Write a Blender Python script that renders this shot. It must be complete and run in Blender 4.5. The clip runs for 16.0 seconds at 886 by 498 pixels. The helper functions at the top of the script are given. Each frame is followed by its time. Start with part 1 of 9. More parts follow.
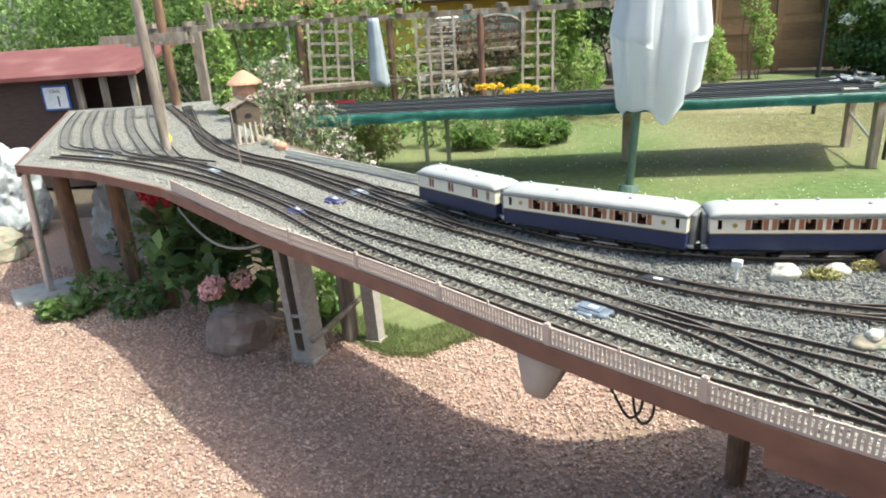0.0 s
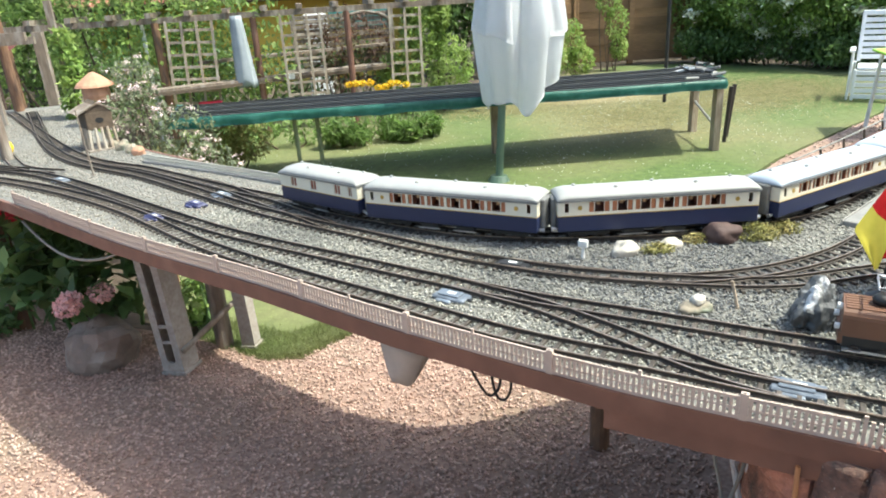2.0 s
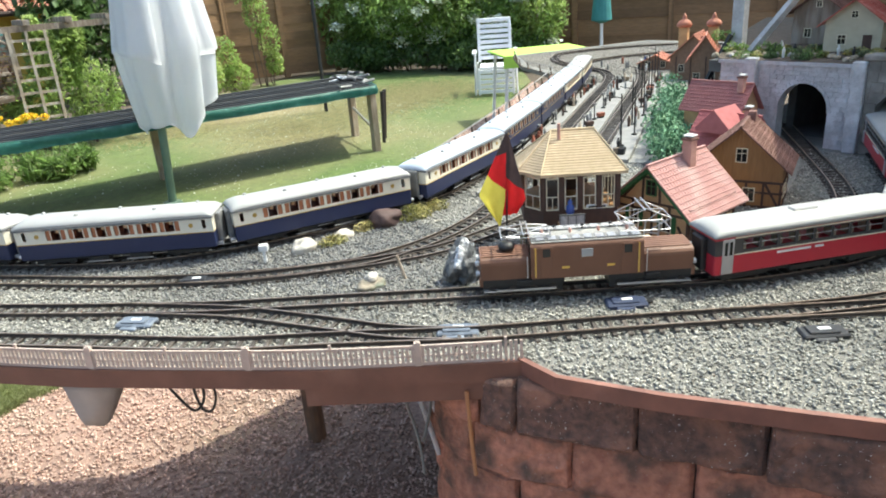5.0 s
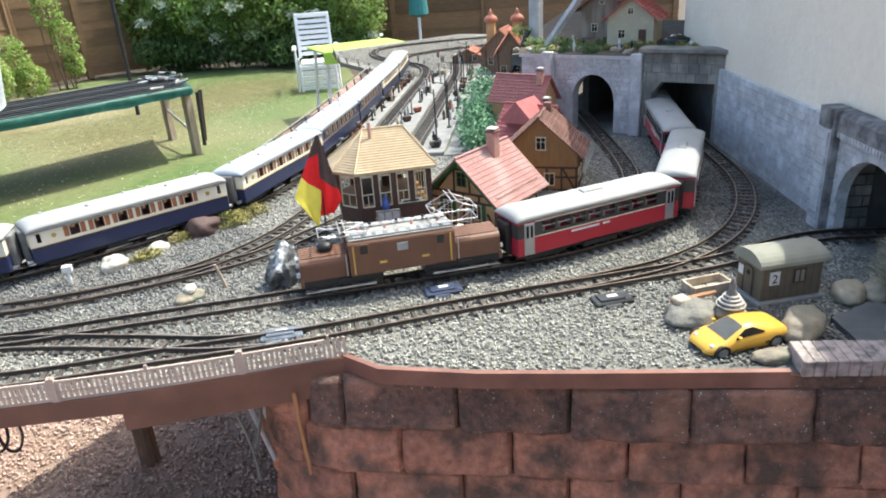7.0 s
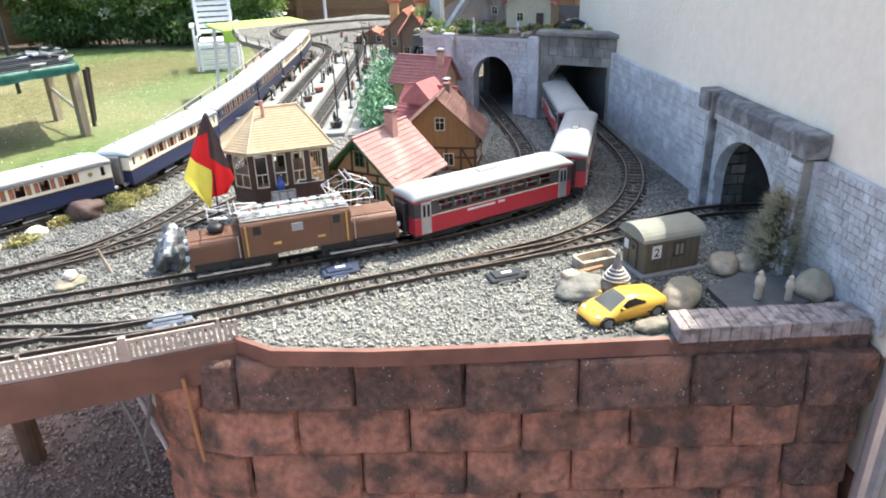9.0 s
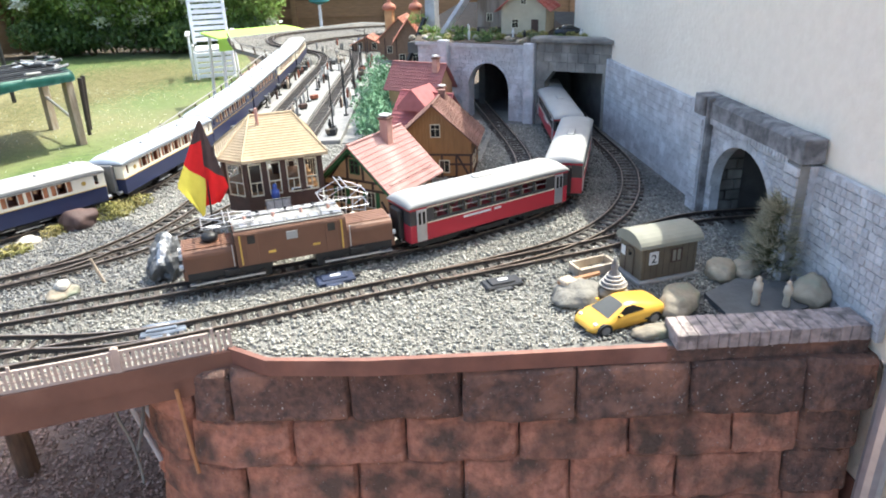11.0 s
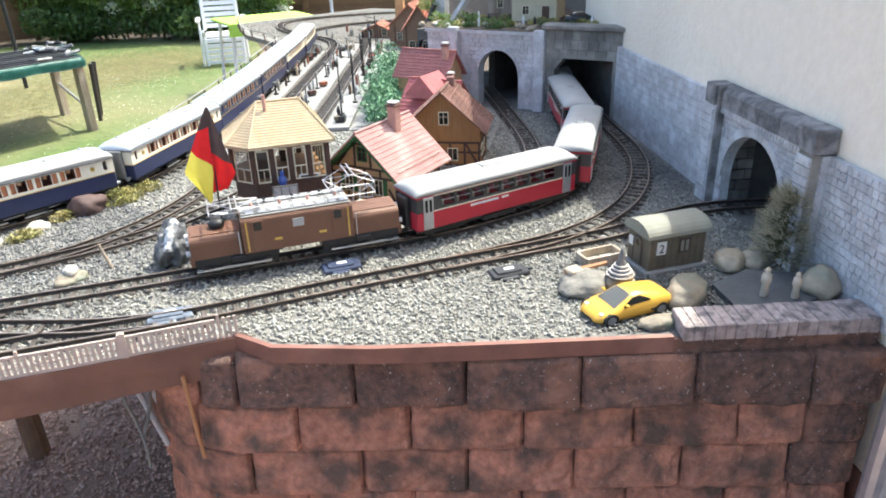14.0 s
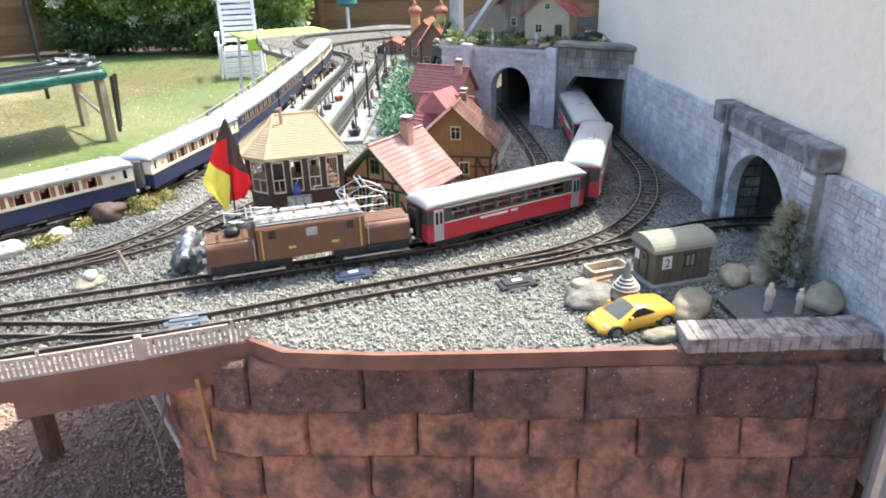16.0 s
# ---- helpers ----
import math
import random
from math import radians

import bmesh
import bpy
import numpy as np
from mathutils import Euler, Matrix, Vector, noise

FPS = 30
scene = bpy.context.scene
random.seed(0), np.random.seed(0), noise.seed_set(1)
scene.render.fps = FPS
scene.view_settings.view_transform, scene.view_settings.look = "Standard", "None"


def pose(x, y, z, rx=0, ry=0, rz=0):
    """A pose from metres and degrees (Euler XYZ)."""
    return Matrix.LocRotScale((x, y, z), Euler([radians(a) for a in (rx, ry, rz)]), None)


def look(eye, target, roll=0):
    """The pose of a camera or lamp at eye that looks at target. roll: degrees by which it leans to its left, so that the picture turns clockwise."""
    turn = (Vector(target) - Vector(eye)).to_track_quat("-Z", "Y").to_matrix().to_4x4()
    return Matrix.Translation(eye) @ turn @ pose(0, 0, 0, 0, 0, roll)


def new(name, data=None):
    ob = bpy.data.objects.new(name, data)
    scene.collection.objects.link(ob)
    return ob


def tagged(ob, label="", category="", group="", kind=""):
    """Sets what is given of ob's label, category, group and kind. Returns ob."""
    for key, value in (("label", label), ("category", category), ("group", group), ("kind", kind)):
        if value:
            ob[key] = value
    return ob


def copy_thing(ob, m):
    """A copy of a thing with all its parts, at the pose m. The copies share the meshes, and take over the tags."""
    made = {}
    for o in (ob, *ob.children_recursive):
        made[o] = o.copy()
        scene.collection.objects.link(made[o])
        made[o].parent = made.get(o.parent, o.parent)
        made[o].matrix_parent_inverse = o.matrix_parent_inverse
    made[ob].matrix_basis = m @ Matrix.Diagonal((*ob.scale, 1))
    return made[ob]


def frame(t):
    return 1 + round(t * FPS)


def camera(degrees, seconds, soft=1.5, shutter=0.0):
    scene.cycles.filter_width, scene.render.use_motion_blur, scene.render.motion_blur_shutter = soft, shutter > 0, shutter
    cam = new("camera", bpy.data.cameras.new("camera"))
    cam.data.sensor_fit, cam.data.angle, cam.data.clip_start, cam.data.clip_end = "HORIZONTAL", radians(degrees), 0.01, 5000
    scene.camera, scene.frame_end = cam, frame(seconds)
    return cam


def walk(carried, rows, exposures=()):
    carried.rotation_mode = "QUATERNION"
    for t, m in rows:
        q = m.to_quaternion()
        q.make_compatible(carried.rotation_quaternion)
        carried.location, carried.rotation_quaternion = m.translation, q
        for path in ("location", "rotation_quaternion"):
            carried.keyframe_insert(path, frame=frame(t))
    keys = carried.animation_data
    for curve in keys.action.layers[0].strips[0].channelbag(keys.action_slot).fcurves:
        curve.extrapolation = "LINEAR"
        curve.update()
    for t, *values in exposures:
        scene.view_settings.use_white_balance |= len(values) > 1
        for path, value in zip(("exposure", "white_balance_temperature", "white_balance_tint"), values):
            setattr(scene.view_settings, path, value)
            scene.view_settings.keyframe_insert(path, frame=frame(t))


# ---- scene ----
cam = camera(65.35, 16.0, soft=1.9)
# t, x, y, z, yaw, pitch, roll
ROWS = [
    (0, 0.1763, -0.0039, 1.4366, -0.745, -19.902, -3.447),
    (0.5, 0.1706, -0.0121, 1.4373, -3.391, -20.148, -4.003),
    (1, 0.1566, -0.0216, 1.4376, -7.488, -20.441, -4.810),
    (1.5, 0.1929, -0.0294, 1.4374, -10.401, -20.774, -4.609),
    (2, 0.2356, -0.0425, 1.4359, -10.694, -20.739, -3.524),
    (2.5, 0.2363, -0.0502, 1.4369, -11.633, -20.927, -4.769),
    (3, 0.1968, -0.0608, 1.4465, -16.595, -19.883, -4.994),
    (3.5, 0.1922, -0.0784, 1.4465, -21.302, -19.297, -4.119),
    (4, 0.1855, -0.0959, 1.4450, -26.075, -19.124, -4.959),
    (4.5, 0.1884, -0.1235, 1.4328, -32.406, -20.905, -5.331),
    (4.7, 0.2027, -0.1375, 1.4337, -34.754, -21.134, -4.878),
    (6.8, 0.2509, -0.2162, 1.4547, -48.642, -22.639, -4.481),
    (7, 0.2326, -0.2185, 1.4556, -51.388, -22.762, -4.037),
    (7.5, 0.2234, -0.2322, 1.4553, -56.242, -23.261, -2.708),
    (8, 0.2424, -0.2493, 1.4509, -58.399, -24.206, -3.130),
    (8.5, 0.2504, -0.2517, 1.4440, -59.429, -24.717, -2.348),
    (9, 0.2476, -0.2491, 1.4444, -59.222, -24.457, -1.827),
    (9.2, 0.2415, -0.2444, 1.4379, -59.145, -24.057, -1.626),
    (11.5, 0.2612, -0.2468, 1.4422, -59.558, -23.924, -2.093),
    (12, 0.2642, -0.2384, 1.4348, -59.622, -24.030, -1.616),
    (12.5, 0.2704, -0.2393, 1.4364, -59.162, -24.452, -2.054),
    (13, 0.2661, -0.2465, 1.4378, -58.837, -24.638, -2.155),
    (13.5, 0.2654, -0.2538, 1.4400, -58.606, -24.756, -2.026),
    (14, 0.2649, -0.2504, 1.4402, -58.585, -24.876, -1.994),
    (14.5, 0.2599, -0.2541, 1.4387, -58.238, -24.745, -2.196),
    (15, 0.2501, -0.2634, 1.4438, -58.219, -24.101, -1.646),
    (15.5, 0.2422, -0.2704, 1.4419, -58.231, -23.745, -1.289),
    (16, 0.2396, -0.2723, 1.4455, -57.535, -23.603, -1.505),
]
walk(cam, [(t, pose(x, y, z, 90 + pitch, 0, yaw) @ pose(0, 0, 0, 0, 0, roll)) for t, x, y, z, yaw, pitch, roll in ROWS],
     [(0.0, 1.35, 6450, -3), (4.7, 1.32, 6450, -2), (7.0, 1.41, 6380, 1), (8.5, 1.71, 6400, 3), (16.0, 1.72, 6400, 3)])

# ---- light ----
SUN_EL, SUN_TO = 60.1, (0.949, -0.317)
world = bpy.data.worlds.new("world")
scene.world = world
world.use_nodes = True
wn = world.node_tree.nodes
sky = wn.new("ShaderNodeTexSky")
sky.sky_type, sky.sun_disc = "NISHITA", False
sky.sun_elevation = radians(SUN_EL)
sky.sun_rotation = math.atan2(SUN_TO[0], SUN_TO[1])
sky.dust_density, sky.air_density = 3.5, 0.85
wn["Background"].inputs["Strength"].default_value = 0.15
world.node_tree.links.new(sky.outputs[0], wn["Background"].inputs["Color"])
sun = new("sun", bpy.data.lights.new("sun", "SUN"))
sun.data.energy, sun.data.angle, sun.data.color = 2.5, radians(0.53), (1.0, 0.95, 0.86)
sd = Vector((SUN_TO[0], SUN_TO[1], math.hypot(*SUN_TO) * math.tan(radians(SUN_EL)))).normalized()
sun.matrix_world = look(sd * 30, (0, 0, 0))

# ---- materials ----
def mat(name, a, b=None, scale=30.0, rough=0.7, bump=0.0, bscale=None, c=None, cscale=4.0, cut=0.55, metal=0.0, island=0.0, objrnd=0.0, spec=0.5, trans=0.0, stretch=None, world=False, leafy=0.0, fleck=None, edge=0.18):
    """A surface of colours a to b by fine noise, with patches of c by coarse noise, relief, and chance brightness by piece."""
    m = bpy.data.materials.new(name)
    m.use_nodes = True
    n, l = m.node_tree.nodes, m.node_tree.links
    bs = n["Principled BSDF"]
    bs.inputs["Roughness"].default_value, bs.inputs["Metallic"].default_value = rough, metal
    bs.inputs["Specular IOR Level"].default_value = spec
    if trans:
        bs.inputs["Transmission Weight"].default_value = trans
    co = n.new("ShaderNodeTexCoord")
    src = n.new("ShaderNodeNewGeometry").outputs["Position"] if world else co.outputs["Object"]
    if stretch:
        mp = n.new("ShaderNodeMapping")
        mp.inputs["Scale"].default_value = stretch
        l.new(src, mp.inputs[0])
        src = mp.outputs[0]
    def tex(sc, detail=4.0):
        t = n.new("ShaderNodeTexNoise")
        t.inputs["Scale"].default_value, t.inputs["Detail"].default_value = sc, detail
        l.new(src, t.inputs["Vector"])
        return t.outputs["Fac"]
    def mix(f, x, y, kind="MIX"):
        k = n.new("ShaderNodeMix")
        k.data_type, k.blend_type = "RGBA", kind
        for s, v in ((k.inputs[0], f), (k.inputs[6], x), (k.inputs[7], y)):
            if hasattr(v, "links"):
                l.new(v, s)
            else:
                s.default_value = v if s == k.inputs[0] else (*v, 1) if len(v) == 3 else v
        return k.outputs[2]
    def ramp(v, lo, hi):
        r = n.new("ShaderNodeMapRange")
        r.inputs[1].default_value, r.inputs[2].default_value = lo, hi
        l.new(v, r.inputs[0])
        return r.outputs[0]
    b = b or tuple(v * 0.82 for v in a)
    col = mix(ramp(tex(scale), 0.3, 0.7), a, b)
    if c:
        col = mix(ramp(tex(cscale, 6.0), cut - edge / 3, cut + edge * 2 / 3), col, c)
    if fleck:
        fc, fs, fcut = fleck
        col = mix(ramp(tex(fs, 2.0), fcut, fcut + 0.04), col, fc)
    for amount, node, out in ((island, "ShaderNodeNewGeometry", "Random Per Island"), (objrnd, "ShaderNodeObjectInfo", "Random")):
        if amount:
            g = n.new(node)
            r = n.new("ShaderNodeMapRange")
            r.inputs[3].default_value, r.inputs[4].default_value = 1 - amount, 1 + amount
            l.new(g.outputs[out], r.inputs[0])
            col = mix(1.0, col, r.outputs[0], "MULTIPLY")
    l.new(col, bs.inputs["Base Color"])
    if bump:
        bp = n.new("ShaderNodeBump")
        bp.inputs["Strength"].default_value, bp.inputs["Distance"].default_value = bump, 0.004
        l.new(tex(bscale or scale * 2), bp.inputs["Height"])
        l.new(bp.outputs[0], bs.inputs["Normal"])
    if leafy:
        tr, ms = n.new("ShaderNodeBsdfTranslucent"), n.new("ShaderNodeMixShader")
        l.new(mix(1.0, col, (1.12, 1.12, 1.06), "MULTIPLY"), tr.inputs["Color"])
        ms.inputs[0].default_value = leafy
        l.new(bs.outputs[0], ms.inputs[1])
        l.new(tr.outputs[0], ms.inputs[2])
        l.new(ms.outputs[0], n["Material Output"].inputs["Surface"])
    return m

M = {}
M["ballast_bed"] = mat("ballast_bed", (0.26, 0.25, 0.225), (0.14, 0.137, 0.125), 160, 0.95, 0.8, 260, (0.12, 0.12, 0.115), 2.2, 0.58)
M["ballast"] = mat("ballast_stone", (0.40, 0.385, 0.34), (0.28, 0.275, 0.25), 40, 0.9, 0.3, 200, (0.16, 0.16, 0.152), 2.2, 0.56, island=0.38)
M["ballast_yard"] = mat("brownish_fine_ballast", (0.34, 0.315, 0.275), (0.26, 0.24, 0.21), 40, 0.9, 0.2, 200, (0.30, 0.285, 0.26), 1.4, 0.56, island=0.2)
M["ballast_dark"] = mat("dark_ballast_stone", (0.25, 0.25, 0.245), (0.15, 0.15, 0.15), 40, 0.9, 0.3, 200, (0.30, 0.29, 0.27), 3.0, 0.56, island=0.38)
M["gravel_bed"] = mat("gravel_bed", (0.42, 0.29, 0.235), (0.24, 0.15, 0.12), 60, 0.95, 0.9, 120, (0.27, 0.19, 0.14), 1.6)
M["gravel"] = mat("gravel_chip", (0.60, 0.43, 0.36), (0.44, 0.28, 0.225), 20, 0.85, 0.3, 90, (0.55, 0.45, 0.37), 1.1, 0.6, island=0.34)
M["soil"] = mat("soil", (0.115, 0.085, 0.06), (0.06, 0.045, 0.033), 30, 0.95, 0.8, 60)
M["lawn"] = mat("lawn", (0.130, 0.185, 0.052), (0.065, 0.105, 0.028), 14, 0.9, 0.6, 90, (0.245, 0.212, 0.115), 0.38, 0.48, edge=0.26)
M["grass"] = mat("grass_blade", (0.158, 0.23, 0.062), (0.08, 0.138, 0.034), 11, 0.7, 0, None, (0.33, 0.285, 0.155), 0.38, 0.48, island=0.35, leafy=0.5, edge=0.26)
M["wood_brown"] = mat("brown_stained_wood", (0.20, 0.095, 0.066), (0.145, 0.07, 0.05), 14, 0.65, 0.3, 60, (0.26, 0.14, 0.10), 5, 0.6)
M["wood_red"] = mat("red_brown_edge_board", (0.24, 0.105, 0.075), (0.16, 0.072, 0.055), 20, 0.6, 0.2, 80, (0.33, 0.16, 0.12), 7, 0.62)
M["wood_grey"] = mat("weathered_wood", (0.27, 0.21, 0.16), (0.15, 0.115, 0.09), 10, 0.85, 0.4, 40, (0.34, 0.30, 0.26), 4, stretch=(5, 5, 1))
M["wood_post"] = mat("round_wood_post", (0.25, 0.14, 0.08), (0.15, 0.08, 0.05), 10, 0.75, 0.4, 40, (0.11, 0.07, 0.05), 5, stretch=(4, 4, 1))
M["rail"] = mat("rail_metal", (0.42, 0.34, 0.28), (0.27, 0.21, 0.17), 60, 0.38, 0.05, 200, metal=0.75)
M["rail_dark"] = mat("rail_oxide", (0.075, 0.062, 0.055), (0.045, 0.04, 0.037), 80, 0.55, 0.05, 200, metal=0.5)
M["sleeper"] = mat("plastic_sleeper", (0.10, 0.083, 0.07), (0.06, 0.05, 0.043), 90, 0.7, 0.2, 300, objrnd=0.3, island=0.25)
M["sleeper_dusty"] = mat("dusty_plastic_sleeper", (0.23, 0.22, 0.205), (0.16, 0.153, 0.143), 60, 0.85, 0.2, 200, island=0.2)
M["fence"] = mat("pink_plastic_fence", (0.56, 0.46, 0.40), (0.46, 0.37, 0.315), 40, 0.6, 0.1, 200, (0.40, 0.31, 0.26), 9, 0.58)
M["fence_grey"] = mat("grey_green_plastic_fence", (0.55, 0.54, 0.48), (0.42, 0.41, 0.36), 40, 0.65, 0.1, 200)
M["straw_grass"] = mat("straw_grass_blade", (0.36, 0.315, 0.165), (0.26, 0.25, 0.11), 11, 0.75, island=0.3, leafy=0.4)
M["block"] = mat("red_concrete_block", (0.50, 0.232, 0.155), (0.30, 0.13, 0.09), 62, 0.92, 1.8, 85, (0.115, 0.075, 0.058), 15.0, 0.505, objrnd=0.13, world=True, fleck=((0.46, 0.40, 0.36), 210.0, 0.715), edge=0.24)
M["block_mossy"] = mat("algae_and_shade_dark_block", (0.20, 0.110, 0.083), (0.08, 0.053, 0.045), 62, 0.95, 1.9, 85, (0.34, 0.165, 0.11), 11.0, 0.55, objrnd=0.16, world=True, fleck=((0.50, 0.46, 0.42), 190.0, 0.69), edge=0.24)
M["block_core"] = mat("wall_mortar_core", (0.10, 0.06, 0.05), (0.06, 0.04, 0.035), 30, 0.95, 0.6, 60)
M["plaster"] = mat("cream_render", (0.91, 0.82, 0.69), (0.86, 0.77, 0.64), 40, 0.9, 0.8, 70, (0.77, 0.675, 0.555), 1.3, 0.6)
M["plaster_brown"] = mat("brown_plinth_paint", (0.24, 0.11, 0.08), (0.18, 0.085, 0.065), 20, 0.8, 0.3, 120)
M["grey_stone"] = mat("blue_grey_cast_stone", (0.53, 0.525, 0.54), (0.42, 0.42, 0.435), 90, 0.9, 1.2, 140, (0.60, 0.605, 0.625), 22, 0.53, objrnd=0.11, world=True)
M["grey_stone_warm"] = mat("warm_grey_cast_stone", (0.33, 0.31, 0.28), (0.22, 0.205, 0.185), 30, 0.9, 0.7, 90, (0.15, 0.14, 0.13), 8, 0.56, objrnd=0.2, world=True)
M["cap_stone"] = mat("dark_weathered_cap", (0.19, 0.18, 0.18), (0.10, 0.10, 0.104), 60, 0.95, 0.9, 120, (0.30, 0.29, 0.29), 22, 0.52, world=True)
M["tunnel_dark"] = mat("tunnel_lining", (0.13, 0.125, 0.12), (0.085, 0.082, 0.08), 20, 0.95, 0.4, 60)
M["strip_brick"] = mat("worn_grey_pink_brick", (0.44, 0.36, 0.34), (0.27, 0.22, 0.205), 60, 0.9, 0.6, 120, (0.15, 0.13, 0.125), 30, 0.55, objrnd=0.07, world=True)
M["navy"] = mat("navy_enamel", (0.022, 0.030, 0.082), (0.018, 0.025, 0.068), 20, 0.35, 0.0)
M["cream"] = mat("cream_enamel", (0.78, 0.73, 0.61), (0.73, 0.68, 0.56), 12, 0.4, 0.0)
M["band_dark"] = mat("dark_window_band", (0.07, 0.066, 0.064), (0.05, 0.048, 0.047), 20, 0.35)
M["curtain"] = mat("orange_brown_curtain", (0.50, 0.20, 0.10), (0.42, 0.16, 0.08), 30, 0.8)
M["gold"] = mat("gold_line", (0.62, 0.42, 0.12), None, 30, 0.35, metal=0.6)
M["white_roof"] = mat("off_white_roof", (0.37, 0.37, 0.362), (0.32, 0.318, 0.31), 14, 0.55, 0.1, 60, (0.26, 0.255, 0.245), 5.0, 0.60)
M["blue_roof"] = mat("pale_blue_grey_roof", (0.45, 0.50, 0.57), (0.38, 0.43, 0.5), 10, 0.5, 0.1, 60)
M["black"] = mat("black_plastic", (0.02, 0.02, 0.021), (0.013, 0.013, 0.014), 40, 0.5, 0.1, 100)
M["black_gloss"] = mat("blue_black_car_paint", (0.018, 0.022, 0.030), (0.015, 0.018, 0.025), 10, 0.2)
M["dark_glass"] = mat("dark_window_pane", (0.03, 0.028, 0.026), (0.02, 0.02, 0.02), 10, 0.12)
M["seat_red"] = mat("red_brown_interior", (0.33, 0.10, 0.055), (0.22, 0.07, 0.04), 14, 0.6)
M["lamp_shade"] = mat("peach_lampshade", (0.75, 0.45, 0.25), None, 20, 0.6)
M["grey_bellow"] = mat("grey_gangway", (0.20, 0.20, 0.20), (0.13, 0.13, 0.13), 60, 0.7, 0.2, 90)
M["box_navy"] = mat("dark_blue_plastic", (0.045, 0.06, 0.11), (0.035, 0.045, 0.085), 30, 0.45, 0.05, 80)
M["silver"] = mat("silver_metal", (0.62, 0.62, 0.63), (0.5, 0.5, 0.52), 40, 0.35, metal=0.7)
M["train_red"] = mat("bright_red_enamel", (0.47, 0.030, 0.050), (0.42, 0.025, 0.043), 12, 0.38)
M["loco_brown"] = mat("red_brown_loco_paint", (0.185, 0.088, 0.052), (0.145, 0.068, 0.04), 16, 0.55, 0.05, 80)
M["yellow_line"] = mat("yellow_line", (0.72, 0.45, 0.10), None, 30, 0.5)
M["umbrella"] = mat("white_canvas", (0.86, 0.865, 0.90), (0.83, 0.835, 0.875), 6, 0.85, 0.15, 300, leafy=0.45)
M["umbrella_pole"] = mat("green_painted_pole", (0.10, 0.155, 0.11), (0.075, 0.12, 0.085), 12, 0.5, 0.1, 60)
M["green_film"] = mat("green_tarpaulin_edge", (0.045, 0.20, 0.16), (0.03, 0.15, 0.115), 6, 0.4, 0.8, 10, (0.08, 0.27, 0.22), 9, 0.55)
M["leg_green"] = mat("mossy_green_post", (0.21, 0.24, 0.15), (0.14, 0.165, 0.10), 14, 0.8, 0.3, 60)
M["table_top"] = mat("dark_roofing_felt", (0.075, 0.078, 0.08), (0.045, 0.047, 0.05), 60, 0.9, 0.5, 160)
M["white_plastic"] = mat("white_plastic", (0.80, 0.81, 0.82), (0.74, 0.75, 0.77), 8, 0.45, 0.03, 60)
M["lime"] = mat("lime_tablecloth", (0.42, 0.68, 0.10), (0.36, 0.6, 0.08), 8, 0.7, 0.05, 60)
M["leaf"] = mat("garden_leaf", (0.21, 0.31, 0.095), (0.13, 0.215, 0.06), 6, 0.55, 0, None, (0.29, 0.39, 0.13), 2.5, 0.55, island=0.4, leafy=0.5)
M["hedge_leaf"] = mat("hedge_leaf", (0.26, 0.37, 0.11), (0.16, 0.255, 0.07), 6, 0.55, 0, None, (0.35, 0.45, 0.15), 1.6, 0.55, island=0.4, leafy=0.5)
M["leaf_light"] = mat("bright_leaf", (0.32, 0.42, 0.13), (0.22, 0.33, 0.085), 6, 0.55, 0, None, (0.41, 0.49, 0.18), 2.5, 0.55, island=0.35, leafy=0.5)
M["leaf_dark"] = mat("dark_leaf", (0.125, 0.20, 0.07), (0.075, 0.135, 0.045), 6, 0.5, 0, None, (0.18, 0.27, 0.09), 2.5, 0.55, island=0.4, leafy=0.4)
M["leaf_grey"] = mat("grey_green_leaf", (0.20, 0.23, 0.13), (0.13, 0.16, 0.085), 6, 0.6, 0, None, (0.26, 0.28, 0.18), 2.5, 0.55, island=0.4, leafy=0.35)
M["lath_wood"] = mat("pale_lath_wood", (0.42, 0.34, 0.26), (0.30, 0.235, 0.175), 14, 0.85, 0.3, 50, (0.48, 0.42, 0.35), 5, stretch=(5, 5, 1))
M["bark"] = mat("bark", (0.14, 0.10, 0.07), (0.08, 0.06, 0.045), 30, 0.95, 0.8, 60)
M["white_flower"] = mat("white_blossom", (0.80, 0.82, 0.72), (0.70, 0.73, 0.6), 20, 0.8, island=0.1)
M["pink_flower"] = mat("pink_petal", (0.90, 0.50, 0.49), (0.85, 0.58, 0.56), 30, 0.75, island=0.2)
M["pale_pink_flower"] = mat("pale_pink_petal", (0.80, 0.58, 0.58), (0.74, 0.62, 0.60), 30, 0.75, island=0.2)
M["red_flower"] = mat("red_petal", (0.62, 0.03, 0.06), (0.5, 0.02, 0.05), 20, 0.7, island=0.25)
M["yellow_flower"] = mat("yellow_petal", (0.85, 0.62, 0.03), (0.8, 0.5, 0.02), 20, 0.7, island=0.15)
M["rock"] = mat("brown_boulder", (0.27, 0.205, 0.17), (0.19, 0.14, 0.115), 14, 0.9, 1.2, 45, (0.33, 0.27, 0.23), 9, 0.56)
M["marble"] = mat("grey_white_quartz_rock", (0.045, 0.047, 0.052), (0.12, 0.125, 0.13), 26, 0.5, 0.8, 40, (0.66, 0.67, 0.69), 22, 0.565, edge=0.07)
M["pale_rock"] = mat("pale_quartz_rock", (0.50, 0.515, 0.535), (0.31, 0.33, 0.355), 9, 0.7, 0.8, 24, (0.20, 0.215, 0.235), 14, 0.56)
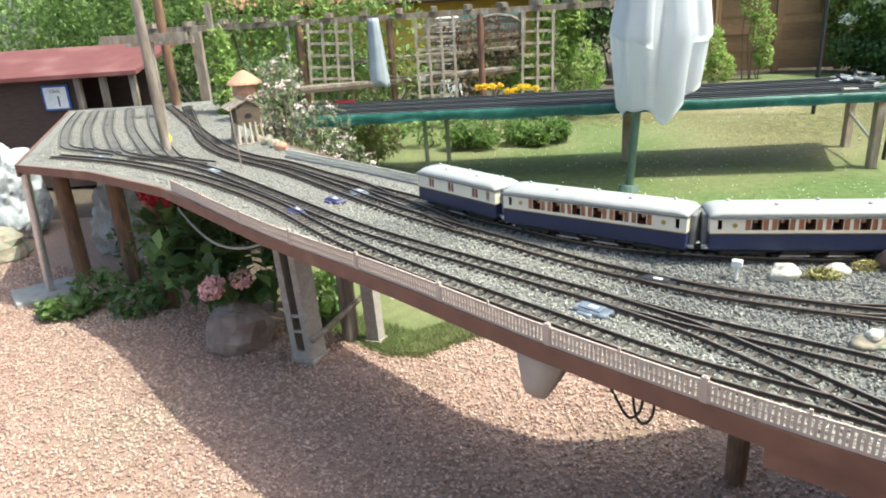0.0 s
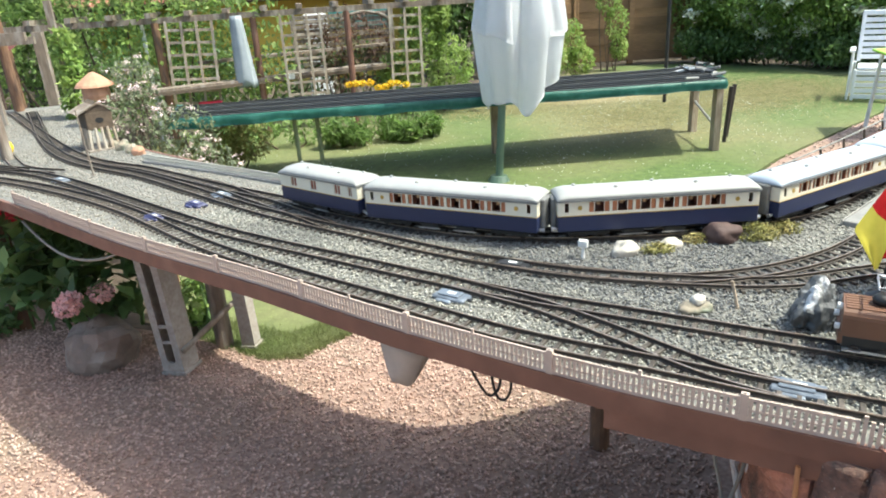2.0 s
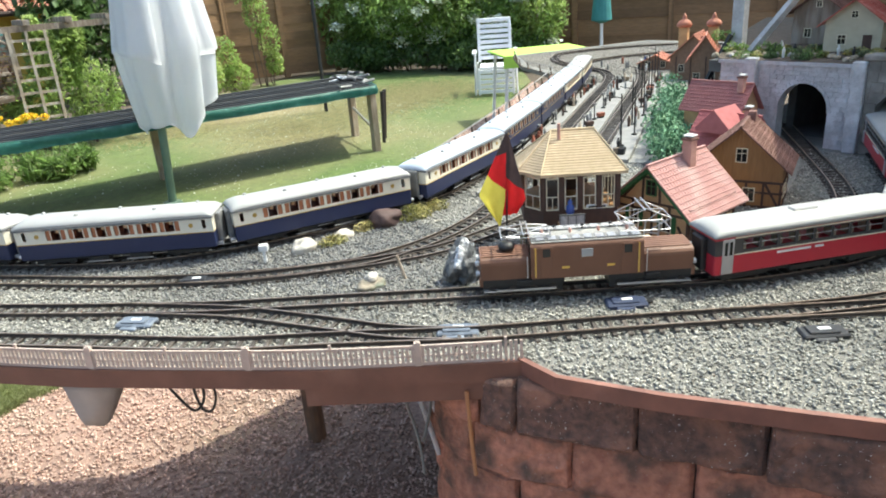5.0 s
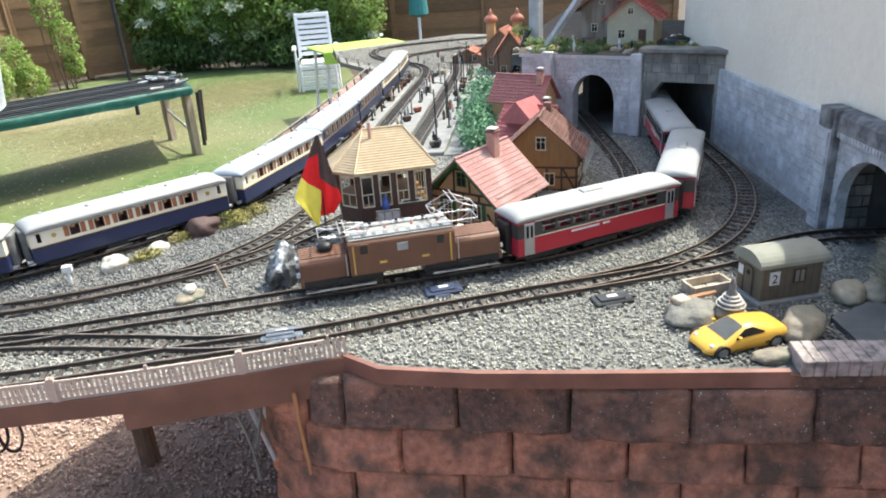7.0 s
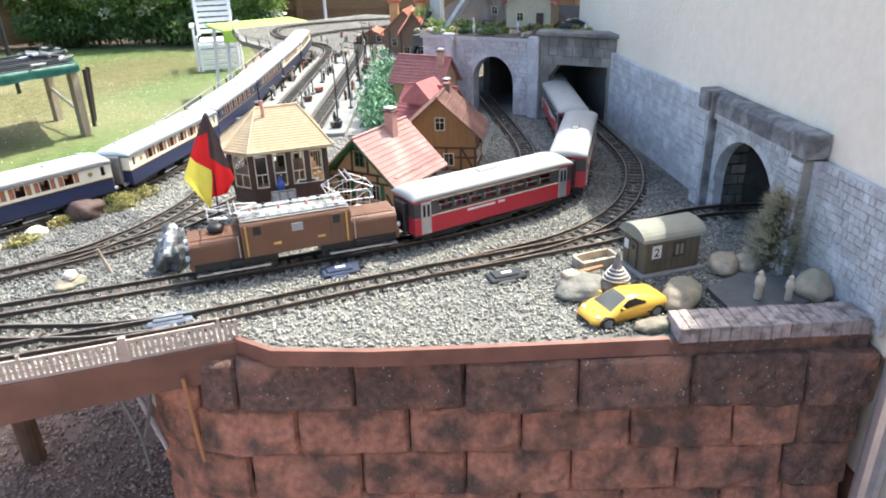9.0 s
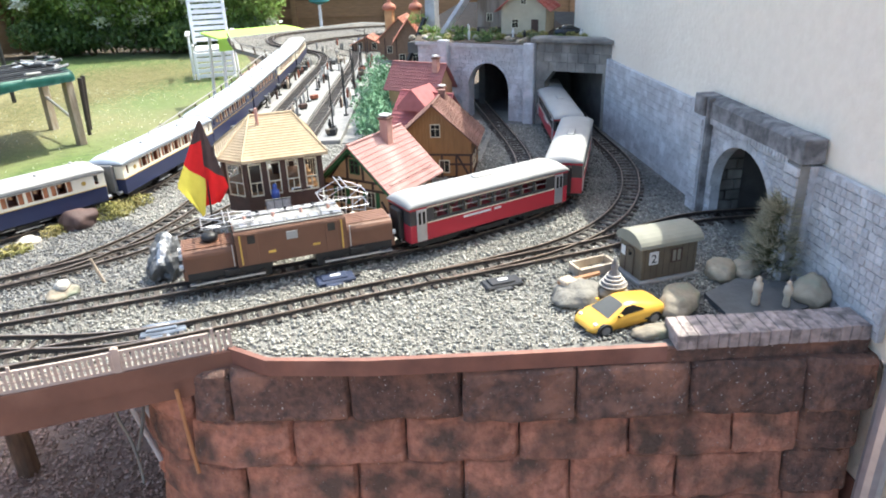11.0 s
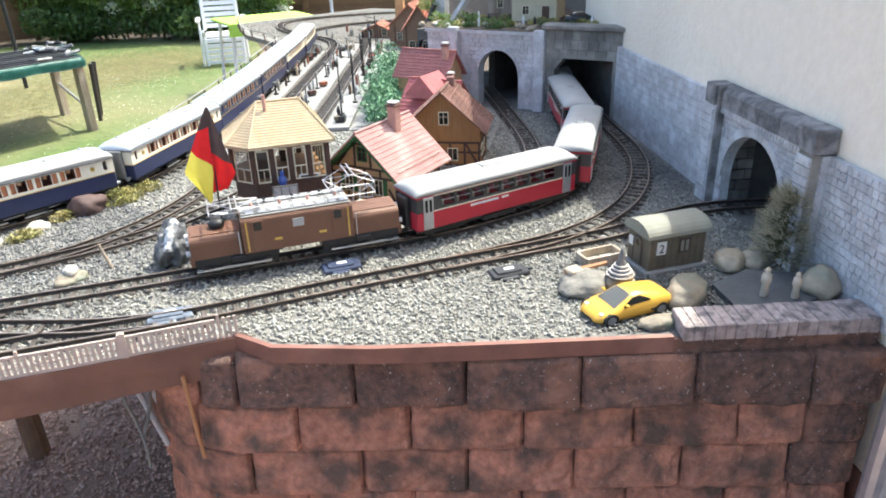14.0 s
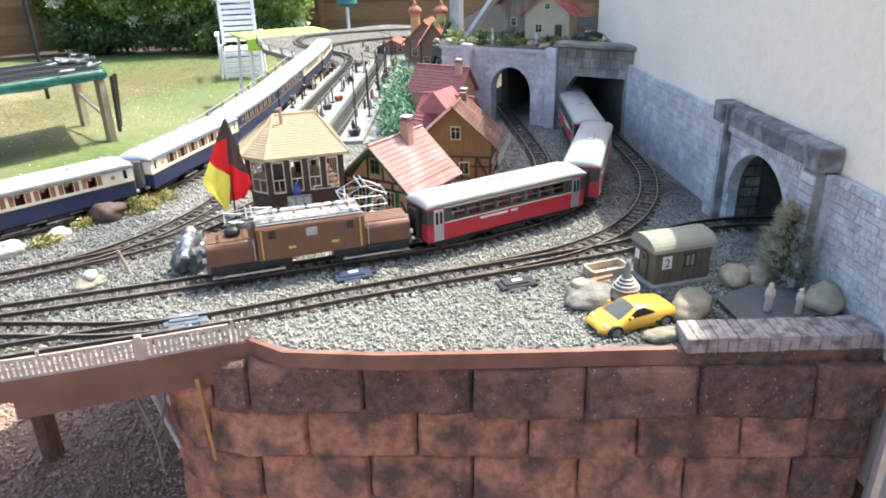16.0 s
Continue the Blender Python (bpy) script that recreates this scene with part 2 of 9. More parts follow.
M["pebble"] = mat("river_pebble", (0.36, 0.305, 0.225), (0.19, 0.155, 0.115), 20, 0.7, 0.9, 60, (0.21, 0.245, 0.185), 15, 0.53, objrnd=0.22)
M["grey_pebble"] = mat("grey_field_stone", (0.24, 0.225, 0.195), (0.13, 0.122, 0.108), 24, 0.85, 1.0, 60, (0.33, 0.30, 0.25), 18, 0.56)
M["white_pebble"] = mat("white_pebble", (0.62, 0.58, 0.51), (0.40, 0.36, 0.31), 22, 0.75, 0.9, 60)
M["red_pebble"] = mat("red_brown_pebble", (0.10, 0.06, 0.054), (0.07, 0.043, 0.04), 20, 0.75, 0.5, 60)
M["roof_red"] = mat("red_model_tiles", (0.50, 0.13, 0.10), (0.42, 0.11, 0.085), 40, 0.6, 0.1, 90, (0.60, 0.30, 0.26), 14, 0.6)
M["roof_pink"] = mat("faded_red_model_tiles", (0.46, 0.265, 0.245), (0.40, 0.225, 0.21), 40, 0.85, 0.1, 90, (0.50, 0.345, 0.32), 10, 0.55, spec=0.12)
M["roof_dkred"] = mat("dark_red_model_tiles", (0.46, 0.165, 0.165), (0.38, 0.135, 0.135), 40, 0.8, 0.1, 90, spec=0.2)
M["roof_wine"] = mat("wine_red_model_tiles", (0.38, 0.17, 0.16), (0.32, 0.14, 0.135), 40, 0.8, 0.1, 90, (0.42, 0.23, 0.21), 9, 0.58, spec=0.2)
M["roof_rust"] = mat("rust_brown_model_tiles", (0.19, 0.10, 0.08), (0.145, 0.078, 0.063), 40, 0.8, 0.1, 90, (0.24, 0.13, 0.11), 12, spec=0.3)
M["roof_straw"] = mat("straw_yellow_model_tiles", (0.53, 0.42, 0.28), (0.46, 0.36, 0.23), 60, 0.75, 0.1, 120, (0.62, 0.50, 0.34), 12, 0.58, spec=0.3)
M["roof_orange"] = mat("orange_model_tiles", (0.52, 0.20, 0.125), (0.44, 0.165, 0.10), 40, 0.6, 0.1, 90)
M["timber_dark"] = mat("dark_brown_model_wall", (0.085, 0.045, 0.033), (0.06, 0.033, 0.026), 60, 0.65, 0.1, 160)
M["infill"] = mat("ochre_model_plaster", (0.55, 0.36, 0.20), (0.48, 0.31, 0.17), 40, 0.8, 0.1, 120)
M["station_brown"] = mat("warm_brown_model_wall", (0.27, 0.165, 0.105), (0.20, 0.12, 0.075), 60, 0.7, 0.1, 160)
# Darker copy of the cream: the chalet's shade is mixed into its colour.
M["chalet_cream"] = mat("shade_dulled_cream_render", (0.56, 0.51, 0.38), (0.48, 0.43, 0.32), 30, 0.85, 0.2, 120)
M["tan_wall"] = mat("tan_model_wall", (0.55, 0.37, 0.18), (0.47, 0.31, 0.15), 30, 0.8, 0.1, 120)
M["plank_wall"] = mat("honey_brown_planked_wall", (0.36, 0.19, 0.075), (0.28, 0.145, 0.058), 20, 0.7, 0.2, 120, stretch=(1, 6, 1))
M["shutter"] = mat("green_shutter", (0.035, 0.14, 0.05), None, 40, 0.6)
M["cream_frame"] = mat("cream_frame", (0.78, 0.72, 0.55), None, 40, 0.6)
M["chimney"] = mat("pinkish_chimney", (0.52, 0.30, 0.25), (0.43, 0.24, 0.2), 80, 0.8, 0.2, 160)
M["slate"] = mat("dark_slate", (0.10, 0.105, 0.11), (0.065, 0.07, 0.075), 30, 0.6, 0.3, 80)
M["box_blue"] = mat("blue_grey_switch_box", (0.155, 0.18, 0.22), (0.115, 0.135, 0.17), 30, 0.45, 0.1, 90, (0.30, 0.34, 0.40), 20, 0.6)
M["box_violet"] = mat("violet_switch_box", (0.055, 0.055, 0.15), (0.042, 0.042, 0.115), 30, 0.45, 0.1, 90)
M["box_black"] = mat("black_switch_box", (0.035, 0.036, 0.04), (0.025, 0.026, 0.03), 30, 0.4, 0.1, 90)
# Grey base colour stands in for sky reflected in dark glass.
M["windscreen"] = mat("sky_grey_windscreen", (0.22, 0.225, 0.22), (0.19, 0.195, 0.19), 10, 0.15)
M["car_yellow"] = mat("yellow_car_paint", (0.70, 0.40, 0.06), (0.66, 0.37, 0.052), 10, 0.28)
M["rubber"] = mat("black_rubber", (0.018, 0.018, 0.018), None, 30, 0.8)
M["olive"] = mat("olive_brown_wagon", (0.15, 0.122, 0.085), (0.115, 0.094, 0.066), 40, 0.65, 0.1, 120)
M["olive_roof"] = mat("grey_green_roof", (0.27, 0.265, 0.215), (0.22, 0.215, 0.175), 20, 0.75, 0.15, 80)
M["concrete"] = mat("grey_concrete", (0.36, 0.35, 0.33), (0.27, 0.265, 0.25), 24, 0.9, 0.4, 80)
M["pier"] = mat("weathered_pier_wood", (0.40, 0.35, 0.31), (0.30, 0.26, 0.23), 16, 0.85, 0.3, 60, (0.42, 0.38, 0.35), 6, stretch=(4, 4, 1))
M["platform"] = mat("pale_grey_platform", (0.29, 0.285, 0.275), (0.22, 0.215, 0.21), 24, 0.85, 0.15, 120)
M["platform_dark"] = mat("dark_grey_ballast_lane", (0.085, 0.085, 0.09), (0.055, 0.055, 0.06), 120, 0.95, 0.7, 200)
M["frame_red"] = mat("dark_red_window_paint", (0.30, 0.045, 0.055), (0.24, 0.035, 0.045), 10, 0.5)
M["frame_wood"] = mat("orange_window_wood", (0.48, 0.22, 0.10), (0.40, 0.18, 0.08), 10, 0.6)
# Blue base colour carries the sky's reflection in the panes.
M["window_sky"] = mat("sky_tinted_window_glass", (0.10, 0.14, 0.19), (0.07, 0.10, 0.14), 3, 0.06, spec=0.9)
M["leaf_red"] = mat("red_brown_leaf", (0.17, 0.085, 0.06), (0.10, 0.055, 0.04), 8, 0.6, 0, None, (0.16, 0.15, 0.07), 3, 0.55, island=0.4, leafy=0.35)
M["tile_far"] = mat("red_clay_tile", (0.52, 0.245, 0.175), (0.42, 0.185, 0.13), 20, 0.8, 0.2, 60, island=0.25)
M["yellow_wall"] = mat("yellow_house_wall", (0.62, 0.46, 0.10), (0.56, 0.41, 0.085), 6, 0.9, 0.1, 60)
M["felt_red"] = mat("red_roofing_felt", (0.165, 0.05, 0.047), (0.125, 0.04, 0.038), 12, 0.9, 0.3, 90, (0.21, 0.09, 0.08), 3)
M["shed_dark"] = mat("dark_brown_boards", (0.075, 0.045, 0.035), (0.05, 0.03, 0.025), 14, 0.8, 0.3, 60, stretch=(1, 1, 8))
M["fence_wood"] = mat("golden_fence_board", (0.26, 0.15, 0.075), (0.19, 0.11, 0.055), 8, 0.8, 0.3, 50, objrnd=0.25, stretch=(1, 1, 6))
M["white"] = mat("white_paint", (0.78, 0.78, 0.77), None, 30, 0.6)
M["sign_blue"] = mat("blue_sign_paint", (0.03, 0.12, 0.42), None, 30, 0.5)
M["flag_black"] = mat("black_cloth", (0.075, 0.05, 0.05), None, 60, 0.85, leafy=0.3)
M["flag_red"] = mat("red_cloth", (0.68, 0.02, 0.025), (0.6, 0.018, 0.02), 60, 0.85, leafy=0.35)
M["flag_gold"] = mat("golden_cloth", (0.82, 0.70, 0.12), (0.76, 0.64, 0.10), 60, 0.85, leafy=0.4)
M["cloth_grey"] = mat("grey_cloth_bag", (0.42, 0.40, 0.37), (0.34, 0.32, 0.30), 16, 0.9, 0.4, 60)
M["grey_blue_cloth"] = mat("faded_blue_grey_cloth", (0.40, 0.43, 0.47), (0.28, 0.31, 0.34), 6, 0.9, 0.3, 30)
M["terracotta"] = mat("terracotta", (0.52, 0.29, 0.19), (0.42, 0.22, 0.14), 20, 0.8, 0.2, 60)
M["cone"] = mat("pine_cone", (0.34, 0.31, 0.21), (0.20, 0.175, 0.11), 40, 0.85, 0.3, 80)
M["moss"] = mat("dry_moss", (0.34, 0.31, 0.11), (0.22, 0.22, 0.07), 20, 0.9, 0, None, (0.42, 0.36, 0.16), 12, 0.55, island=0.4)
M["figure_pale"] = mat("pale_figurine", (0.60, 0.50, 0.38), (0.5, 0.4, 0.3), 60, 0.7)
M["figure_blue"] = mat("blue_figurine", (0.04, 0.08, 0.30), None, 60, 0.6)
M["cable"] = mat("grey_cable", (0.30, 0.27, 0.23), None, 30, 0.6)
M["orange_plank"] = mat("orange_wood_strip", (0.45, 0.22, 0.10), (0.36, 0.17, 0.08), 20, 0.7, 0.2, 60)
M["teal_cloth"] = mat("teal_cloth", (0.06, 0.25, 0.24), (0.045, 0.2, 0.19), 10, 0.8)
M["pane"] = mat("clear_pane", (0.9, 0.9, 0.9), (0.88, 0.88, 0.88), 5, 0.03, trans=1.0)
M["pine"] = mat("model_pine_needles", (0.19, 0.19, 0.105), (0.10, 0.115, 0.06), 30, 0.8, island=0.4, leafy=0.3)
M["pine_tip"] = mat("straw_needle_tips", (0.52, 0.47, 0.36), (0.36, 0.34, 0.24), 30, 0.8, island=0.3, leafy=0.3)
M["model_bush"] = mat("model_foliage", (0.16, 0.31, 0.18), (0.11, 0.235, 0.125), 30, 0.8, 0, None, (0.28, 0.42, 0.25), 12, island=0.35)

# ---- mesh helpers ----
H = 0.77  # top of the railway deck

def mesh_of(bm, material, name="mesh", smooth=False):
    me = bpy.data.meshes.new(name)
    bm.normal_update()
    bm.to_mesh(me)
    bm.free()
    if smooth:
        for p in me.polygons:
            p.use_smooth = True
    for m in material if isinstance(material, (list, tuple)) else (material,):
        me.materials.append(M[m] if isinstance(m, str) else m)
    return me

def part(name, bm, material, parent=None, label="", smooth=False):
    """Links a bmesh as one mesh object under a thing or a part."""
    ob = new(name, mesh_of(bm, material, name, smooth) if isinstance(bm, bmesh.types.BMesh) else bm)
    if parent is not None:
        ob.parent = parent
    return tagged(ob, label)

def thing(name, label, category, m=None, group="", kind=""):
    ob = new(name)
    if m is not None:
        ob.matrix_world = m
    return tagged(ob, label, category, group, kind)

def solo(name, bm, material, label, category, m=None, group="", kind="", smooth=False):
    ob = new(name, mesh_of(bm, material, name, smooth))
    if m is not None:
        ob.matrix_world = m
    return tagged(ob, label, category, group, kind)

def box(x0, x1, y0, y1, z0, z1, bm=None, bevel=0.0, m=None, mi=0):
    bm = bm or bmesh.new()
    vs = [bm.verts.new((x, y, z)) for z in (z0, z1) for y in (y0, y1) for x in (x0, x1)]
    fs = [bm.faces.new([vs[i] for i in q]) for q in ((0, 2, 3, 1), (4, 5, 7, 6), (0, 1, 5, 4), (2, 6, 7, 3), (0, 4, 6, 2), (1, 3, 7, 5))]
    for f in fs:
        f.material_index = mi
    if bevel:
        es = list({e for f in fs for e in f.edges})
        r = bmesh.ops.bevel(bm, geom=es, offset=bevel, segments=1, affect="EDGES", profile=0.5)
        for f in r["faces"]:
            f.material_index = mi
        if m is not None:
            bmesh.ops.transform(bm, matrix=m, verts=list({v for f in bm.faces for v in f.verts}))
        return bm
    if m is not None:
        bmesh.ops.transform(bm, matrix=m, verts=vs)
    return bm

def prism(pts, z0, z1, bm=None, m=None):
    """A slab with the outline pts (counter-clockwise), from z0 to z1."""
    bm = bm or bmesh.new()
    lo = [bm.verts.new((x, y, z0)) for x, y in pts]
    hi = [bm.verts.new((x, y, z1)) for x, y in pts]
    bm.faces.new(lo[::-1])
    bm.faces.new(hi)
    k = len(pts)
    for i in range(k):
        bm.faces.new((lo[i], lo[(i + 1) % k], hi[(i + 1) % k], hi[i]))
    if m is not None:
        bmesh.ops.transform(bm, matrix=m, verts=lo + hi)
    return bm

def tube(p, q, r0, r1=None, seg=10, bm=None, caps=True):
    bm = bm or bmesh.new()
    p, q = Vector(p), Vector(q)
    d = q - p
    mt = Matrix.Translation((p + q) / 2) @ d.to_track_quat("Z", "Y").to_matrix().to_4x4()
    bmesh.ops.create_cone(bm, cap_ends=caps, segments=seg, radius1=r0, radius2=r0 if r1 is None else r1, depth=d.length, matrix=mt)
    return bm

def lathe(profile, seg=16, bm=None, m=None):
    """Turns rows of (radius, z) round the z axis."""
    bm = bm or bmesh.new()
    rings = []
    for r, z in profile:
        rings.append([bm.verts.new((r * math.cos(a), r * math.sin(a), z)) for a in [2 * math.pi * i / seg for i in range(seg)]])
    for a, b in zip(rings, rings[1:]):
        for i in range(seg):
            bm.faces.new((a[i], a[(i + 1) % seg], b[(i + 1) % seg], b[i]))
    bm.faces.new(rings[0][::-1])
    bm.faces.new(rings[-1])
    if m is not None:
        bmesh.ops.transform(bm, matrix=m, verts=[v for r in rings for v in r])
    return bm

def rock_bm(sx, sy, sz, rough=0.25, seed=0, sub=3, freq=1.6):
    bm = bmesh.new()
    bmesh.ops.create_icosphere(bm, subdivisions=sub, radius=1)
    off = Vector((seed * 7.3, seed * 3.1, seed * 1.7))
    for v in bm.verts:
        k = 1 + rough * noise.fractal(v.co * freq + off, 1.0, 2.0, 3)
        v.co = Vector((v.co.x * k * sx, v.co.y * k * sy, max(v.co.z, -0.55) * k * sz))
    z = min(v.co.z for v in bm.verts)
    for v in bm.verts:
        v.co.z -= z
    return bm

def spline(pts, step=0.02):
    """Evenly spaced points along a smooth curve through pts (2D)."""
    p = [np.array(a, float) for a in pts]
    p = [2 * p[0] - p[1]] + p + [2 * p[-1] - p[-2]]
    out = []
    for a, b, c, d in zip(p, p[1:], p[2:], p[3:]):
        for t in np.linspace(0, 1, 24, endpoint=False):
            out.append(0.5 * (2 * b + (c - a) * t + (2 * a - 5 * b + 4 * c - d) * t * t + (3 * b - a - 3 * c + d) * t ** 3))
    out.append(p[-2])
    out = np.array(out)
    s = np.r_[0, np.cumsum(np.linalg.norm(np.diff(out, axis=0), axis=1))]
    n = max(2, int(s[-1] / step) + 1)
    u = np.linspace(0, s[-1], n)
    return np.stack([np.interp(u, s, out[:, k]) for k in range(out.shape[1])], 1), u

def at_arc(line, s):
    pts, u = line
    x, y = np.interp(s, u, pts[:, 0]), np.interp(s, u, pts[:, 1])
    return np.array([x, y])

def inside(poly, pts):
    poly, c = np.asarray(poly), np.zeros(len(pts), bool)
    j = len(poly) - 1
    for i in range(len(poly)):
        (xi, yi), (xj, yj) = poly[i], poly[j]
        hit = ((yi > pts[:, 1]) != (yj > pts[:, 1])) & (pts[:, 0] < (xj - xi) * (pts[:, 1] - yi) / (yj - yi + 1e-12) + xi)
        c ^= hit
        j = i
    return c

def chips(xyz, size, rng, flat=0.6):
    """One mesh of many irregular eight-sided stones at xyz."""
    n = len(xyz)
    base = np.array([(1, 0, 0), (-1, 0, 0), (0, 1, 0), (0, -1, 0), (0, 0, 1), (0, 0, -1)], float)
    v = base[None] * rng.uniform(0.55, 1.15, (n, 6, 1)) + rng.normal(0, 0.16, (n, 6, 3))
    v *= (np.asarray(size).reshape(-1, 1) * rng.uniform(0.7, 1.3, (n, 3)))[:, None]
    v[:, :, 2] *= flat
    a = rng.uniform(0, 6.28, n)
    t = rng.normal(0, 0.5, n)
    ca, sa, ct, st = np.cos(a), np.sin(a), np.cos(t), np.sin(t)
    x, y, z = v[:, :, 0], v[:, :, 1], v[:, :, 2]
    y, z = y * ct[:, None] - z * st[:, None], y * st[:, None] + z * ct[:, None]
    x, y = x * ca[:, None] - y * sa[:, None], x * sa[:, None] + y * ca[:, None]
    v = np.stack([x, y, z], 2) + np.asarray(xyz)[:, None]
    tri = np.array([(0, 2, 4), (2, 1, 4), (1, 3, 4), (3, 0, 4), (2, 0, 5), (1, 2, 5), (3, 1, 5), (0, 3, 5)])
    faces = (tri[None] + 6 * np.arange(n)[:, None, None]).reshape(-1, 3)
    return raw_mesh(v.reshape(-1, 3), faces)

def raw_mesh(v, faces, name="mesh"):
    me = bpy.data.meshes.new(name)
    k = faces.shape[1]
    me.vertices.add(len(v))
    me.vertices.foreach_set("co", np.asarray(v, np.float32).ravel())
    me.loops.add(faces.size)
    me.loops.foreach_set("vertex_index", faces.astype(np.int32).ravel())
    me.polygons.add(len(faces))
    me.polygons.foreach_set("loop_start", np.arange(0, faces.size, k, dtype=np.int32))
    me.update(calc_edges=True)
    me.validate()
    return me

def stuff(name, me, material, label, category, parent=None):
    me.materials.append(M[material])
    ob = new(name, me)
    if parent is not None:
        ob.parent = parent
        return tagged(ob, label, kind="stuff")
    return tagged(ob, label, category, kind="stuff")

def leaf_mesh(centres, size, rng, tilt=0.9, aspect=0.55):
    """One mesh of bent four-sided leaves at the centres."""
    n = len(centres)
    L = np.asarray(size).reshape(-1, 1) * rng.uniform(0.6, 1.3, (n, 1))
    W = L * aspect
    a, b = rng.uniform(0, 6.28, n), rng.normal(0.3, tilt, n)
    d = np.stack([np.cos(a) * np.cos(b), np.sin(a) * np.cos(b), np.sin(b)], 1)
    s = np.stack([-np.sin(a), np.cos(a), rng.normal(0, 0.4, n)], 1)
    s /= np.linalg.norm(s, axis=1)[:, None]
    up = np.cross(d, s)
    c = np.asarray(centres)
    v = np.stack([c - d * L * 0.5, c + s * W * 0.5 + up * L * 0.08, c + d * L * 0.5 - up * L * 0.1, c - s * W * 0.5 + up * L * 0.08], 1)
    f = np.arange(4 * n).reshape(-1, 4)
    tri = np.concatenate([f[:, [0, 1, 2]], f[:, [0, 2, 3]]])
    return raw_mesh(v.reshape(-1, 3), tri)

def cloud(n, rng, centres, radii):
    """Points near the skins of some uneven clumps."""
    k = rng.integers(0, len(centres), n)
    d = rng.normal(0, 1, (n, 3))
    d /= np.linalg.norm(d, axis=1)[:, None]
    r = rng.uniform(0.35, 1.0, n) ** 0.5
    return np.asarray(centres)[k] + d * r[:, None] * np.asarray(radii)[k]

# ---- ground ----
rng = np.random.default_rng(4)
g = bmesh.new()
bmesh.ops.create_circle(g, cap_ends=True, segments=64, radius=400)
ground = solo("ground", g, "soil", "bare brown garden soil reaching to the horizon", "ground", pose(0, 0, -0.03), kind="structure")
GRAVEL = [(-6, -3), (3, -3), (3, 1.0), (1.6, 2.3), (0.55, 2.78), (0.3, 2.78), (0.1, 2.64), (-0.05, 2.66), (-0.3, 2.93), (-0.9, 3.3), (-2.3, 5.2), (-6, 5.2)]
gravel_path = solo("gravel_path", prism(GRAVEL, -0.03, 0.0), "gravel_bed", "pinkish red gravel path in sun and shade", "gravel path", kind="structure")
LAWN = [(-0.32, 2.96), (-0.05, 2.68), (0.1, 2.66), (0.3, 2.80), (0.55, 2.80), (1.2, 2.75), (2.6, 3.75), (3.86, 4.70), (5.86, 5.87), (7.4, 6.9), (8.3, 8.0), (7.2, 10.6), (5.6, 11.2), (0, 9.2), (-1.6, 7.6), (-1.2, 5.2)]
lawn = solo("lawn", prism(LAWN, -0.03, 0.006), "lawn", "mown green lawn with dry yellowish patches", "lawn", kind="structure")
STRIP = [(1.25, 2.72), (1.7, 2.3), (3.2, 3.2), (4.3, 4.3), (6.6, 5.4), (7.4, 6.86), (5.88, 5.85), (3.88, 4.68), (2.62, 3.73)]
gravel_strip = solo("gravel_strip", prism(STRIP, -0.03, 0.002), "gravel_bed", "strip of pinkish gravel beside the lawn", "gravel path", kind="structure")
def scatter(poly, n, rng):
    p = np.asarray(poly)
    lo, hi = p.min(0), p.max(0)
    q = rng.uniform(lo, hi, (int(n), 2))
    return q[inside(poly, q)]
NEAR = [(-2.6, 1.2), (-0.6, 0.7), (1.1, 0.9), (1.6, 2.25), (0.55, 2.76), (0.3, 2.76), (0.1, 2.62), (-0.05, 2.64), (-0.3, 2.91), (-0.9, 3.25), (-2.6, 4.4)]
q = scatter(NEAR, 92000, rng)
stuff("gravel_chips", chips(np.c_[q, rng.uniform(0.0, 0.008, len(q))], 0.0078, rng), "gravel", "loose pinkish red gravel chips", "gravel", gravel_path)
q = scatter(STRIP, 14000, rng)
stuff("gravel_chips", chips(np.c_[q, rng.uniform(0.0, 0.01, len(q))], 0.016, rng), "gravel", "loose pinkish gravel chips", "gravel", gravel_strip)
# long grass where the lawn meets the gravel
EDGEGRASS = [(-0.36, 2.94), (-0.06, 2.64), (0.1, 2.61), (0.32, 2.75), (0.6, 2.74), (0.7, 2.9), (0.3, 2.98), (0.05, 2.86), (-0.25, 3.12)]
q = scatter(EDGEGRASS, 26000, rng)
n = len(q)
a, hgt, lean = rng.uniform(0, 6.28, n), rng.uniform(0.015, 0.05, n) * rng.uniform(0.4, 1, n), rng.normal(0, 0.018, (n, 2))
v = np.stack([np.c_[q[:, 0] - np.cos(a) * 0.0016, q[:, 1] - np.sin(a) * 0.0016, np.zeros(n)], np.c_[q[:, 0] + np.cos(a) * 0.0016, q[:, 1] + np.sin(a) * 0.0016, np.zeros(n)], np.c_[q + lean, hgt]], 1)
stuff("edge_grass", raw_mesh(v.reshape(-1, 3), np.arange(3 * n).reshape(-1, 3)), "grass", "long uneven grass at the lawn edge", "grass", lawn)
# grass blades
q = scatter(LAWN, 230000, rng)
n = len(q)
hgt, a = rng.uniform(0.005, 0.010, n), rng.uniform(0, 6.28, n)
w = 0.0055 + 0.004 * (q[:, 1] > 4)
lean = rng.normal(0, 0.022, (n, 2))
v = np.stack([np.c_[q[:, 0] - np.cos(a) * w, q[:, 1] - np.sin(a) * w, np.full(n, 0.004)], np.c_[q[:, 0] + np.cos(a) * w, q[:, 1] + np.sin(a) * w, np.full(n, 0.004)], np.c_[q + lean, hgt]], 1)
stuff("grass", raw_mesh(v.reshape(-1, 3), np.arange(3 * n).reshape(-1, 3)), "grass", "short green and straw-coloured grass blades", "grass", lawn)
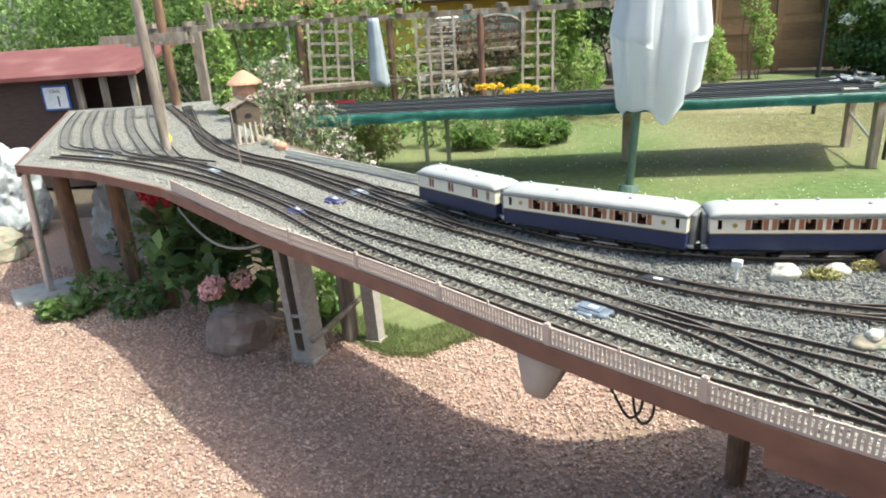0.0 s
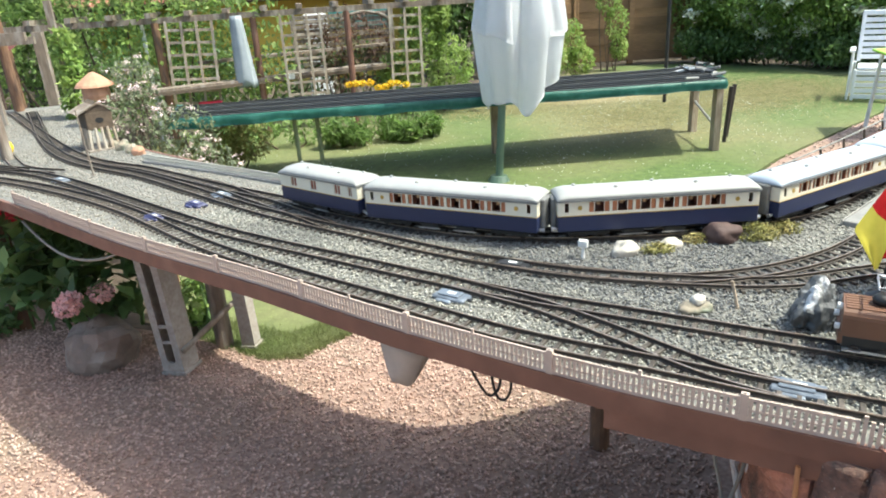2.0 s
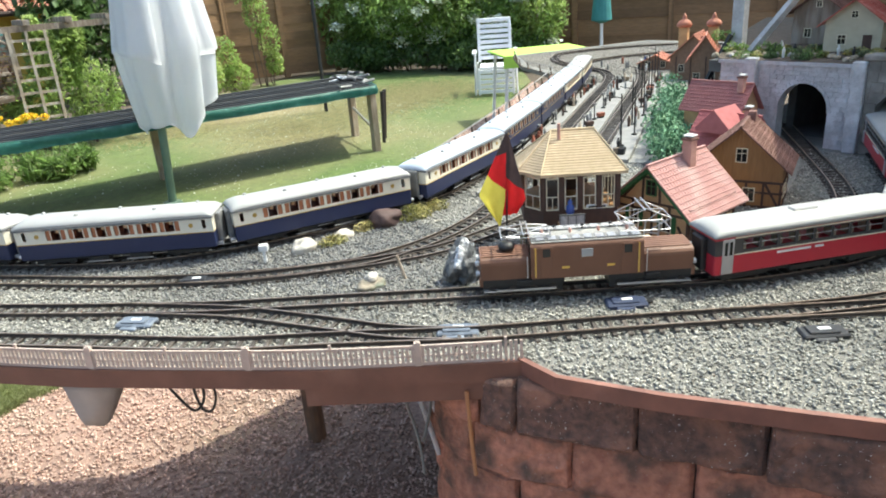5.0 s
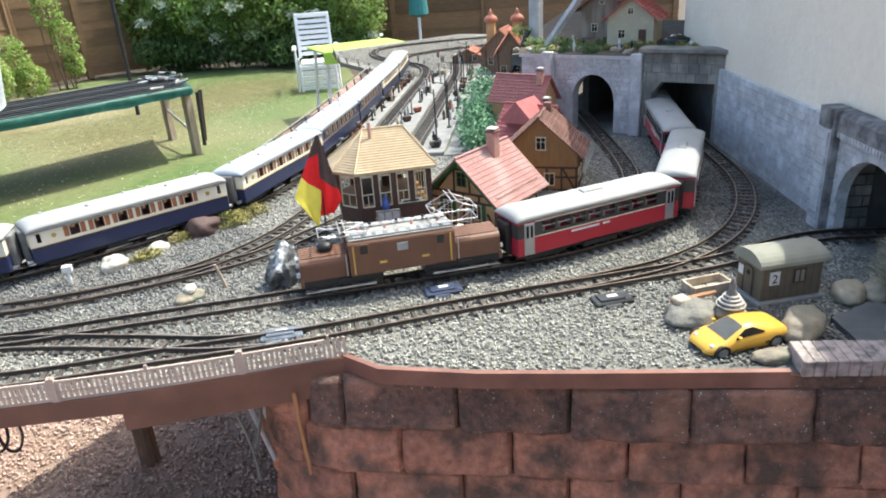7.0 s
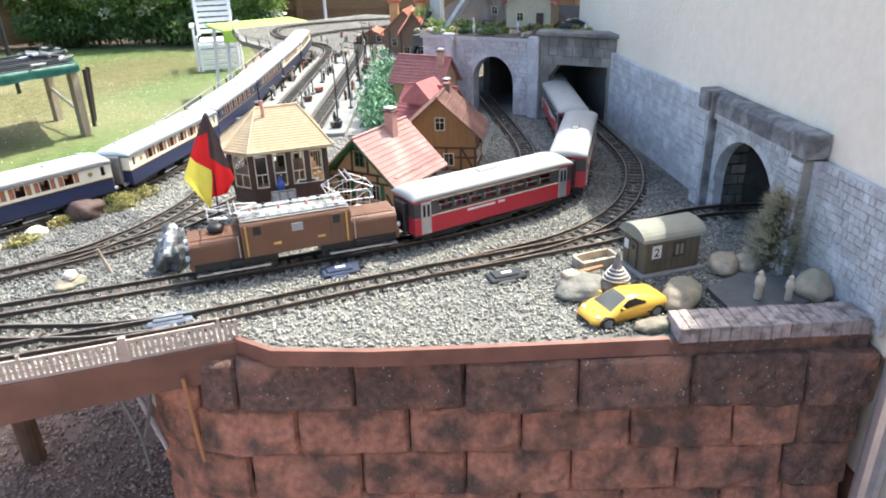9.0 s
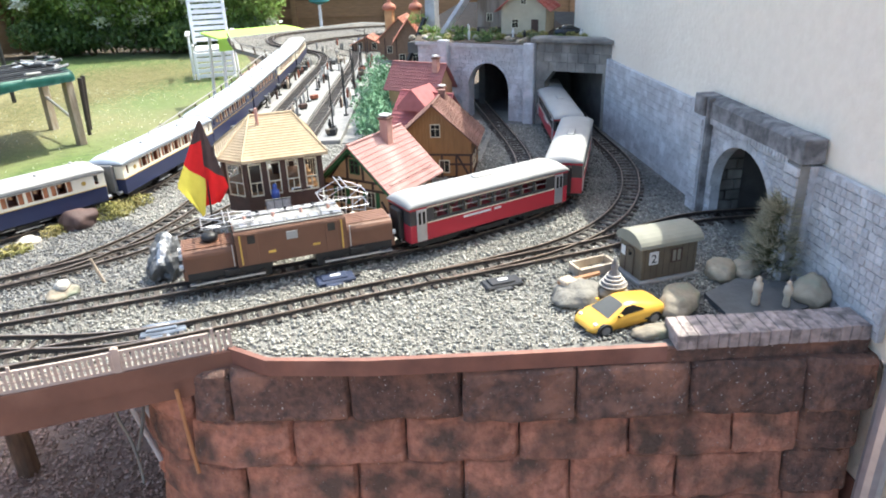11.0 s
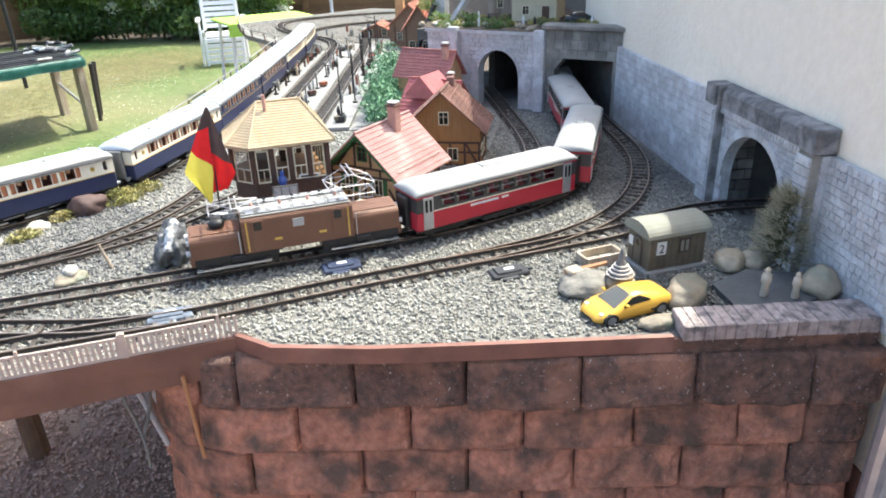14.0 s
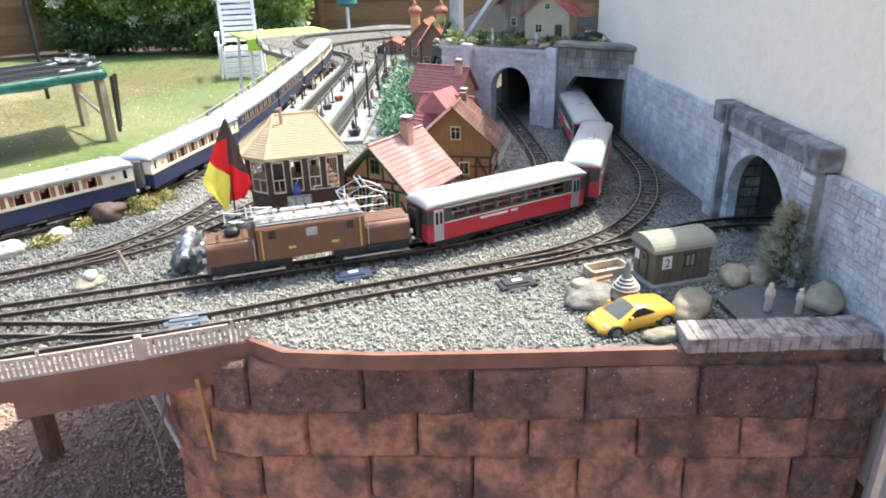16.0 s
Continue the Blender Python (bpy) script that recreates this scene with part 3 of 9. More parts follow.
# straw-dry zones of the lawn, thinning out towards their rims
dry = np.random.default_rng(12)
for cx, cy, rx, ry, k in ((6.1, 7.7, 1.15, 1.25, 17000), (4.9, 7.2, 0.9, 0.8, 9000), (3.7, 6.9, 0.8, 1.0, 9000), (2.6, 8.0, 0.9, 0.5, 5000)):
    q = np.c_[cx + dry.normal(0, rx * 0.5, k), cy + dry.normal(0, ry * 0.5, k)]
    q = q[inside(LAWN, q)]
    n = len(q)
    a, lean, w = dry.uniform(0, 6.28, n), dry.normal(0, 0.03, (n, 2)), 0.0085
    v = np.stack([np.c_[q[:, 0] - np.cos(a) * w, q[:, 1] - np.sin(a) * w, np.full(n, 0.006)], np.c_[q[:, 0] + np.cos(a) * w, q[:, 1] + np.sin(a) * w, np.full(n, 0.006)], np.c_[q + lean, dry.uniform(0.008, 0.013, n)]], 1)
    stuff("dry_grass", raw_mesh(v.reshape(-1, 3), np.arange(3 * n).reshape(-1, 3)), "straw_grass", "dry straw-coloured grass on the lawn", "grass", lawn)
q = scatter([(-0.2, 3.2), (1.3, 3.0), (3.9, 4.8), (5.6, 6.0), (5.0, 9.5), (0.4, 8.4), (-0.8, 6.0)], 5200, rng)
q = q[rng.uniform(0, 1, len(q)) < 0.5 + 0.5 * np.sin(q[:, 0] * 3.1 + 1) * np.cos(q[:, 1] * 2.3)]
stuff("daisies", chips(np.c_[q, np.full(len(q), 0.012)], 0.0075, rng, 0.35), "white_flower", "tiny white daisies in the lawn", "flowers", lawn)

# ---- railway deck ----
EDGE = [(-1.89, 3.48), (-1.40, 3.20), (-0.92, 2.79), (-0.37, 2.10), (0.08, 1.60), (0.37, 1.255), (0.70, 0.91), (1.00, 0.65)]
MASON = [(1.00, 0.56), (1.08, 0.40), (1.19, 0.22), (1.36, -0.05), (1.56, -0.36)]
BACK = [(2.95, 0.62), (2.95, 1.6), (3.6, 1.7), (5.9, 2.4), (5.9, 3.9), (4.6, 4.35), (4.1, 3.75), (3.82, 3.16), (2.75, 2.48), (1.92, 2.0), (1.62, 1.86), (1.17, 1.80), (0.90, 1.83), (0.62, 2.02), (0.14, 2.60), (-0.5, 3.48), (-0.8, 3.92), (-1.45, 5.7), (-2.62, 5.6)]
DECK = EDGE + MASON + BACK
deck = solo("railway_deck", prism(DECK, H - 0.03, H), "ballast_bed", "raised garden railway deck covered with grey ballast", "deck", kind="structure")

def strip_along(pts, z0, z1, th, bm=None):
    """A board standing along a polyline, th thick to its right side."""
    bm = bm or bmesh.new()
    p = [Vector((*a, 0)) for a in pts]
    nrm = []
    for i in range(len(p)):
        d = (p[min(i + 1, len(p) - 1)] - p[max(i - 1, 0)]).normalized()
        nrm.append(Vector((d.y, -d.x, 0)))
    ring = [[bm.verts.new(a + k * n_ + Vector((0, 0, z))) for k, z in ((0, z0), (th, z0), (th, z1), (0, z1))] for a, n_ in zip(p, nrm)]
    for a, b in zip(ring, ring[1:]):
        for i in range(4):
            bm.faces.new((a[i], a[(i + 1) % 4], b[(i + 1) % 4], b[i]))
    bm.faces.new(ring[0])
    bm.faces.new(ring[-1][::-1])
    bmesh.ops.recalc_face_normals(bm, faces=bm.faces)
    return bm
part("fascia", strip_along(EDGE, H - 0.036, H + 0.004, 0.014), "wood_brown", deck, "brown stained fascia board")
part("fascia", strip_along([(0.69, 0.919)] + EDGE[6:], H - 0.074, H - 0.0365, 0.011), "wood_brown", deck, "second brown board under the fascia")
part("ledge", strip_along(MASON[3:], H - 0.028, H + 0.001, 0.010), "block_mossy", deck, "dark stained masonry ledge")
part("fascia", strip_along([(1.0, 0.65)] + MASON[:4], H - 0.024, H + 0.008, 0.011), "wood_red", deck, "thin red-brown edge strip")
part("fascia", strip_along(BACK[7:17], H - 0.06, H + 0.002, 0.015), "wood_brown", deck)
part("fascia", strip_along([BACK[-1], EDGE[0]], H - 0.06, H + 0.004, 0.015), "wood_brown", deck)

# posts and piers under the deck
def post(x, y, r, mat_="wood_post", z1=H - 0.05, label="round brown timber post under the railway deck"):
    bm = tube((x, y, -0.02), (x, y, z1), r, r * 0.96, 14)
    return solo("support_post", bm, mat_, label, "post", group="deck posts")
post(-1.86, 3.78, 0.045)
post(-1.55, 3.72, 0.045)
post(-1.22, 3.36, 0.045)
post(-0.23, 2.84, 0.038, "wood_grey", H - 0.05, "weathered dark round post under the railway deck")
post(1.05, 1.72, 0.032)
post(-0.5, 3.3, 0.04)
metal = solo("support_post", tube((-1.98, 3.62, 0.0), (-1.89, 3.52, H - 0.05), 0.022, 0.022, 12), "silver", "grey metal pipe leg under the deck corner", "post")
slab = solo("paving_slab", box(-0.16, 0.16, -0.13, 0.13, -0.005, 0.03, bevel=0.006), "concrete", "pale grey concrete slab on the gravel", "slab", pose(-2.02, 3.64, 0, 0, 0, 35))

def box_pier(m, w, h, label, slots=1):
    """A square model bridge pier of four boards; the front board has a tall round-ended slot."""
    t = thing("bridge_pier", label, "pier", m, "bridge piers")
    a, th = w / 2, 0.014
    hw, z0, z1 = w * 0.2, h * 0.10, h * 0.86
    def board(bm, turn):
        bmesh.ops.recalc_face_normals(bm, faces=bm.faces)
        part("board", bm, "pier", t).matrix_local = pose(0, 0, 0, 0, 0, turn) @ pose(0, -a + th, 0, 90)
    for turn in (0, 90, 180, 270):
        x = a - (0.0 if turn % 180 == 0 else th)
        if turn % 180 == 0 and slots:
            bm = bmesh.new()
            for sgn in (-1, 1):
                x0, x1 = sorted((sgn * hw, sgn * x))
                prism([(x0, 0), (x1, 0), (x1, h), (x0, h)], 0, th, bm)
            for zc, up in ((z0, -1), (z1, 1)):
                arc = [(hw * math.cos(math.pi * i / 10), zc + up * hw * math.sin(math.pi * i / 10)) for i in range(11)]
                end = 0.0 if up < 0 else h
                for p, q_ in zip(arc, arc[1:]):
                    prism([p, q_, (q_[0], end), (p[0], end)], 0, th, bm)
            bmesh.ops.remove_doubles(bm, verts=bm.verts, dist=1e-5)
            board(bm, turn)
        else:
            board(prism([(-x, 0), (x, 0), (x, h), (-x, h)], 0, th), turn)
    for k, e in ((0.90, 0.006), (0.0, 0.008)):
        part("moulding", box(-a - e, a + e, -a - e, a + e, h * k, h * k + 0.016, bevel=0.002), "pier", t)
    part("head", box(-a - 0.01, a + 0.01, -a - 0.01, a + 0.01, h, h + 0.012, bevel=0.002), "pier", t)
    for z in (h * 0.2, h * 0.30):
        part("slot_bar", box(-hw, hw, -a + 0.002, -a + 0.010, z, z + 0.012), "pier", t)
    return t
box_pier(pose(-0.392, 2.68, 0.003, 0, -3.2, -27), 0.102, H - 0.062, "weathered grey-beige model bridge pier with a slotted side")
box_pier(pose(-0.112, 2.80, 0.002, 0, -2.0, -24), 0.060, H - 0.062, "weathered grey pier further back under the deck", 0)
solo("pier_brace", tube((-0.36, 2.6, 0.12), (-0.16, 2.8, 0.22), 0.012, 0.012, 8), "wood_grey", "thin grey wooden brace between pier legs", "brace")

# lattice fence along the edge
fl, fu = spline([(-0.85, 2.72)] + EDGE[3:], 0.0095)
fence = thing("lattice_fence", "low pinkish plastic lattice fence along the deck edge", "fence")
def along(pts, i):
    d = pts[min(i + 1, len(pts) - 1)] - pts[max(i - 1, 0)]
    d = d / np.linalg.norm(d)
    return pts[i], d, np.array([d[1], -d[0]])
picket_me = mesh_of(box(-0.0026, 0.0026, -0.0018, 0.0018, 0.0, 1.0), "fence", "picket")
zz0, zz1 = H + 0.0045, H + 0.046
off = 0.004
for zc, hh in ((zz0 + 0.003, 0.003), (zz0 + 0.019, 0.0013), (zz1 - 0.003, 0.0024)):
    part("rail", strip_along([tuple(along(fl, i)[0] + along(fl, i)[2] * off) for i in range(len(fl))][::6], zc - hh, zc + hh, 0.004), "fence", fence)
for i in range(len(fl)):
    p, d, nn = along(fl, i)
    ang = math.degrees(math.atan2(d[1], d[0]))
    c = p + nn * (off + 0.002)
    tall = zz1 + (0.008 if i % 17 == 0 else 0.0)
    pk = new("picket", picket_me)
    pk.parent = fence
    pk.matrix_world = pose(c[0], c[1], zz0, 0, 0, ang) @ Matrix.Diagonal((1, 1, tall - zz0, 1))
    if i % 34 == 0:
        part("post", box(-0.006, 0.006, -0.004, 0.004, zz0 - 0.004, zz1 + 0.006, m=pose(c[0], c[1], 0, 0, 0, ang)), "fence", fence)

# ---- block wall under the masonry end ----
WS, WT = Vector((1.075, 0.445, 0)), Vector((0.501, -0.865, 0)).normalized()
WO = Vector((WT.y, -WT.x, 0))
WBEND, BEND_R = 0.06, 0.24
def wall_path(s_):
    """A point on the wall's face and its outward way, s_ along: straight, then bending back round the corner."""
    if s_ >= WBEND:
        return WS + WT * (s_ - 0.28), WO
    c = WS + WT * (WBEND - 0.28) - WO * BEND_R
    a = min((WBEND - s_) / BEND_R, math.pi / 2)
    o = WO * math.cos(a) - WT * math.sin(a)
    return c + o * BEND_R - WO * max(0.0, (WBEND - s_) - BEND_R * math.pi / 2), o
core = [(wall_path(k)[0] - wall_path(k)[1] * 0.012).xy for k in (1.23, 0.9, 0.5, 0.06, 0.0, -0.06, -0.12, -0.18, -0.24, -0.3, -0.6)]
core = [tuple(c) for c in core] + [(1.75, 1.45), (2.9, 1.2), (2.9, 0.58)]
block_wall = solo("wall_blocks", prism(core[::-1], -0.03, H - 0.034), "block_core", "retaining wall of red concrete blocks under the railway", "wall", kind="structure")

# ---- house ----
HW0 = Vector((1.607, -0.340, 0))
hd = Vector((0.8128, 0.5825, 0))
hn = Vector((hd.y, -hd.x, 0))
HW1 = HW0 + hd * 1.95
HWA = HW0 - hd * 4.2
pts = [HWA, HW1, HW1 + hn * 5, HWA + hn * 5]
def run_of(k0, k1, back, front=0.0):
    """A plan outline along the house front, from k0 to k1, back metres deep."""
    return [(p.x, p.y) for p in (HW0 + hd * k0 - hn * front, HW0 + hd * k1 - hn * front, HW0 + hd * k1 + hn * back, HW0 + hd * k0 + hn * back)][::-1]
# Wall tops are out of view; heights are chosen for the shadow on the deck.
house_wall = solo("wall_house", prism(run_of(-0.72, 1.95, 5), 1.005, 1.50), "plaster", "cream rendered wall of the house, its unseen top set for its shadow", "wall", kind="structure")
part("upper_wall", prism(run_of(-4.2, -0.72, 5), 1.005, 2.75), "plaster", house_wall)
part("upper_wall", prism(run_of(1.58, 4.5, 5), 1.504, 2.15), "plaster", house_wall)
NA, NB = 0.305, 0.60
notch = [HWA, HW0 + hd * NA, HW0 + hd * NA + hn * 0.6, HW0 + hd * NB + hn * 0.6, HW0 + hd * NB] + pts[1:]
part("lower_wall", prism([(p.x, p.y) for p in notch][::-1], H - 0.035, 1.005), "plaster", house_wall)
part("base_wall", prism(run_of(-4.2, 1.95, 5, -0.04), -0.03, H - 0.035), "plaster", house_wall)
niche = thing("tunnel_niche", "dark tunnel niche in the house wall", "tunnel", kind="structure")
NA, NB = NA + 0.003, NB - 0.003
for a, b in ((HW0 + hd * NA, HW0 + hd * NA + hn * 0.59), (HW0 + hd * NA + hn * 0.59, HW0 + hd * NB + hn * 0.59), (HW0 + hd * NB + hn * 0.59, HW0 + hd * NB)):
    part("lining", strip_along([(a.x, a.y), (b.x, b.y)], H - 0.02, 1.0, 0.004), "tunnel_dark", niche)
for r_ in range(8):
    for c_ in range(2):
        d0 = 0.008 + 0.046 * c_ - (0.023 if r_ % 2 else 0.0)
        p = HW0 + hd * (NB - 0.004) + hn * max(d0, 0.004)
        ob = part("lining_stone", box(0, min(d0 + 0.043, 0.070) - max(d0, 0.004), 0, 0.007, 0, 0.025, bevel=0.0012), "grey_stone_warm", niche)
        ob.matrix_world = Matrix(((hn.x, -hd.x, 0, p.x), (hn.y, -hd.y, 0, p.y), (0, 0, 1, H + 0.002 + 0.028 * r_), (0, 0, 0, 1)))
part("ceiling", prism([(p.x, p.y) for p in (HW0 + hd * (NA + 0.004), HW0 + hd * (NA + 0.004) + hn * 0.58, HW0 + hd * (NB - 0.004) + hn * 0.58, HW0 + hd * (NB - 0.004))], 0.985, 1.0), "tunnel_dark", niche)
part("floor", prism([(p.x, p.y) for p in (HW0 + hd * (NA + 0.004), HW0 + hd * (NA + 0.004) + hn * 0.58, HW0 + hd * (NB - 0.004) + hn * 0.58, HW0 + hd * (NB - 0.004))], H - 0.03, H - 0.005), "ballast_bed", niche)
bm = prism(run_of(-4.2, 0.3, 0.1, -0.034), -0.03, 0.43)
solo("plinth", bm, "plaster_brown", "brown painted plinth of the house", "plinth", kind="structure")
# Unseen slabs on the wall tops, added to shape the house's shadow.
solo("roof_house", prism(run_of(1.31, 4.7, 5.2), 2.154, 2.21), "tile_far", "unseen slab added over the far part of the house to shape its shadow", "roof", kind="structure")
solo("roof_terrace", prism(run_of(-4.4, -0.70, 5.2, 0.3), 2.754, 2.85), "tile_far", "unseen slab added over the near part of the house to shape its shadow", "roof", kind="structure")

# ---- tracks ----
T1 = [(-1.76, 3.61), (-1.36, 3.37), (-1.02, 3.10), (-0.70, 2.78), (-0.40, 2.41), (-0.10, 1.95), (0.15, 1.63), (0.40, 1.345), (0.60, 1.12), (0.80, 0.945), (1.0, 0.765), (1.22, 0.595), (1.41, 0.445), (1.55, 0.345), (1.67, 0.272), (1.82, 0.222), (2.0, 0.212), (2.2, 0.25), (2.41, 0.34), (2.79, 0.585), (3.2, 0.80)]
T2 = [(-1.30, 3.46), (-1.02, 3.27), (-0.71, 2.93), (-0.13, 2.15), (0.08, 1.90), (0.28, 1.69), (0.46, 1.50), (0.66, 1.30), (0.85, 1.14), (1.06, 0.96), (1.36, 0.71), (1.57, 0.545), (1.70, 0.47), (1.82, 0.415), (1.98, 0.385), (2.14, 0.40), (2.30, 0.46), (2.60, 0.63), (2.9, 0.79), (3.3, 1.0)]
T3 = [(1.33, 0.735), (1.52, 0.60), (1.69, 0.53), (1.93, 0.515), (2.13, 0.56), (2.35, 0.67), (2.71, 0.93), (3.1, 1.22)]
T1B = [(1.38, 0.468), (1.60, 0.285), (1.74, 0.175), (1.88, 0.10), (1.98, 0.03), (2.06, -0.07), (2.2, -0.3)]
T4 = [(-1.64, 5.38), (-0.98, 3.66), (-0.40, 2.88), (0.05, 2.23), (0.38, 1.83), (0.60, 1.58), (0.80, 1.41), (0.97, 1.30), (1.10, 1.255), (1.27, 1.25), (1.45, 1.29), (1.62, 1.37), (1.80, 1.465), (2.325, 1.776), (3.0, 2.18), (3.70, 2.60), (4.0, 2.86), (4.12, 3.12)]
T4B = [(0.60, 1.58), (0.80, 1.40), (1.03, 1.262), (1.22, 1.185), (1.38, 1.175), (1.57, 1.185), (1.85, 1.30), (2.42, 1.61), (3.1, 2.01), (3.80, 2.43), (4.3, 2.8)]
T5 = [(-1.79, 5.44), (-0.89, 3.60), (-0.43, 3.03), (-0.10, 2.60), (0.15, 2.30), (0.34, 2.06), (0.60, 1.79), (0.80, 1.67), (0.97, 1.61), (1.20, 1.555), (1.45, 1.555), (1.65, 1.595), (1.85, 1.69), (2.07, 1.81), (2.30, 1.935), (2.76, 2.21), (3.25, 2.51), (3.58, 2.72), (3.88, 2.95), (4.15, 3.25), (4.36, 3.62), (4.70, 3.90), (5.10, 3.80), (5.56, 3.38), (5.7, 2.8)]
XO = [(0.50, 1.46), (0.60, 1.345), (0.69, 1.23), (0.79, 1.06), (0.88, 0.90), (0.97, 0.79)]
XO2 = [(-0.20, 2.745), (-0.10, 2.61), (0.02, 2.40), (0.16, 2.17), (0.27, 1.97)]
LINES = {}
GAUGE, RAILTOP = 0.045, H + 0.0175
sleeper_me = mesh_of(box(-0.0048, 0.0048, -0.0375, 0.0375, 0.0, 0.006, bevel=0.0012), "sleeper", "sleeper")

def rail_bm(pts, off, bm=None):
    """A rail of head, web and foot along a line, off to its right."""
    bm = bm or bmesh.new()
    prof = [(-0.0030, 0.0), (0.0030, 0.0), (0.0030, 0.0012), (0.0009, 0.0022), (0.0009, 0.0062), (0.0016, 0.0072), (0.0016, 0.0092), (-0.0016, 0.0092), (-0.0016, 0.0072), (-0.0009, 0.0062), (-0.0009, 0.0022), (-0.0030, 0.0012)]
    rings = []
    for i in range(len(pts)):
        p, d, nn = along(pts, i)
        c = p + nn * off
        rings.append([bm.verts.new((c[0] + nn[0] * a, c[1] + nn[1] * a, RAILTOP - 0.0092 + b)) for a, b in prof])
    k = len(prof)
    for a, b in zip(rings, rings[1:]):
        for i in range(k):
            f = bm.faces.new((a[i], b[i], b[(i + 1) % k], a[(i + 1) % k]))
            f.material_index = 1 if 4 < i < 9 else 0
    bm.faces.new(rings[0])
    bm.faces.new(rings[-1][::-1])
    bmesh.ops.recalc_face_normals(bm, faces=bm.faces)
    return bm

def track(ctrl, label, near=None, sleepers=True, step=0.03, skip=None, tie="sleeper"):
    line = spline(ctrl, 0.022)
    t = thing("railway_track", label, "railway track", group="railway tracks")
    for s in (-1, 1):
        part("rail", rail_bm(line[0], s * (GAUGE / 2 + 0.0016)), ("rail_dark", "rail"), t)
    if sleepers:
        n = int(line[1][-1] / step)
        far = bmesh.new()
        count = 0
        for i in range(n + 1):
            s = i * step
            p = at_arc(line, s)
            d = at_arc(line, s + 0.01) - at_arc(line, s - 0.01)
            ang = math.degrees(math.atan2(d[1], d[0]))
            if skip and skip(p):
                continue
            if near and near(p) and count < 290:
                ob = new("sleeper", sleeper_me)
                ob.parent = t
                ob.matrix_world = pose(p[0], p[1], H + 0.0018, 0, 0, ang)
                count += 1
            else:
                box(-0.0048, 0.0048, -0.0375, 0.0375, 0.0, 0.006, far, m=pose(p[0], p[1], H + 0.0018, 0, 0, ang))
        if len(far.verts):
            tagged(part("far_sleeper_stuff", far, tie, t), kind="stuff")
        else:
            far.free()
    return line
near1 = lambda p: -0.3 < p[0] < 2.2 and p[1] < 2.2
LINES["T1"] = track(T1, "front model railway track with dark sleepers along the deck edge", near1)
LINES["T2"] = track(T2, "second model railway track running into the tunnel", near1)
LINES["T3"] = track(T3, "curved branch track leading to the round tunnel", near1)
LINES["T1B"] = track(T1B, "branch track leading into the wall tunnel", near1, skip=lambda p: p[0] < 1.6)
LINES["T4"] = track(T4, "third model railway track curving to the station", near1)
LINES["T4B"] = track(T4B, "rusty track curving behind the signal box", near1, skip=lambda p: p[0] < 1.0)
LINES["T5"] = track(T5, "outer model railway track along the back of the deck", near1)
LINES["XO"] = track(XO, "crossover track between the two front tracks", near1, skip=lambda p: p[0] < 0.62 or p[0] > 0.86)
LINES["XO2"] = track(XO2, "crossover track at the back of the deck", None, skip=lambda p: p[0] < -0.05 or p[0] > 0.14)
for a, b in (((-1.92, 3.88), (-2.48, 5.45)), ((-1.72, 3.74), (-2.36, 5.45)), ((-1.51, 3.60), (-2.24, 5.45)), ((-1.31, 3.48), (-2.10, 5.45)), ((-1.13, 3.36), (-1.94, 5.45))):
    track([(a[0] + 0.30, a[1] - 0.18), (a[0] + 0.12, a[1] - 0.04), (a[0] - 0.02, a[1] + 0.2), ((a[0] + b[0]) / 2, (a[1] + b[1]) / 2), b], "straight siding track in the storage yard", None, tie="sleeper_dusty")
track([(4.12, 3.10), (4.32, 3.32), (4.70, 3.30), (5.10, 3.05), (5.45, 2.70)], "inner track of the far loop", None)
track([(4.25, 2.76), (4.60, 2.92), (5.00, 2.82), (5.40, 2.50)], "short siding in the far loop", None)

# ---- loose ballast ----
BNEAR = [(-0.30, 2.05), (0.08, 1.62), (0.37, 1.275), (0.70, 0.93), (1.00, 0.67), (1.02, 0.56), (1.09, 0.41), (1.20, 0.23), (1.37, -0.03), (1.44, -0.06), (1.60, -0.31), (2.03, -0.01), (2.75, 0.52), (2.75, 0.95), (2.2, 0.75), (1.7, 0.7), (1.35, 0.95), (1.35, 1.45), (1.7, 1.72), (1.2, 1.76), (0.92, 1.78), (0.6, 1.98), (0.1, 2.55)]
# Stones inside this outline get the darker grey.
DARK_ZONE = [(0.10, 2.34), (0.45, 1.90), (0.62, 1.62), (0.88, 1.20), (1.12, 1.02), (1.32, 1.06), (1.45, 1.16), (1.80, 1.40), (1.9, 1.66), (1.6, 1.62), (1.2, 1.62), (0.85, 1.76), (0.55, 2.0), (0.2, 2.42)]
q = scatter(BNEAR, 215000, rng)
in_dark = inside(DARK_ZONE, q + rng.normal(0, 0.03, q.shape))
for part_q, m_, l_ in ((q[~in_dark], "ballast", "loose light grey ballast stones"), (q[in_dark], "ballast_dark", "loose dark grey ballast stones between the tracks")):
    stuff("ballast_stones", chips(np.c_[part_q, H + rng.uniform(0.0, 0.0052, len(part_q))], 0.0043, rng), m_, l_, "ballast", deck)
BFAR = [(-0.30, 2.05), (0.1, 2.55), (-0.5, 3.42), (-0.8, 3.85), (-1.45, 5.5), (-2.5, 5.4), (-1.85, 3.52), (-1.4, 3.24), (-0.92, 2.83)]
q = scatter(BFAR, 70000, rng)
stuff("ballast_stones", chips(np.c_[q, H + rng.uniform(-0.0005, 0.003, len(q))], 0.0052, rng), "ballast_yard", "loose grey-brown ballast stones of the storage yard", "ballast", deck)
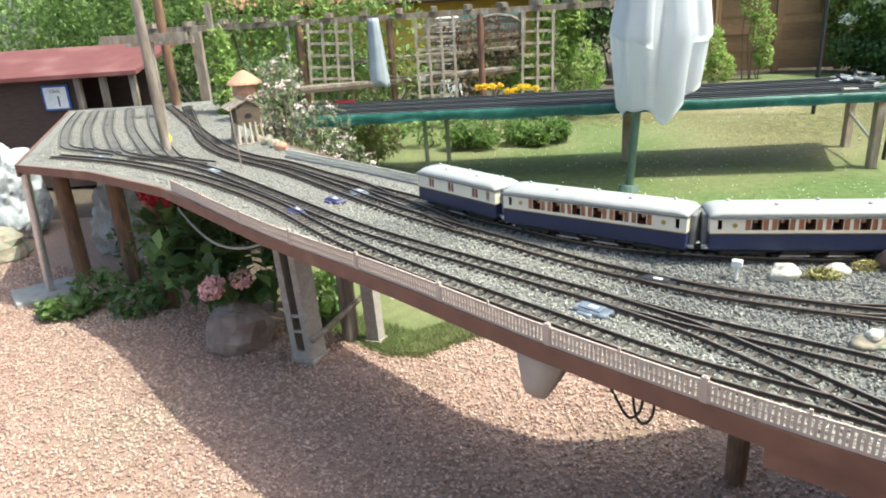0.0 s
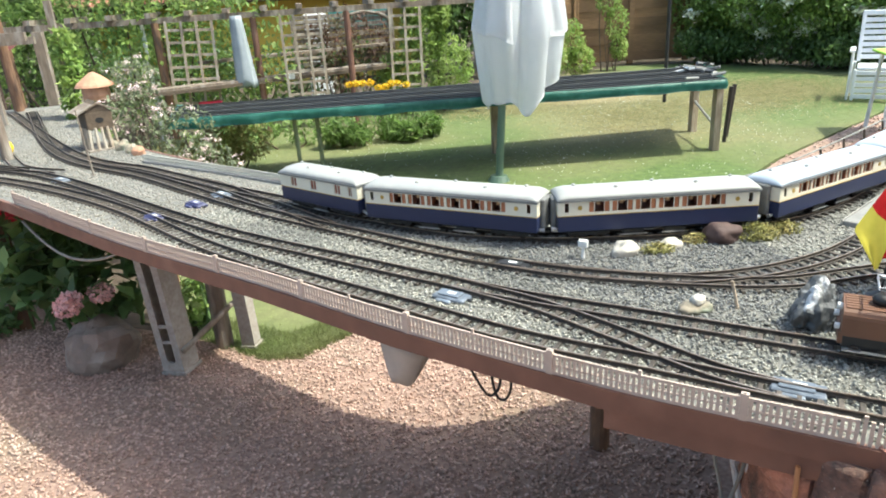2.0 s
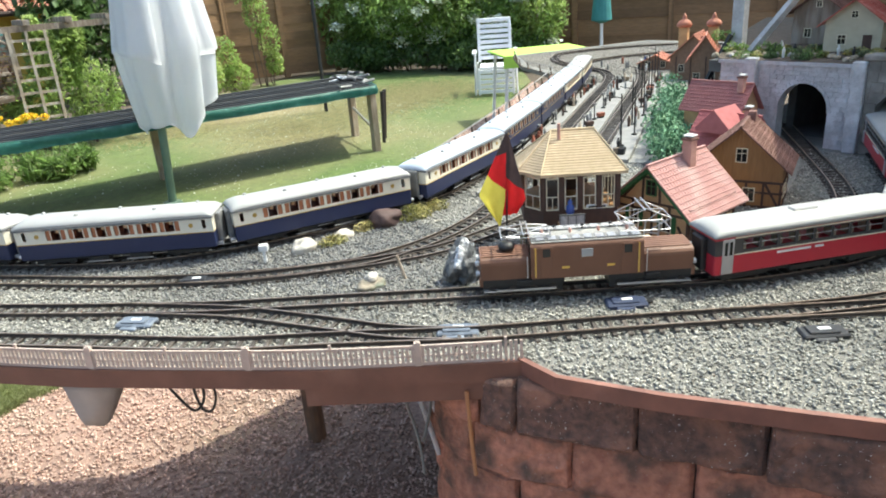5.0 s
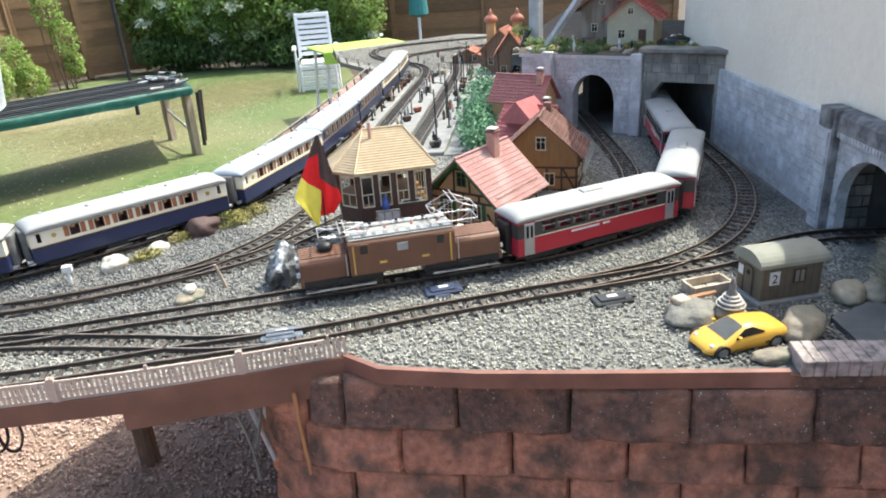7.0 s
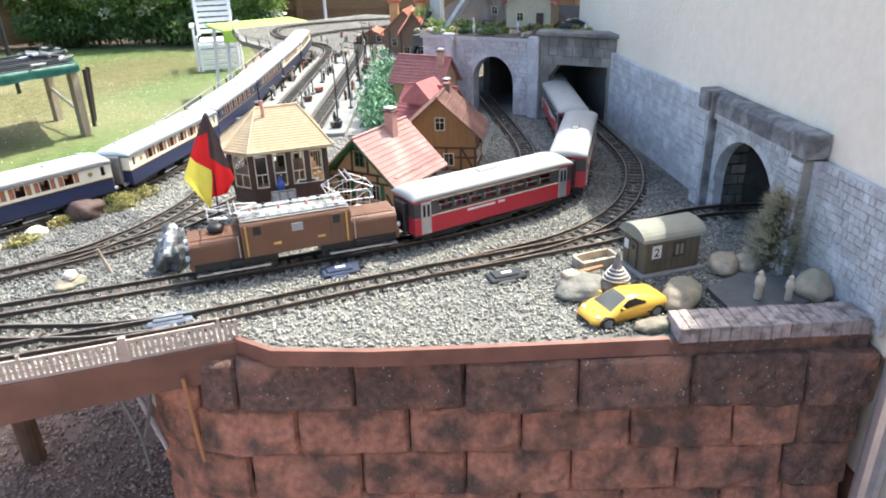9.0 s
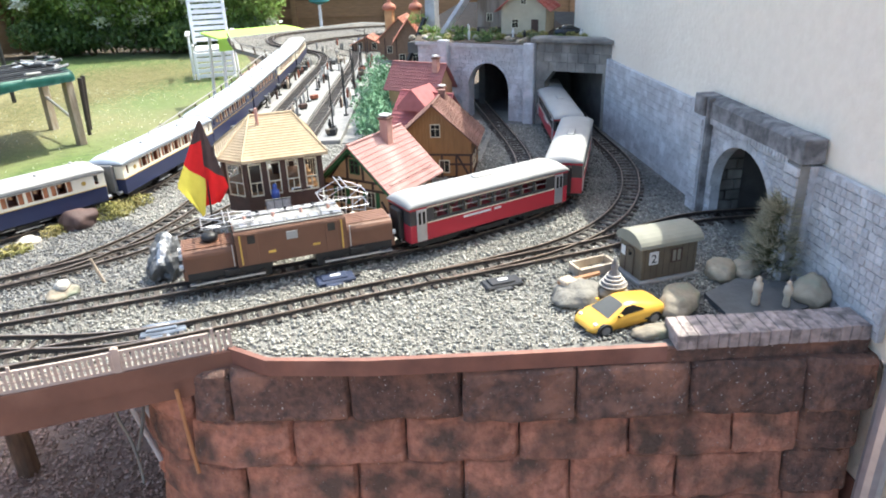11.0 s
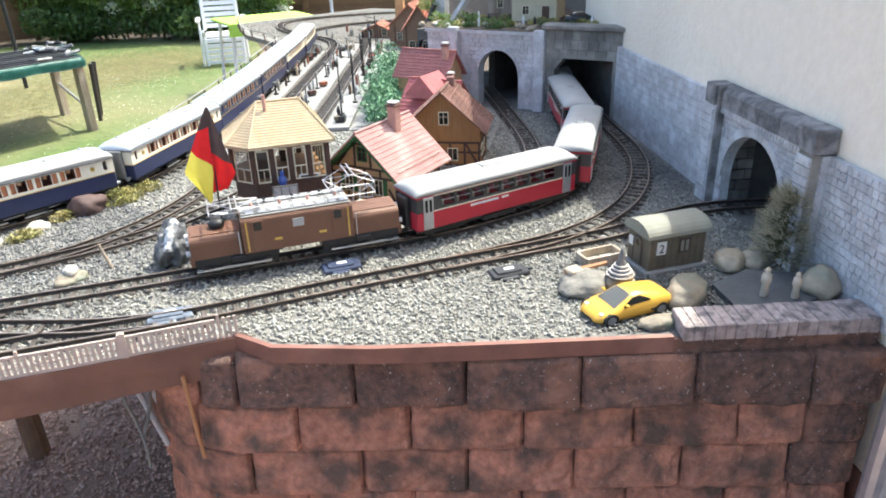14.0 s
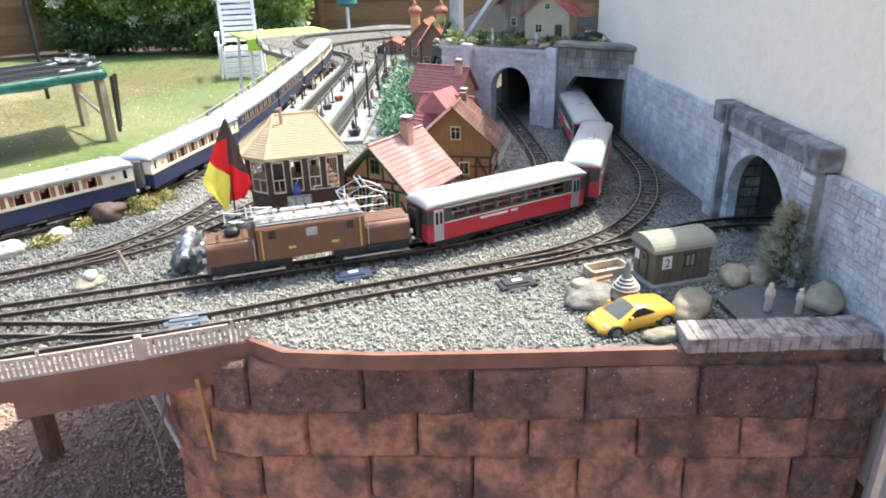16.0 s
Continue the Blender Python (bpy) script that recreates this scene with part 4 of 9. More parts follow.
BMID = [(1.35, 0.95), (1.7, 0.72), (2.2, 0.77), (2.75, 0.97), (2.78, 1.42), (2.78, 1.9), (4.0, 2.7), (3.9, 3.1), (2.75, 2.44), (1.92, 1.98), (1.62, 1.84), (1.2, 1.76), (1.7, 1.72), (1.35, 1.45)]
q = scatter(BMID, 90000, rng)
stuff("ballast_stones", chips(np.c_[q, H + rng.uniform(-0.0005, 0.003, len(q))], 0.0055, rng), "ballast", "loose grey ballast stones round the model station", "ballast", deck)
BEND = [(4.0, 2.7), (4.6, 2.1), (5.8, 2.45), (5.8, 3.85), (4.6, 4.28), (4.14, 3.72), (3.9, 3.1)]
q = scatter(BEND, 44000, rng)
stuff("ballast_stones", chips(np.c_[q, H + rng.uniform(-0.0005, 0.003, len(q))], 0.0055, rng), "ballast_yard", "loose grey ballast stones of the far loop", "ballast", deck)

# ---- blocks of the retaining wall ----
def lay_block(s0, s1, z0, z1, seed, mat_, proud=0.0):
    """A split-faced block along the wall's path: a rough face that leans out to its foot, worn edges and corners."""
    r = random.Random(seed)
    w = s1 - s0
    us = [0.0, 0.007 / w, 0.022 / w, 0.25, 0.42, 0.58, 0.75, 1 - 0.022 / w, 1 - 0.007 / w, 1.0]
    ks = [0.0, 0.07, 0.2, 0.45, 0.7, 0.93, 1.0]
    off = Vector((seed * 5.1, seed * 2.7, 0))
    lean, twist, tip = r.uniform(0.012, 0.020), r.uniform(-0.004, 0.004), r.uniform(-0.003, 0.003)
    bm = bmesh.new()
    grid, back = [], []
    for j, k in enumerate(ks):
        row, rear = [], []
        for i, u in enumerate(us):
            out = 0.004 + proud + lean * (1 - k) + twist * (u - 0.5) + 0.0068 * noise.fractal(Vector((u * w * 30, k * 3.4, 0)) + off, 1.0, 2.0, 3)
            if i in (0, len(us) - 1):
                out -= 0.010 + 0.004 * r.random()
            elif i in (1, len(us) - 2):
                out -= 0.003
            if j == 0:
                out -= 0.003 + 0.004 * r.random()
            elif j == len(ks) - 1:
                out -= 0.005 + 0.003 * r.random()
            edge = 0.0035 * noise.noise(Vector((u * w * 16, j * 3.0, 1)) + off)
            z = z0 + (z1 - z0) * k + edge + tip * (u - 0.5)
            c, o = wall_path(s0 + 0.001 + (w - 0.002) * u)
            c = c + WT * (0.003 * noise.noise(Vector((k * 3, i * 1.7, 2)) + off) if 0 < k < 1 else 0)
            row.append(bm.verts.new((c.x + o.x * out, c.y + o.y * out, z)))
            rear.append(bm.verts.new((c.x - o.x * 0.05, c.y - o.y * 0.05, z)) if i in (0, len(us) - 1) or j in (0, len(ks) - 1) else None)
        grid.append(row)
        back.append(rear)
    nx, nz = len(us) - 1, len(ks) - 1
    for a, b in zip(grid, grid[1:]):
        for i in range(nx):
            bm.faces.new((a[i], a[i + 1], b[i + 1], b[i]))
    rim = [(0, i) for i in range(nx)] + [(j, nx) for j in range(nz)] + [(nz, i) for i in range(nx, 0, -1)] + [(j, 0) for j in range(nz, 0, -1)]
    for (j, i), (m_, n_) in zip(rim, rim[1:] + rim[:1]):
        bm.faces.new((grid[j][i], back[j][i], back[m_][n_], grid[m_][n_]))
    bmesh.ops.recalc_face_normals(bm, faces=bm.faces)
    part("block", bm, mat_, block_wall)
BW, BH = 0.2095, 0.1045
random.seed(3)
for k in range(8):
    z1 = 0.744 - BH * k
    if k % 2 == 0:
        cuts = [-0.56, -0.36, -0.16, 0.062 if k else -0.014] + ([0.062] if k == 0 else []) + [0.28 + BW * 0.985 * i for i in range(5)] + [1.235]
    else:
        cuts = [-0.46, -0.25, -0.035, 0.165, 0.378, 0.593, 0.80, 0.995, 1.12, 1.235]
    for a, b in zip(cuts, cuts[1:]):
        # Dark top course: algae stains, with the deck edge's shade in the same colour.
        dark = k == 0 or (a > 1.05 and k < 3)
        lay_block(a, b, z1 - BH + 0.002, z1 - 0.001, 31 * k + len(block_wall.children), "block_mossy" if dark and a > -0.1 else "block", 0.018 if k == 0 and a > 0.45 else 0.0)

# ---- stone walls and tunnel portals ----
def facade(origin, d, outline, th):
    """A standing slab with the given outline (along d, up), its face at origin, th thick behind it."""
    d = Vector((*d, 0)).normalized()
    n_ = d.cross(Vector((0, 0, 1)))
    mt = Matrix((( d.x, 0, n_.x, origin[0]), (d.y, 0, n_.y, origin[1]), (0, 1, 0, origin[2]), (0, 0, 0, 1)))
    bm = prism(outline, -th, 0.0)
    bmesh.ops.recalc_face_normals(bm, faces=bm.faces)
    return bm, mt

def arch_outline(w, h, x0, x1, spring, top, seg=14, flat=False):
    """A rectangle w by h with an arched gap from x0 to x1 that is open below."""
    c, r = (x0 + x1) / 2, (x1 - x0) / 2
    arc = [(c - r * math.cos(math.pi * i / seg), spring + (top - spring) * math.sin(math.pi * i / seg)) for i in range(seg + 1)]
    return [(0, 0), (x0, 0)] + arc + [(x1, 0), (w, 0), (w, h), (0, h)]

def stone_set(seed, w=1.0, h=1.0, n=6):
    out = []
    r = random.Random(seed)
    for i in range(n):
        bm = box(-0.5, 0.5, -0.5, 0.5, 0.0, 0.004)
        for v in bm.verts:
            if v.co.z > 0.001:
                v.co.x *= 0.95 + 0.03 * r.random()
                v.co.y *= 0.92 + 0.04 * r.random()
                v.co.z *= 0.35 + 0.55 * r.random()
        out.append(bm)
    return out
STONES = {k: [mesh_of(b, k, "stone") for b in stone_set(i)] for i, k in enumerate(("grey_stone", "grey_stone_warm"))}

def clad(parent, mt, w, h, rows, cols, keep, kind="grey_stone", jit=0.25, seed=1):
    """Courses of separate stones on a face, left out where keep() says no."""
    r = random.Random(seed)
    ch = h / rows
    for j in range(rows):
        x = -r.random() * w / cols
        while x < w:
            sw = w / cols * r.uniform(1 - jit, 1 + jit)
            a, b = max(x, 0), min(x + sw, w)
            if b - a > 0.25 * w / cols and keep((a + b) / 2, (j + 0.5) * ch, b - a, ch):
                ob = new("stone", STONES[kind][r.randrange(6)])
                ob.parent = parent
                ob.matrix_world = mt @ Matrix.Translation(((a + b) / 2, (j + 0.5) * ch, 0.0)) @ Matrix.Diagonal((b - a - 0.001, ch - 0.001, 1, 1))
            x += sw

def no_arch(x0, x1, spring, top):
    c, r = (x0 + x1) / 2, (x1 - x0) / 2
    return lambda x, y, w, h: not (abs(x - c) < r + w * 0.45 and (y < spring or ((x - c) / (r + w * 0.45)) ** 2 + ((y - spring) / (top - spring + h * 0.6)) ** 2 < 1))

# double portal at the end of the curve
PX = 2.80
portal_1 = thing("tunnel_portal", "blue-grey cast stone tunnel portal with a round arch", "tunnel portal", group="tunnel portals")
o1 = arch_outline(0.497, 0.285, 0.237, 0.417, 0.125, 0.225)
bm, mt = facade((PX, 1.337, H), (0, -1), o1, 0.05)
ob = part("facing", bm, "grey_stone", portal_1)
ob.matrix_world = mt
clad(portal_1, mt, 0.497, 0.285, 17, 15, no_arch(0.237, 0.417, 0.125, 0.225), seed=4)
for i in range(21):
    a = math.pi * (i + 0.5) / 21
    vb = box(-0.0066, 0.0066, -0.0065, 0.0065, 0.0, 0.005, bevel=0.001)
    ob = part("arch_stone", vb, "grey_stone", portal_1)
    ob.matrix_world = mt @ Matrix.Translation((0.327 - 0.096 * math.cos(a), 0.125 + 0.106 * math.sin(a), 0)) @ Matrix.Rotation(math.pi / 2 - a, 4, "Z")
part("coping", box(PX - 0.012, PX + 0.06, 0.83, 1.343, H + 0.286, H + 0.300), "grey_stone", portal_1)
for y in (0.824, 1.204):
    part("pilaster", box(PX - 0.03, PX + 0.0, y - 0.022, y + 0.022, H, H + 0.31, bevel=0.003), "grey_stone", portal_1)
portal_2 = thing("tunnel_portal", "warm grey tunnel portal with a wide chamfered opening", "tunnel portal", group="tunnel portals")
w2 = 0.30
o2 = [(0, 0), (0.035, 0), (0.035, 0.165), (0.075, 0.215), (0.265, 0.215), (0.265, 0), (w2, 0), (w2, 0.315), (0, 0.315)]
bm, mt = facade((PX - 0.012, 0.80, H), (0, -1), o2, 0.06)
ob = part("facing", bm, "grey_stone_warm", portal_2)
ob.matrix_world = mt
clad(portal_2, mt, w2, 0.315, 9, 8, lambda x, y, w, h: y > 0.225 or x < 0.02 or x > 0.275, "grey_stone_warm", seed=8)
part("coping", box(PX - 0.03, PX + 0.06, 0.49, 0.815, H + 0.316, H + 0.332, bevel=0.003), "grey_stone_warm", portal_2)
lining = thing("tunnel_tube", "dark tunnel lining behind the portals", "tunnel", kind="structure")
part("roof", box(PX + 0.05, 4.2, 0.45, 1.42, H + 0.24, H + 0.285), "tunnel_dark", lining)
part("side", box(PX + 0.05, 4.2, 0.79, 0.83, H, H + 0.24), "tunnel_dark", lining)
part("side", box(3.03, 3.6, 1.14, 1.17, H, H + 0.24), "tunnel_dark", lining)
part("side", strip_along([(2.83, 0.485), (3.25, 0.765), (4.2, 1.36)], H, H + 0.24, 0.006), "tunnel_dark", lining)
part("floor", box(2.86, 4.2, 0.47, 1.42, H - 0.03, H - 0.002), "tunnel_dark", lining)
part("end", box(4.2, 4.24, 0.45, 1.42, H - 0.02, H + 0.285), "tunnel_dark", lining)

# low stone wall along the house
def wall_run(a, b, h0, name, label, seed, rows, cols):
    a, b = Vector((*a, 0)), Vector((*b, 0))
    d = b - a
    t = thing(name, label, "wall", kind="structure")
    bm, mt = facade((a.x, a.y, H), (d.x, d.y), [(0, 0), (d.length, 0), (d.length, h0), (0, h0)], 0.010)
    ob = part("backing", bm, "grey_stone", t)
    ob.matrix_world = mt
    clad(t, mt, d.length, h0, rows, cols, lambda *k: True, seed=seed)
    return t
WA, WD, WN = Vector((2.80, 0.53, 0)), Vector((-0.8128, -0.5825, 0)), Vector((-0.5825, 0.8128, 0))
def on_wall(s_, off=0.0):
    return (WA + WD * s_ + WN * off).xy
wall_run(on_wall(0.0), on_wall(0.84), 0.266, "wall_stone_1", "low blue-grey cast stone wall against the house", 2, 13, 30)
wall_run(on_wall(1.30), on_wall(1.555), 0.25, "wall_stone_2", "low blue-grey cast stone wall beside the tunnel", 3, 15, 14)

pts_ = [tuple(on_wall(k)) for k in (-0.03, -0.6, -1.4)]
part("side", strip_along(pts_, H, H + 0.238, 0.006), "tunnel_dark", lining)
# portal in the wall
portal_3 = thing("tunnel_portal", "pale blue-grey tunnel portal with dark weathered cap", "tunnel portal", group="tunnel portals")
pa, pb = on_wall(0.836, 0.014), on_wall(1.308, 0.014)
L3 = (pb - pa).length
AX0, AX1, ASP, ATOP = 0.085, 0.362, 0.085, 0.216
o3 = arch_outline(L3, 0.25, AX0, AX1, ASP, ATOP, 18)
bm, mt = facade((pa.x, pa.y, H), pb - pa, o3, 0.024)
ob = part("facing", bm, "grey_stone", portal_3)
ob.matrix_world = mt
clad(portal_3, mt, L3, 0.25, 22, 20, no_arch(AX0, AX1, ASP, ATOP), seed=6)
for i in range(21):
    a = math.pi * (i + 0.5) / 21
    vb = box(-0.0105, 0.0105, -0.010, 0.010, 0.0, 0.006, bevel=0.001)
    ob = part("arch_stone", vb, "grey_stone", portal_3)
    ob.matrix_world = mt @ Matrix.Translation(((AX0 + AX1) / 2 - 0.148 * math.cos(a), ASP + 0.140 * math.sin(a), 0)) @ Matrix.Rotation(math.pi / 2 - a, 4, "Z")
for x in (0.026, L3 - 0.026):
    ob = part("pilaster", box(x - 0.024, x + 0.024, 0, 0.254, 0, 0.024, bevel=0.003), "grey_stone" if x < 0.1 else "grey_stone_warm", portal_3)
    ob.matrix_world = mt
    if x < 0.1:
        # Added dark strip: the pilaster's shaded side, put in as colour.
        ob = part("pilaster_side", box(x + 0.0245, x + 0.034, 0, 0.300, 0, 0.021, bevel=0.002), "cap_stone", portal_3, "dark strip standing in for the pilaster's shaded side")
        ob.matrix_world = mt
    for k in range(12):
        ob = part("pilaster_stone", box(x - 0.0225, x + 0.0225, 0.0205 * k + 0.003, 0.0205 * k + 0.021, 0.020, 0.0265 + 0.001 * (k % 3), bevel=0.001), "grey_stone", portal_3)
        ob.matrix_world = mt
for i in range(30):
    x = 0.056 + (L3 - 0.112) * i / 29
    ob = part("corbel", box(x - 0.004, x + 0.004, 0.238, 0.252, 0.0, 0.013), "grey_stone", portal_3)
    ob.matrix_world = mt
cap = bmesh.new()
nx = 24
rows_ = []
for i in range(nx + 1):
    x = 0.045 + (L3 - 0.09) * i / nx
    jz = 0.0022 * noise.noise(Vector((i * 0.9, 0.3, 2)))
    jy = 0.0015 * noise.noise(Vector((i * 0.7, 4.3, 1)))
    rows_.append([cap.verts.new(p) for p in ((x, 0.252, -0.022), (x, 0.252, 0.013 + jy), (x, 0.288 + jz, 0.013 + jy), (x, 0.298 + jz, 0.002), (x, 0.302 + jz, -0.022))])
for a, b in zip(rows_, rows_[1:]):
    for i in range(5):
        cap.faces.new((a[i], a[(i + 1) % 5], b[(i + 1) % 5], b[i]))
cap.faces.new(rows_[0]); cap.faces.new(rows_[-1][::-1])
bmesh.ops.recalc_face_normals(cap, faces=cap.faces)
ob = part("cap", cap, "cap_stone", portal_3, "dark weathered stone cap")
ob.matrix_world = mt
for x in (-0.003, L3 - 0.049):
    ob = part("cap_block", box(x, x + 0.052, 0.2545, 0.304, -0.022, 0.027, bevel=0.002), "cap_stone", portal_3)
    ob.matrix_world = mt

# brick edge strip at the pond corner
bstrip = thing("brick_edging", "low edging of worn grey and pink bricks on the wall", "edging")
sa, sb_ = Vector((1.346, -0.062, 0)), Vector((1.549, -0.379, 0))
sdir = (sb_ - sa).normalized()
sang = math.degrees(math.atan2(sdir.y, sdir.x))
brick_me = mesh_of(box(-0.0087, 0.0087, -0.0345, 0.0345, 0, 0.030, bevel=0.0013), "strip_brick", "brick")
for i in range(19):
    p = sa + sdir * (0.021 + 0.0183 * i) + Vector((-sdir.y, sdir.x, 0)) * (0.036 + random.uniform(-0.001, 0.001))
    ob = new("brick", brick_me)
    ob.parent = bstrip
    ob.matrix_world = pose(p.x, p.y, H + 0.001 + random.uniform(-0.0008, 0.0008), 0, 0, sang + random.uniform(-0.8, 0.8))

# landscape shelf above the tunnels
shelf = solo("tunnel_hill", prism([(2.79, 0.50), (3.3, 0.86), (4.6, 1.6), (4.6, 2.1), (3.3, 1.62), (2.79, 1.345)], H + 0.288, H + 0.302), "soil", "earthy model hill above the tunnel portals", "model hill", kind="structure")

# ---- trains ----
def arc_roof(L, w, z0, rise, bm=None, seg=10, over=0.003, ends=0.03):
    """A barrel roof along x that slopes down at both ends."""
    bm = bm or bmesh.new()
    xs = [-L / 2, -L / 2 + ends * 0.4, -L / 2 + ends, L / 2 - ends, L / 2 - ends * 0.4, L / 2]
    ks = [0.35, 0.8, 1, 1, 0.8, 0.35]
    rings = []
    for x, k in zip(xs, ks):
        ring = []
        for i in range(seg + 1):
            a = math.pi * i / seg
            y = (w / 2 + over) * math.cos(a)
            ring.append(bm.verts.new((x, y, z0 + rise * k * math.sin(a) ** 0.75)))
        rings.append(ring)
    for a, b in zip(rings, rings[1:]):
        for i in range(seg):
            bm.faces.new((a[i], a[i + 1], b[i + 1], b[i]))
    for r in (rings[0], rings[-1]):
        bm.faces.new(r)
    for a, b in zip(rings, rings[1:]):
        bm.faces.new((a[0], b[0], b[-1], a[-1]))
    bmesh.ops.recalc_face_normals(bm, faces=bm.faces)
    return bm

def bogie(parent, x, wheel=0.0145):
    b = part("bogie", box(x - 0.05, x + 0.05, -0.034, 0.034, 0.012, 0.022, bevel=0.002), "black", parent)
    for s in (-1, 1):
        part("side_frame", box(x - 0.055, x + 0.055, s * 0.036 - 0.003, s * 0.036 + 0.003, 0.010, 0.022, bevel=0.002), "black", b)
        for dx in (-0.034, 0.034):
            part("wheel", tube((x + dx, s * 0.021, wheel), (x + dx, s * 0.026, wheel), wheel, wheel, 14), "rail_dark", b)
    return b

def side_wall(L, w, z0, z1, gaps, bm, t=0.003):
    """Both long walls with real gaps: each gap is (x0, x1, za, zb)."""
    xs = sorted({-L / 2, L / 2, *[g[0] for g in gaps], *[g[1] for g in gaps]})
    zs_ = sorted({z0, z1, *[g[2] for g in gaps], *[g[3] for g in gaps]})
    for s in (-1, 1):
        grid = {(i, j): bm.verts.new((x, s * w / 2, z)) for i, x in enumerate(xs) for j, z in enumerate(zs_)}
        for i in range(len(xs) - 1):
            for j in range(len(zs_) - 1):
                cx, cz = (xs[i] + xs[i + 1]) / 2, (zs_[j] + zs_[j + 1]) / 2
                if any(a < cx < b and c < cz < d for a, b, c, d in gaps):
                    continue
                q_ = [grid[i, j], grid[i + 1, j], grid[i + 1, j + 1], grid[i, j + 1]]
                bm.faces.new(q_ if s < 0 else q_[::-1])
    for x in (-L / 2, L / 2):
        for j in range(len(zs_) - 1):
            q_ = [bm.verts.new(p) for p in ((x, -w / 2, zs_[j]), (x, w / 2, zs_[j]), (x, w / 2, zs_[j + 1]), (x, -w / 2, zs_[j + 1]))]
            bm.faces.new(q_ if x > 0 else q_[::-1])
    bmesh.ops.remove_doubles(bm, verts=bm.verts, dist=1e-5)
    bmesh.ops.recalc_face_normals(bm, faces=bm.faces)
    bmesh.ops.solidify(bm, geom=bm.faces[:], thickness=t)
    return bm

def blue_coach(kind):
    """Pullman coach in navy and cream (or all navy), luggage van when kind is van."""
    L = 0.36 if kind == "van" else 0.525
    w, zs, zt = 0.104, 0.070, 0.112
    names = {"van": "navy and cream luggage van with grey-white roof", "pullman": "navy and cream Pullman coach with lamps in its windows", "pale": "navy and cream coach with a pale blue roof", "navy": "all-navy sleeping coach with a pale blue-grey roof"}
    t = thing("passenger_coach" if kind != "van" else "luggage_van", names[kind], "model train coach", group="blue and cream train")
    lower = box(-L / 2, L / 2, -w / 2, w / 2, 0.026, zs, bevel=0.002)
    part("lower_body", lower, "navy", t)
    if kind == "van":
        gaps = [(-0.125, -0.099, 0.0765, 0.1045), (-0.030, -0.004, 0.0765, 0.1045), (0.080, 0.106, 0.0765, 0.1045), (0.142, 0.156, 0.0765, 0.1045)]
    else:
        gaps = [(-0.181 + 0.0605 * i, -0.181 + 0.0605 * i + 0.053, 0.0775, 0.1055) for i in range(6)]
        gaps += [(-L / 2 + 0.018, -L / 2 + 0.028, 0.080, 0.104), (L / 2 - 0.028, L / 2 - 0.018, 0.080, 0.104)]
    part("upper_body", side_wall(L, w - 0.001, zs, zt, gaps, bmesh.new()), "navy" if kind == "navy" else "cream", t)
    part("gold_line", box(-L / 2 - 0.0004, L / 2 + 0.0004, -w / 2 - 0.0006, w / 2 + 0.0006, zs - 0.0012, zs + 0.0006), "gold", t)
    part("floor", box(-L / 2 + 0.004, L / 2 - 0.004, -w / 2 + 0.005, w / 2 - 0.005, zs - 0.002, zs + 0.003), "seat_red", t)
    for a, b, za, zb in gaps:
        if b - a > 0.03:
            for s in (-1, 1):
                y0, y1 = sorted((s * 0.014, s * 0.046))
                part("seat", box(a + 0.002, a + 0.012, y0, y1, zs + 0.003, 0.096, bevel=0.002), "seat_red", t)
                part("seat", box(b - 0.010, b, y0, y1, zs + 0.003, 0.096, bevel=0.002), "seat_red", t)
                for xa, xb in ((a, a + 0.013), (b - 0.013, b)):
                    yc = s * (w / 2 - 0.006)
                    part("curtain", box(xa, xb, yc - 0.001, yc + 0.001, za, zb), "curtain", t)
                for xm in (a + 0.0135, b - 0.0135):
                    ym_ = s * (w / 2 - 0.0015)
                    part("window_bar", box(xm - 0.0009, xm + 0.0009, ym_ - 0.0012, ym_ + 0.0012, za, zb), "cream", t)
                lp = part("table_lamp", lathe([(0.006, 0.0), (0.0045, 0.008)], 8, m=pose((a + b) / 2, s * 0.036, 0.094)), "lamp_shade", t)
        elif kind == "van":
            for s in (-1, 1):
                part("window_blind", box(a, b, s * (w / 2 - 0.005) - 0.0008, s * (w / 2 - 0.005) + 0.0008, za, zb), "seat_red", t, "red-brown blind")
                part("window_bar", box((a + b) / 2 - 0.0009, (a + b) / 2 + 0.0009, s * (w / 2 - 0.002) - 0.001, s * (w / 2 - 0.002) + 0.001, za, zb), "cream", t)
    if kind != "van":
        part("partition", box(-L / 2 + 0.05, -L / 2 + 0.053, -w / 2 + 0.005, w / 2 - 0.005, zs, zt), "seat_red", t)
        part("partition", box(L / 2 - 0.053, L / 2 - 0.05, -w / 2 + 0.005, w / 2 - 0.005, zs, zt), "seat_red", t)
        for s in (-1, 1):
            for x in (-0.205, 0.205):
                part("crest", tube((x, s * (w / 2 - 0.001), 0.091), (x, s * (w / 2 + 0.001), 0.091), 0.006, 0.006, 12), "gold", t)
    part("roof", arc_roof(L + 0.006, w, zt, 0.022), "white_roof" if kind in ("van", "pullman") else "blue_roof", t, smooth=True)
    part("gutter", box(-L / 2 - 0.003, L / 2 + 0.003, -w / 2 - 0.004, w / 2 + 0.004, zt - 0.004, zt + 0.001), "grey_bellow", t)
    for i in range(5):
        part("roof_vent", lathe([(0.005, 0), (0.0055, 0.003), (0.003, 0.006)], 10, m=pose(-L / 2 + L * (i + 0.5) / 5, 0.018 * (-1) ** i, zt + 0.0205)), "white_roof", t)
    part("underframe", box(-L / 2 + 0.02, L / 2 - 0.02, -0.038, 0.038, 0.018, 0.027), "black", t)
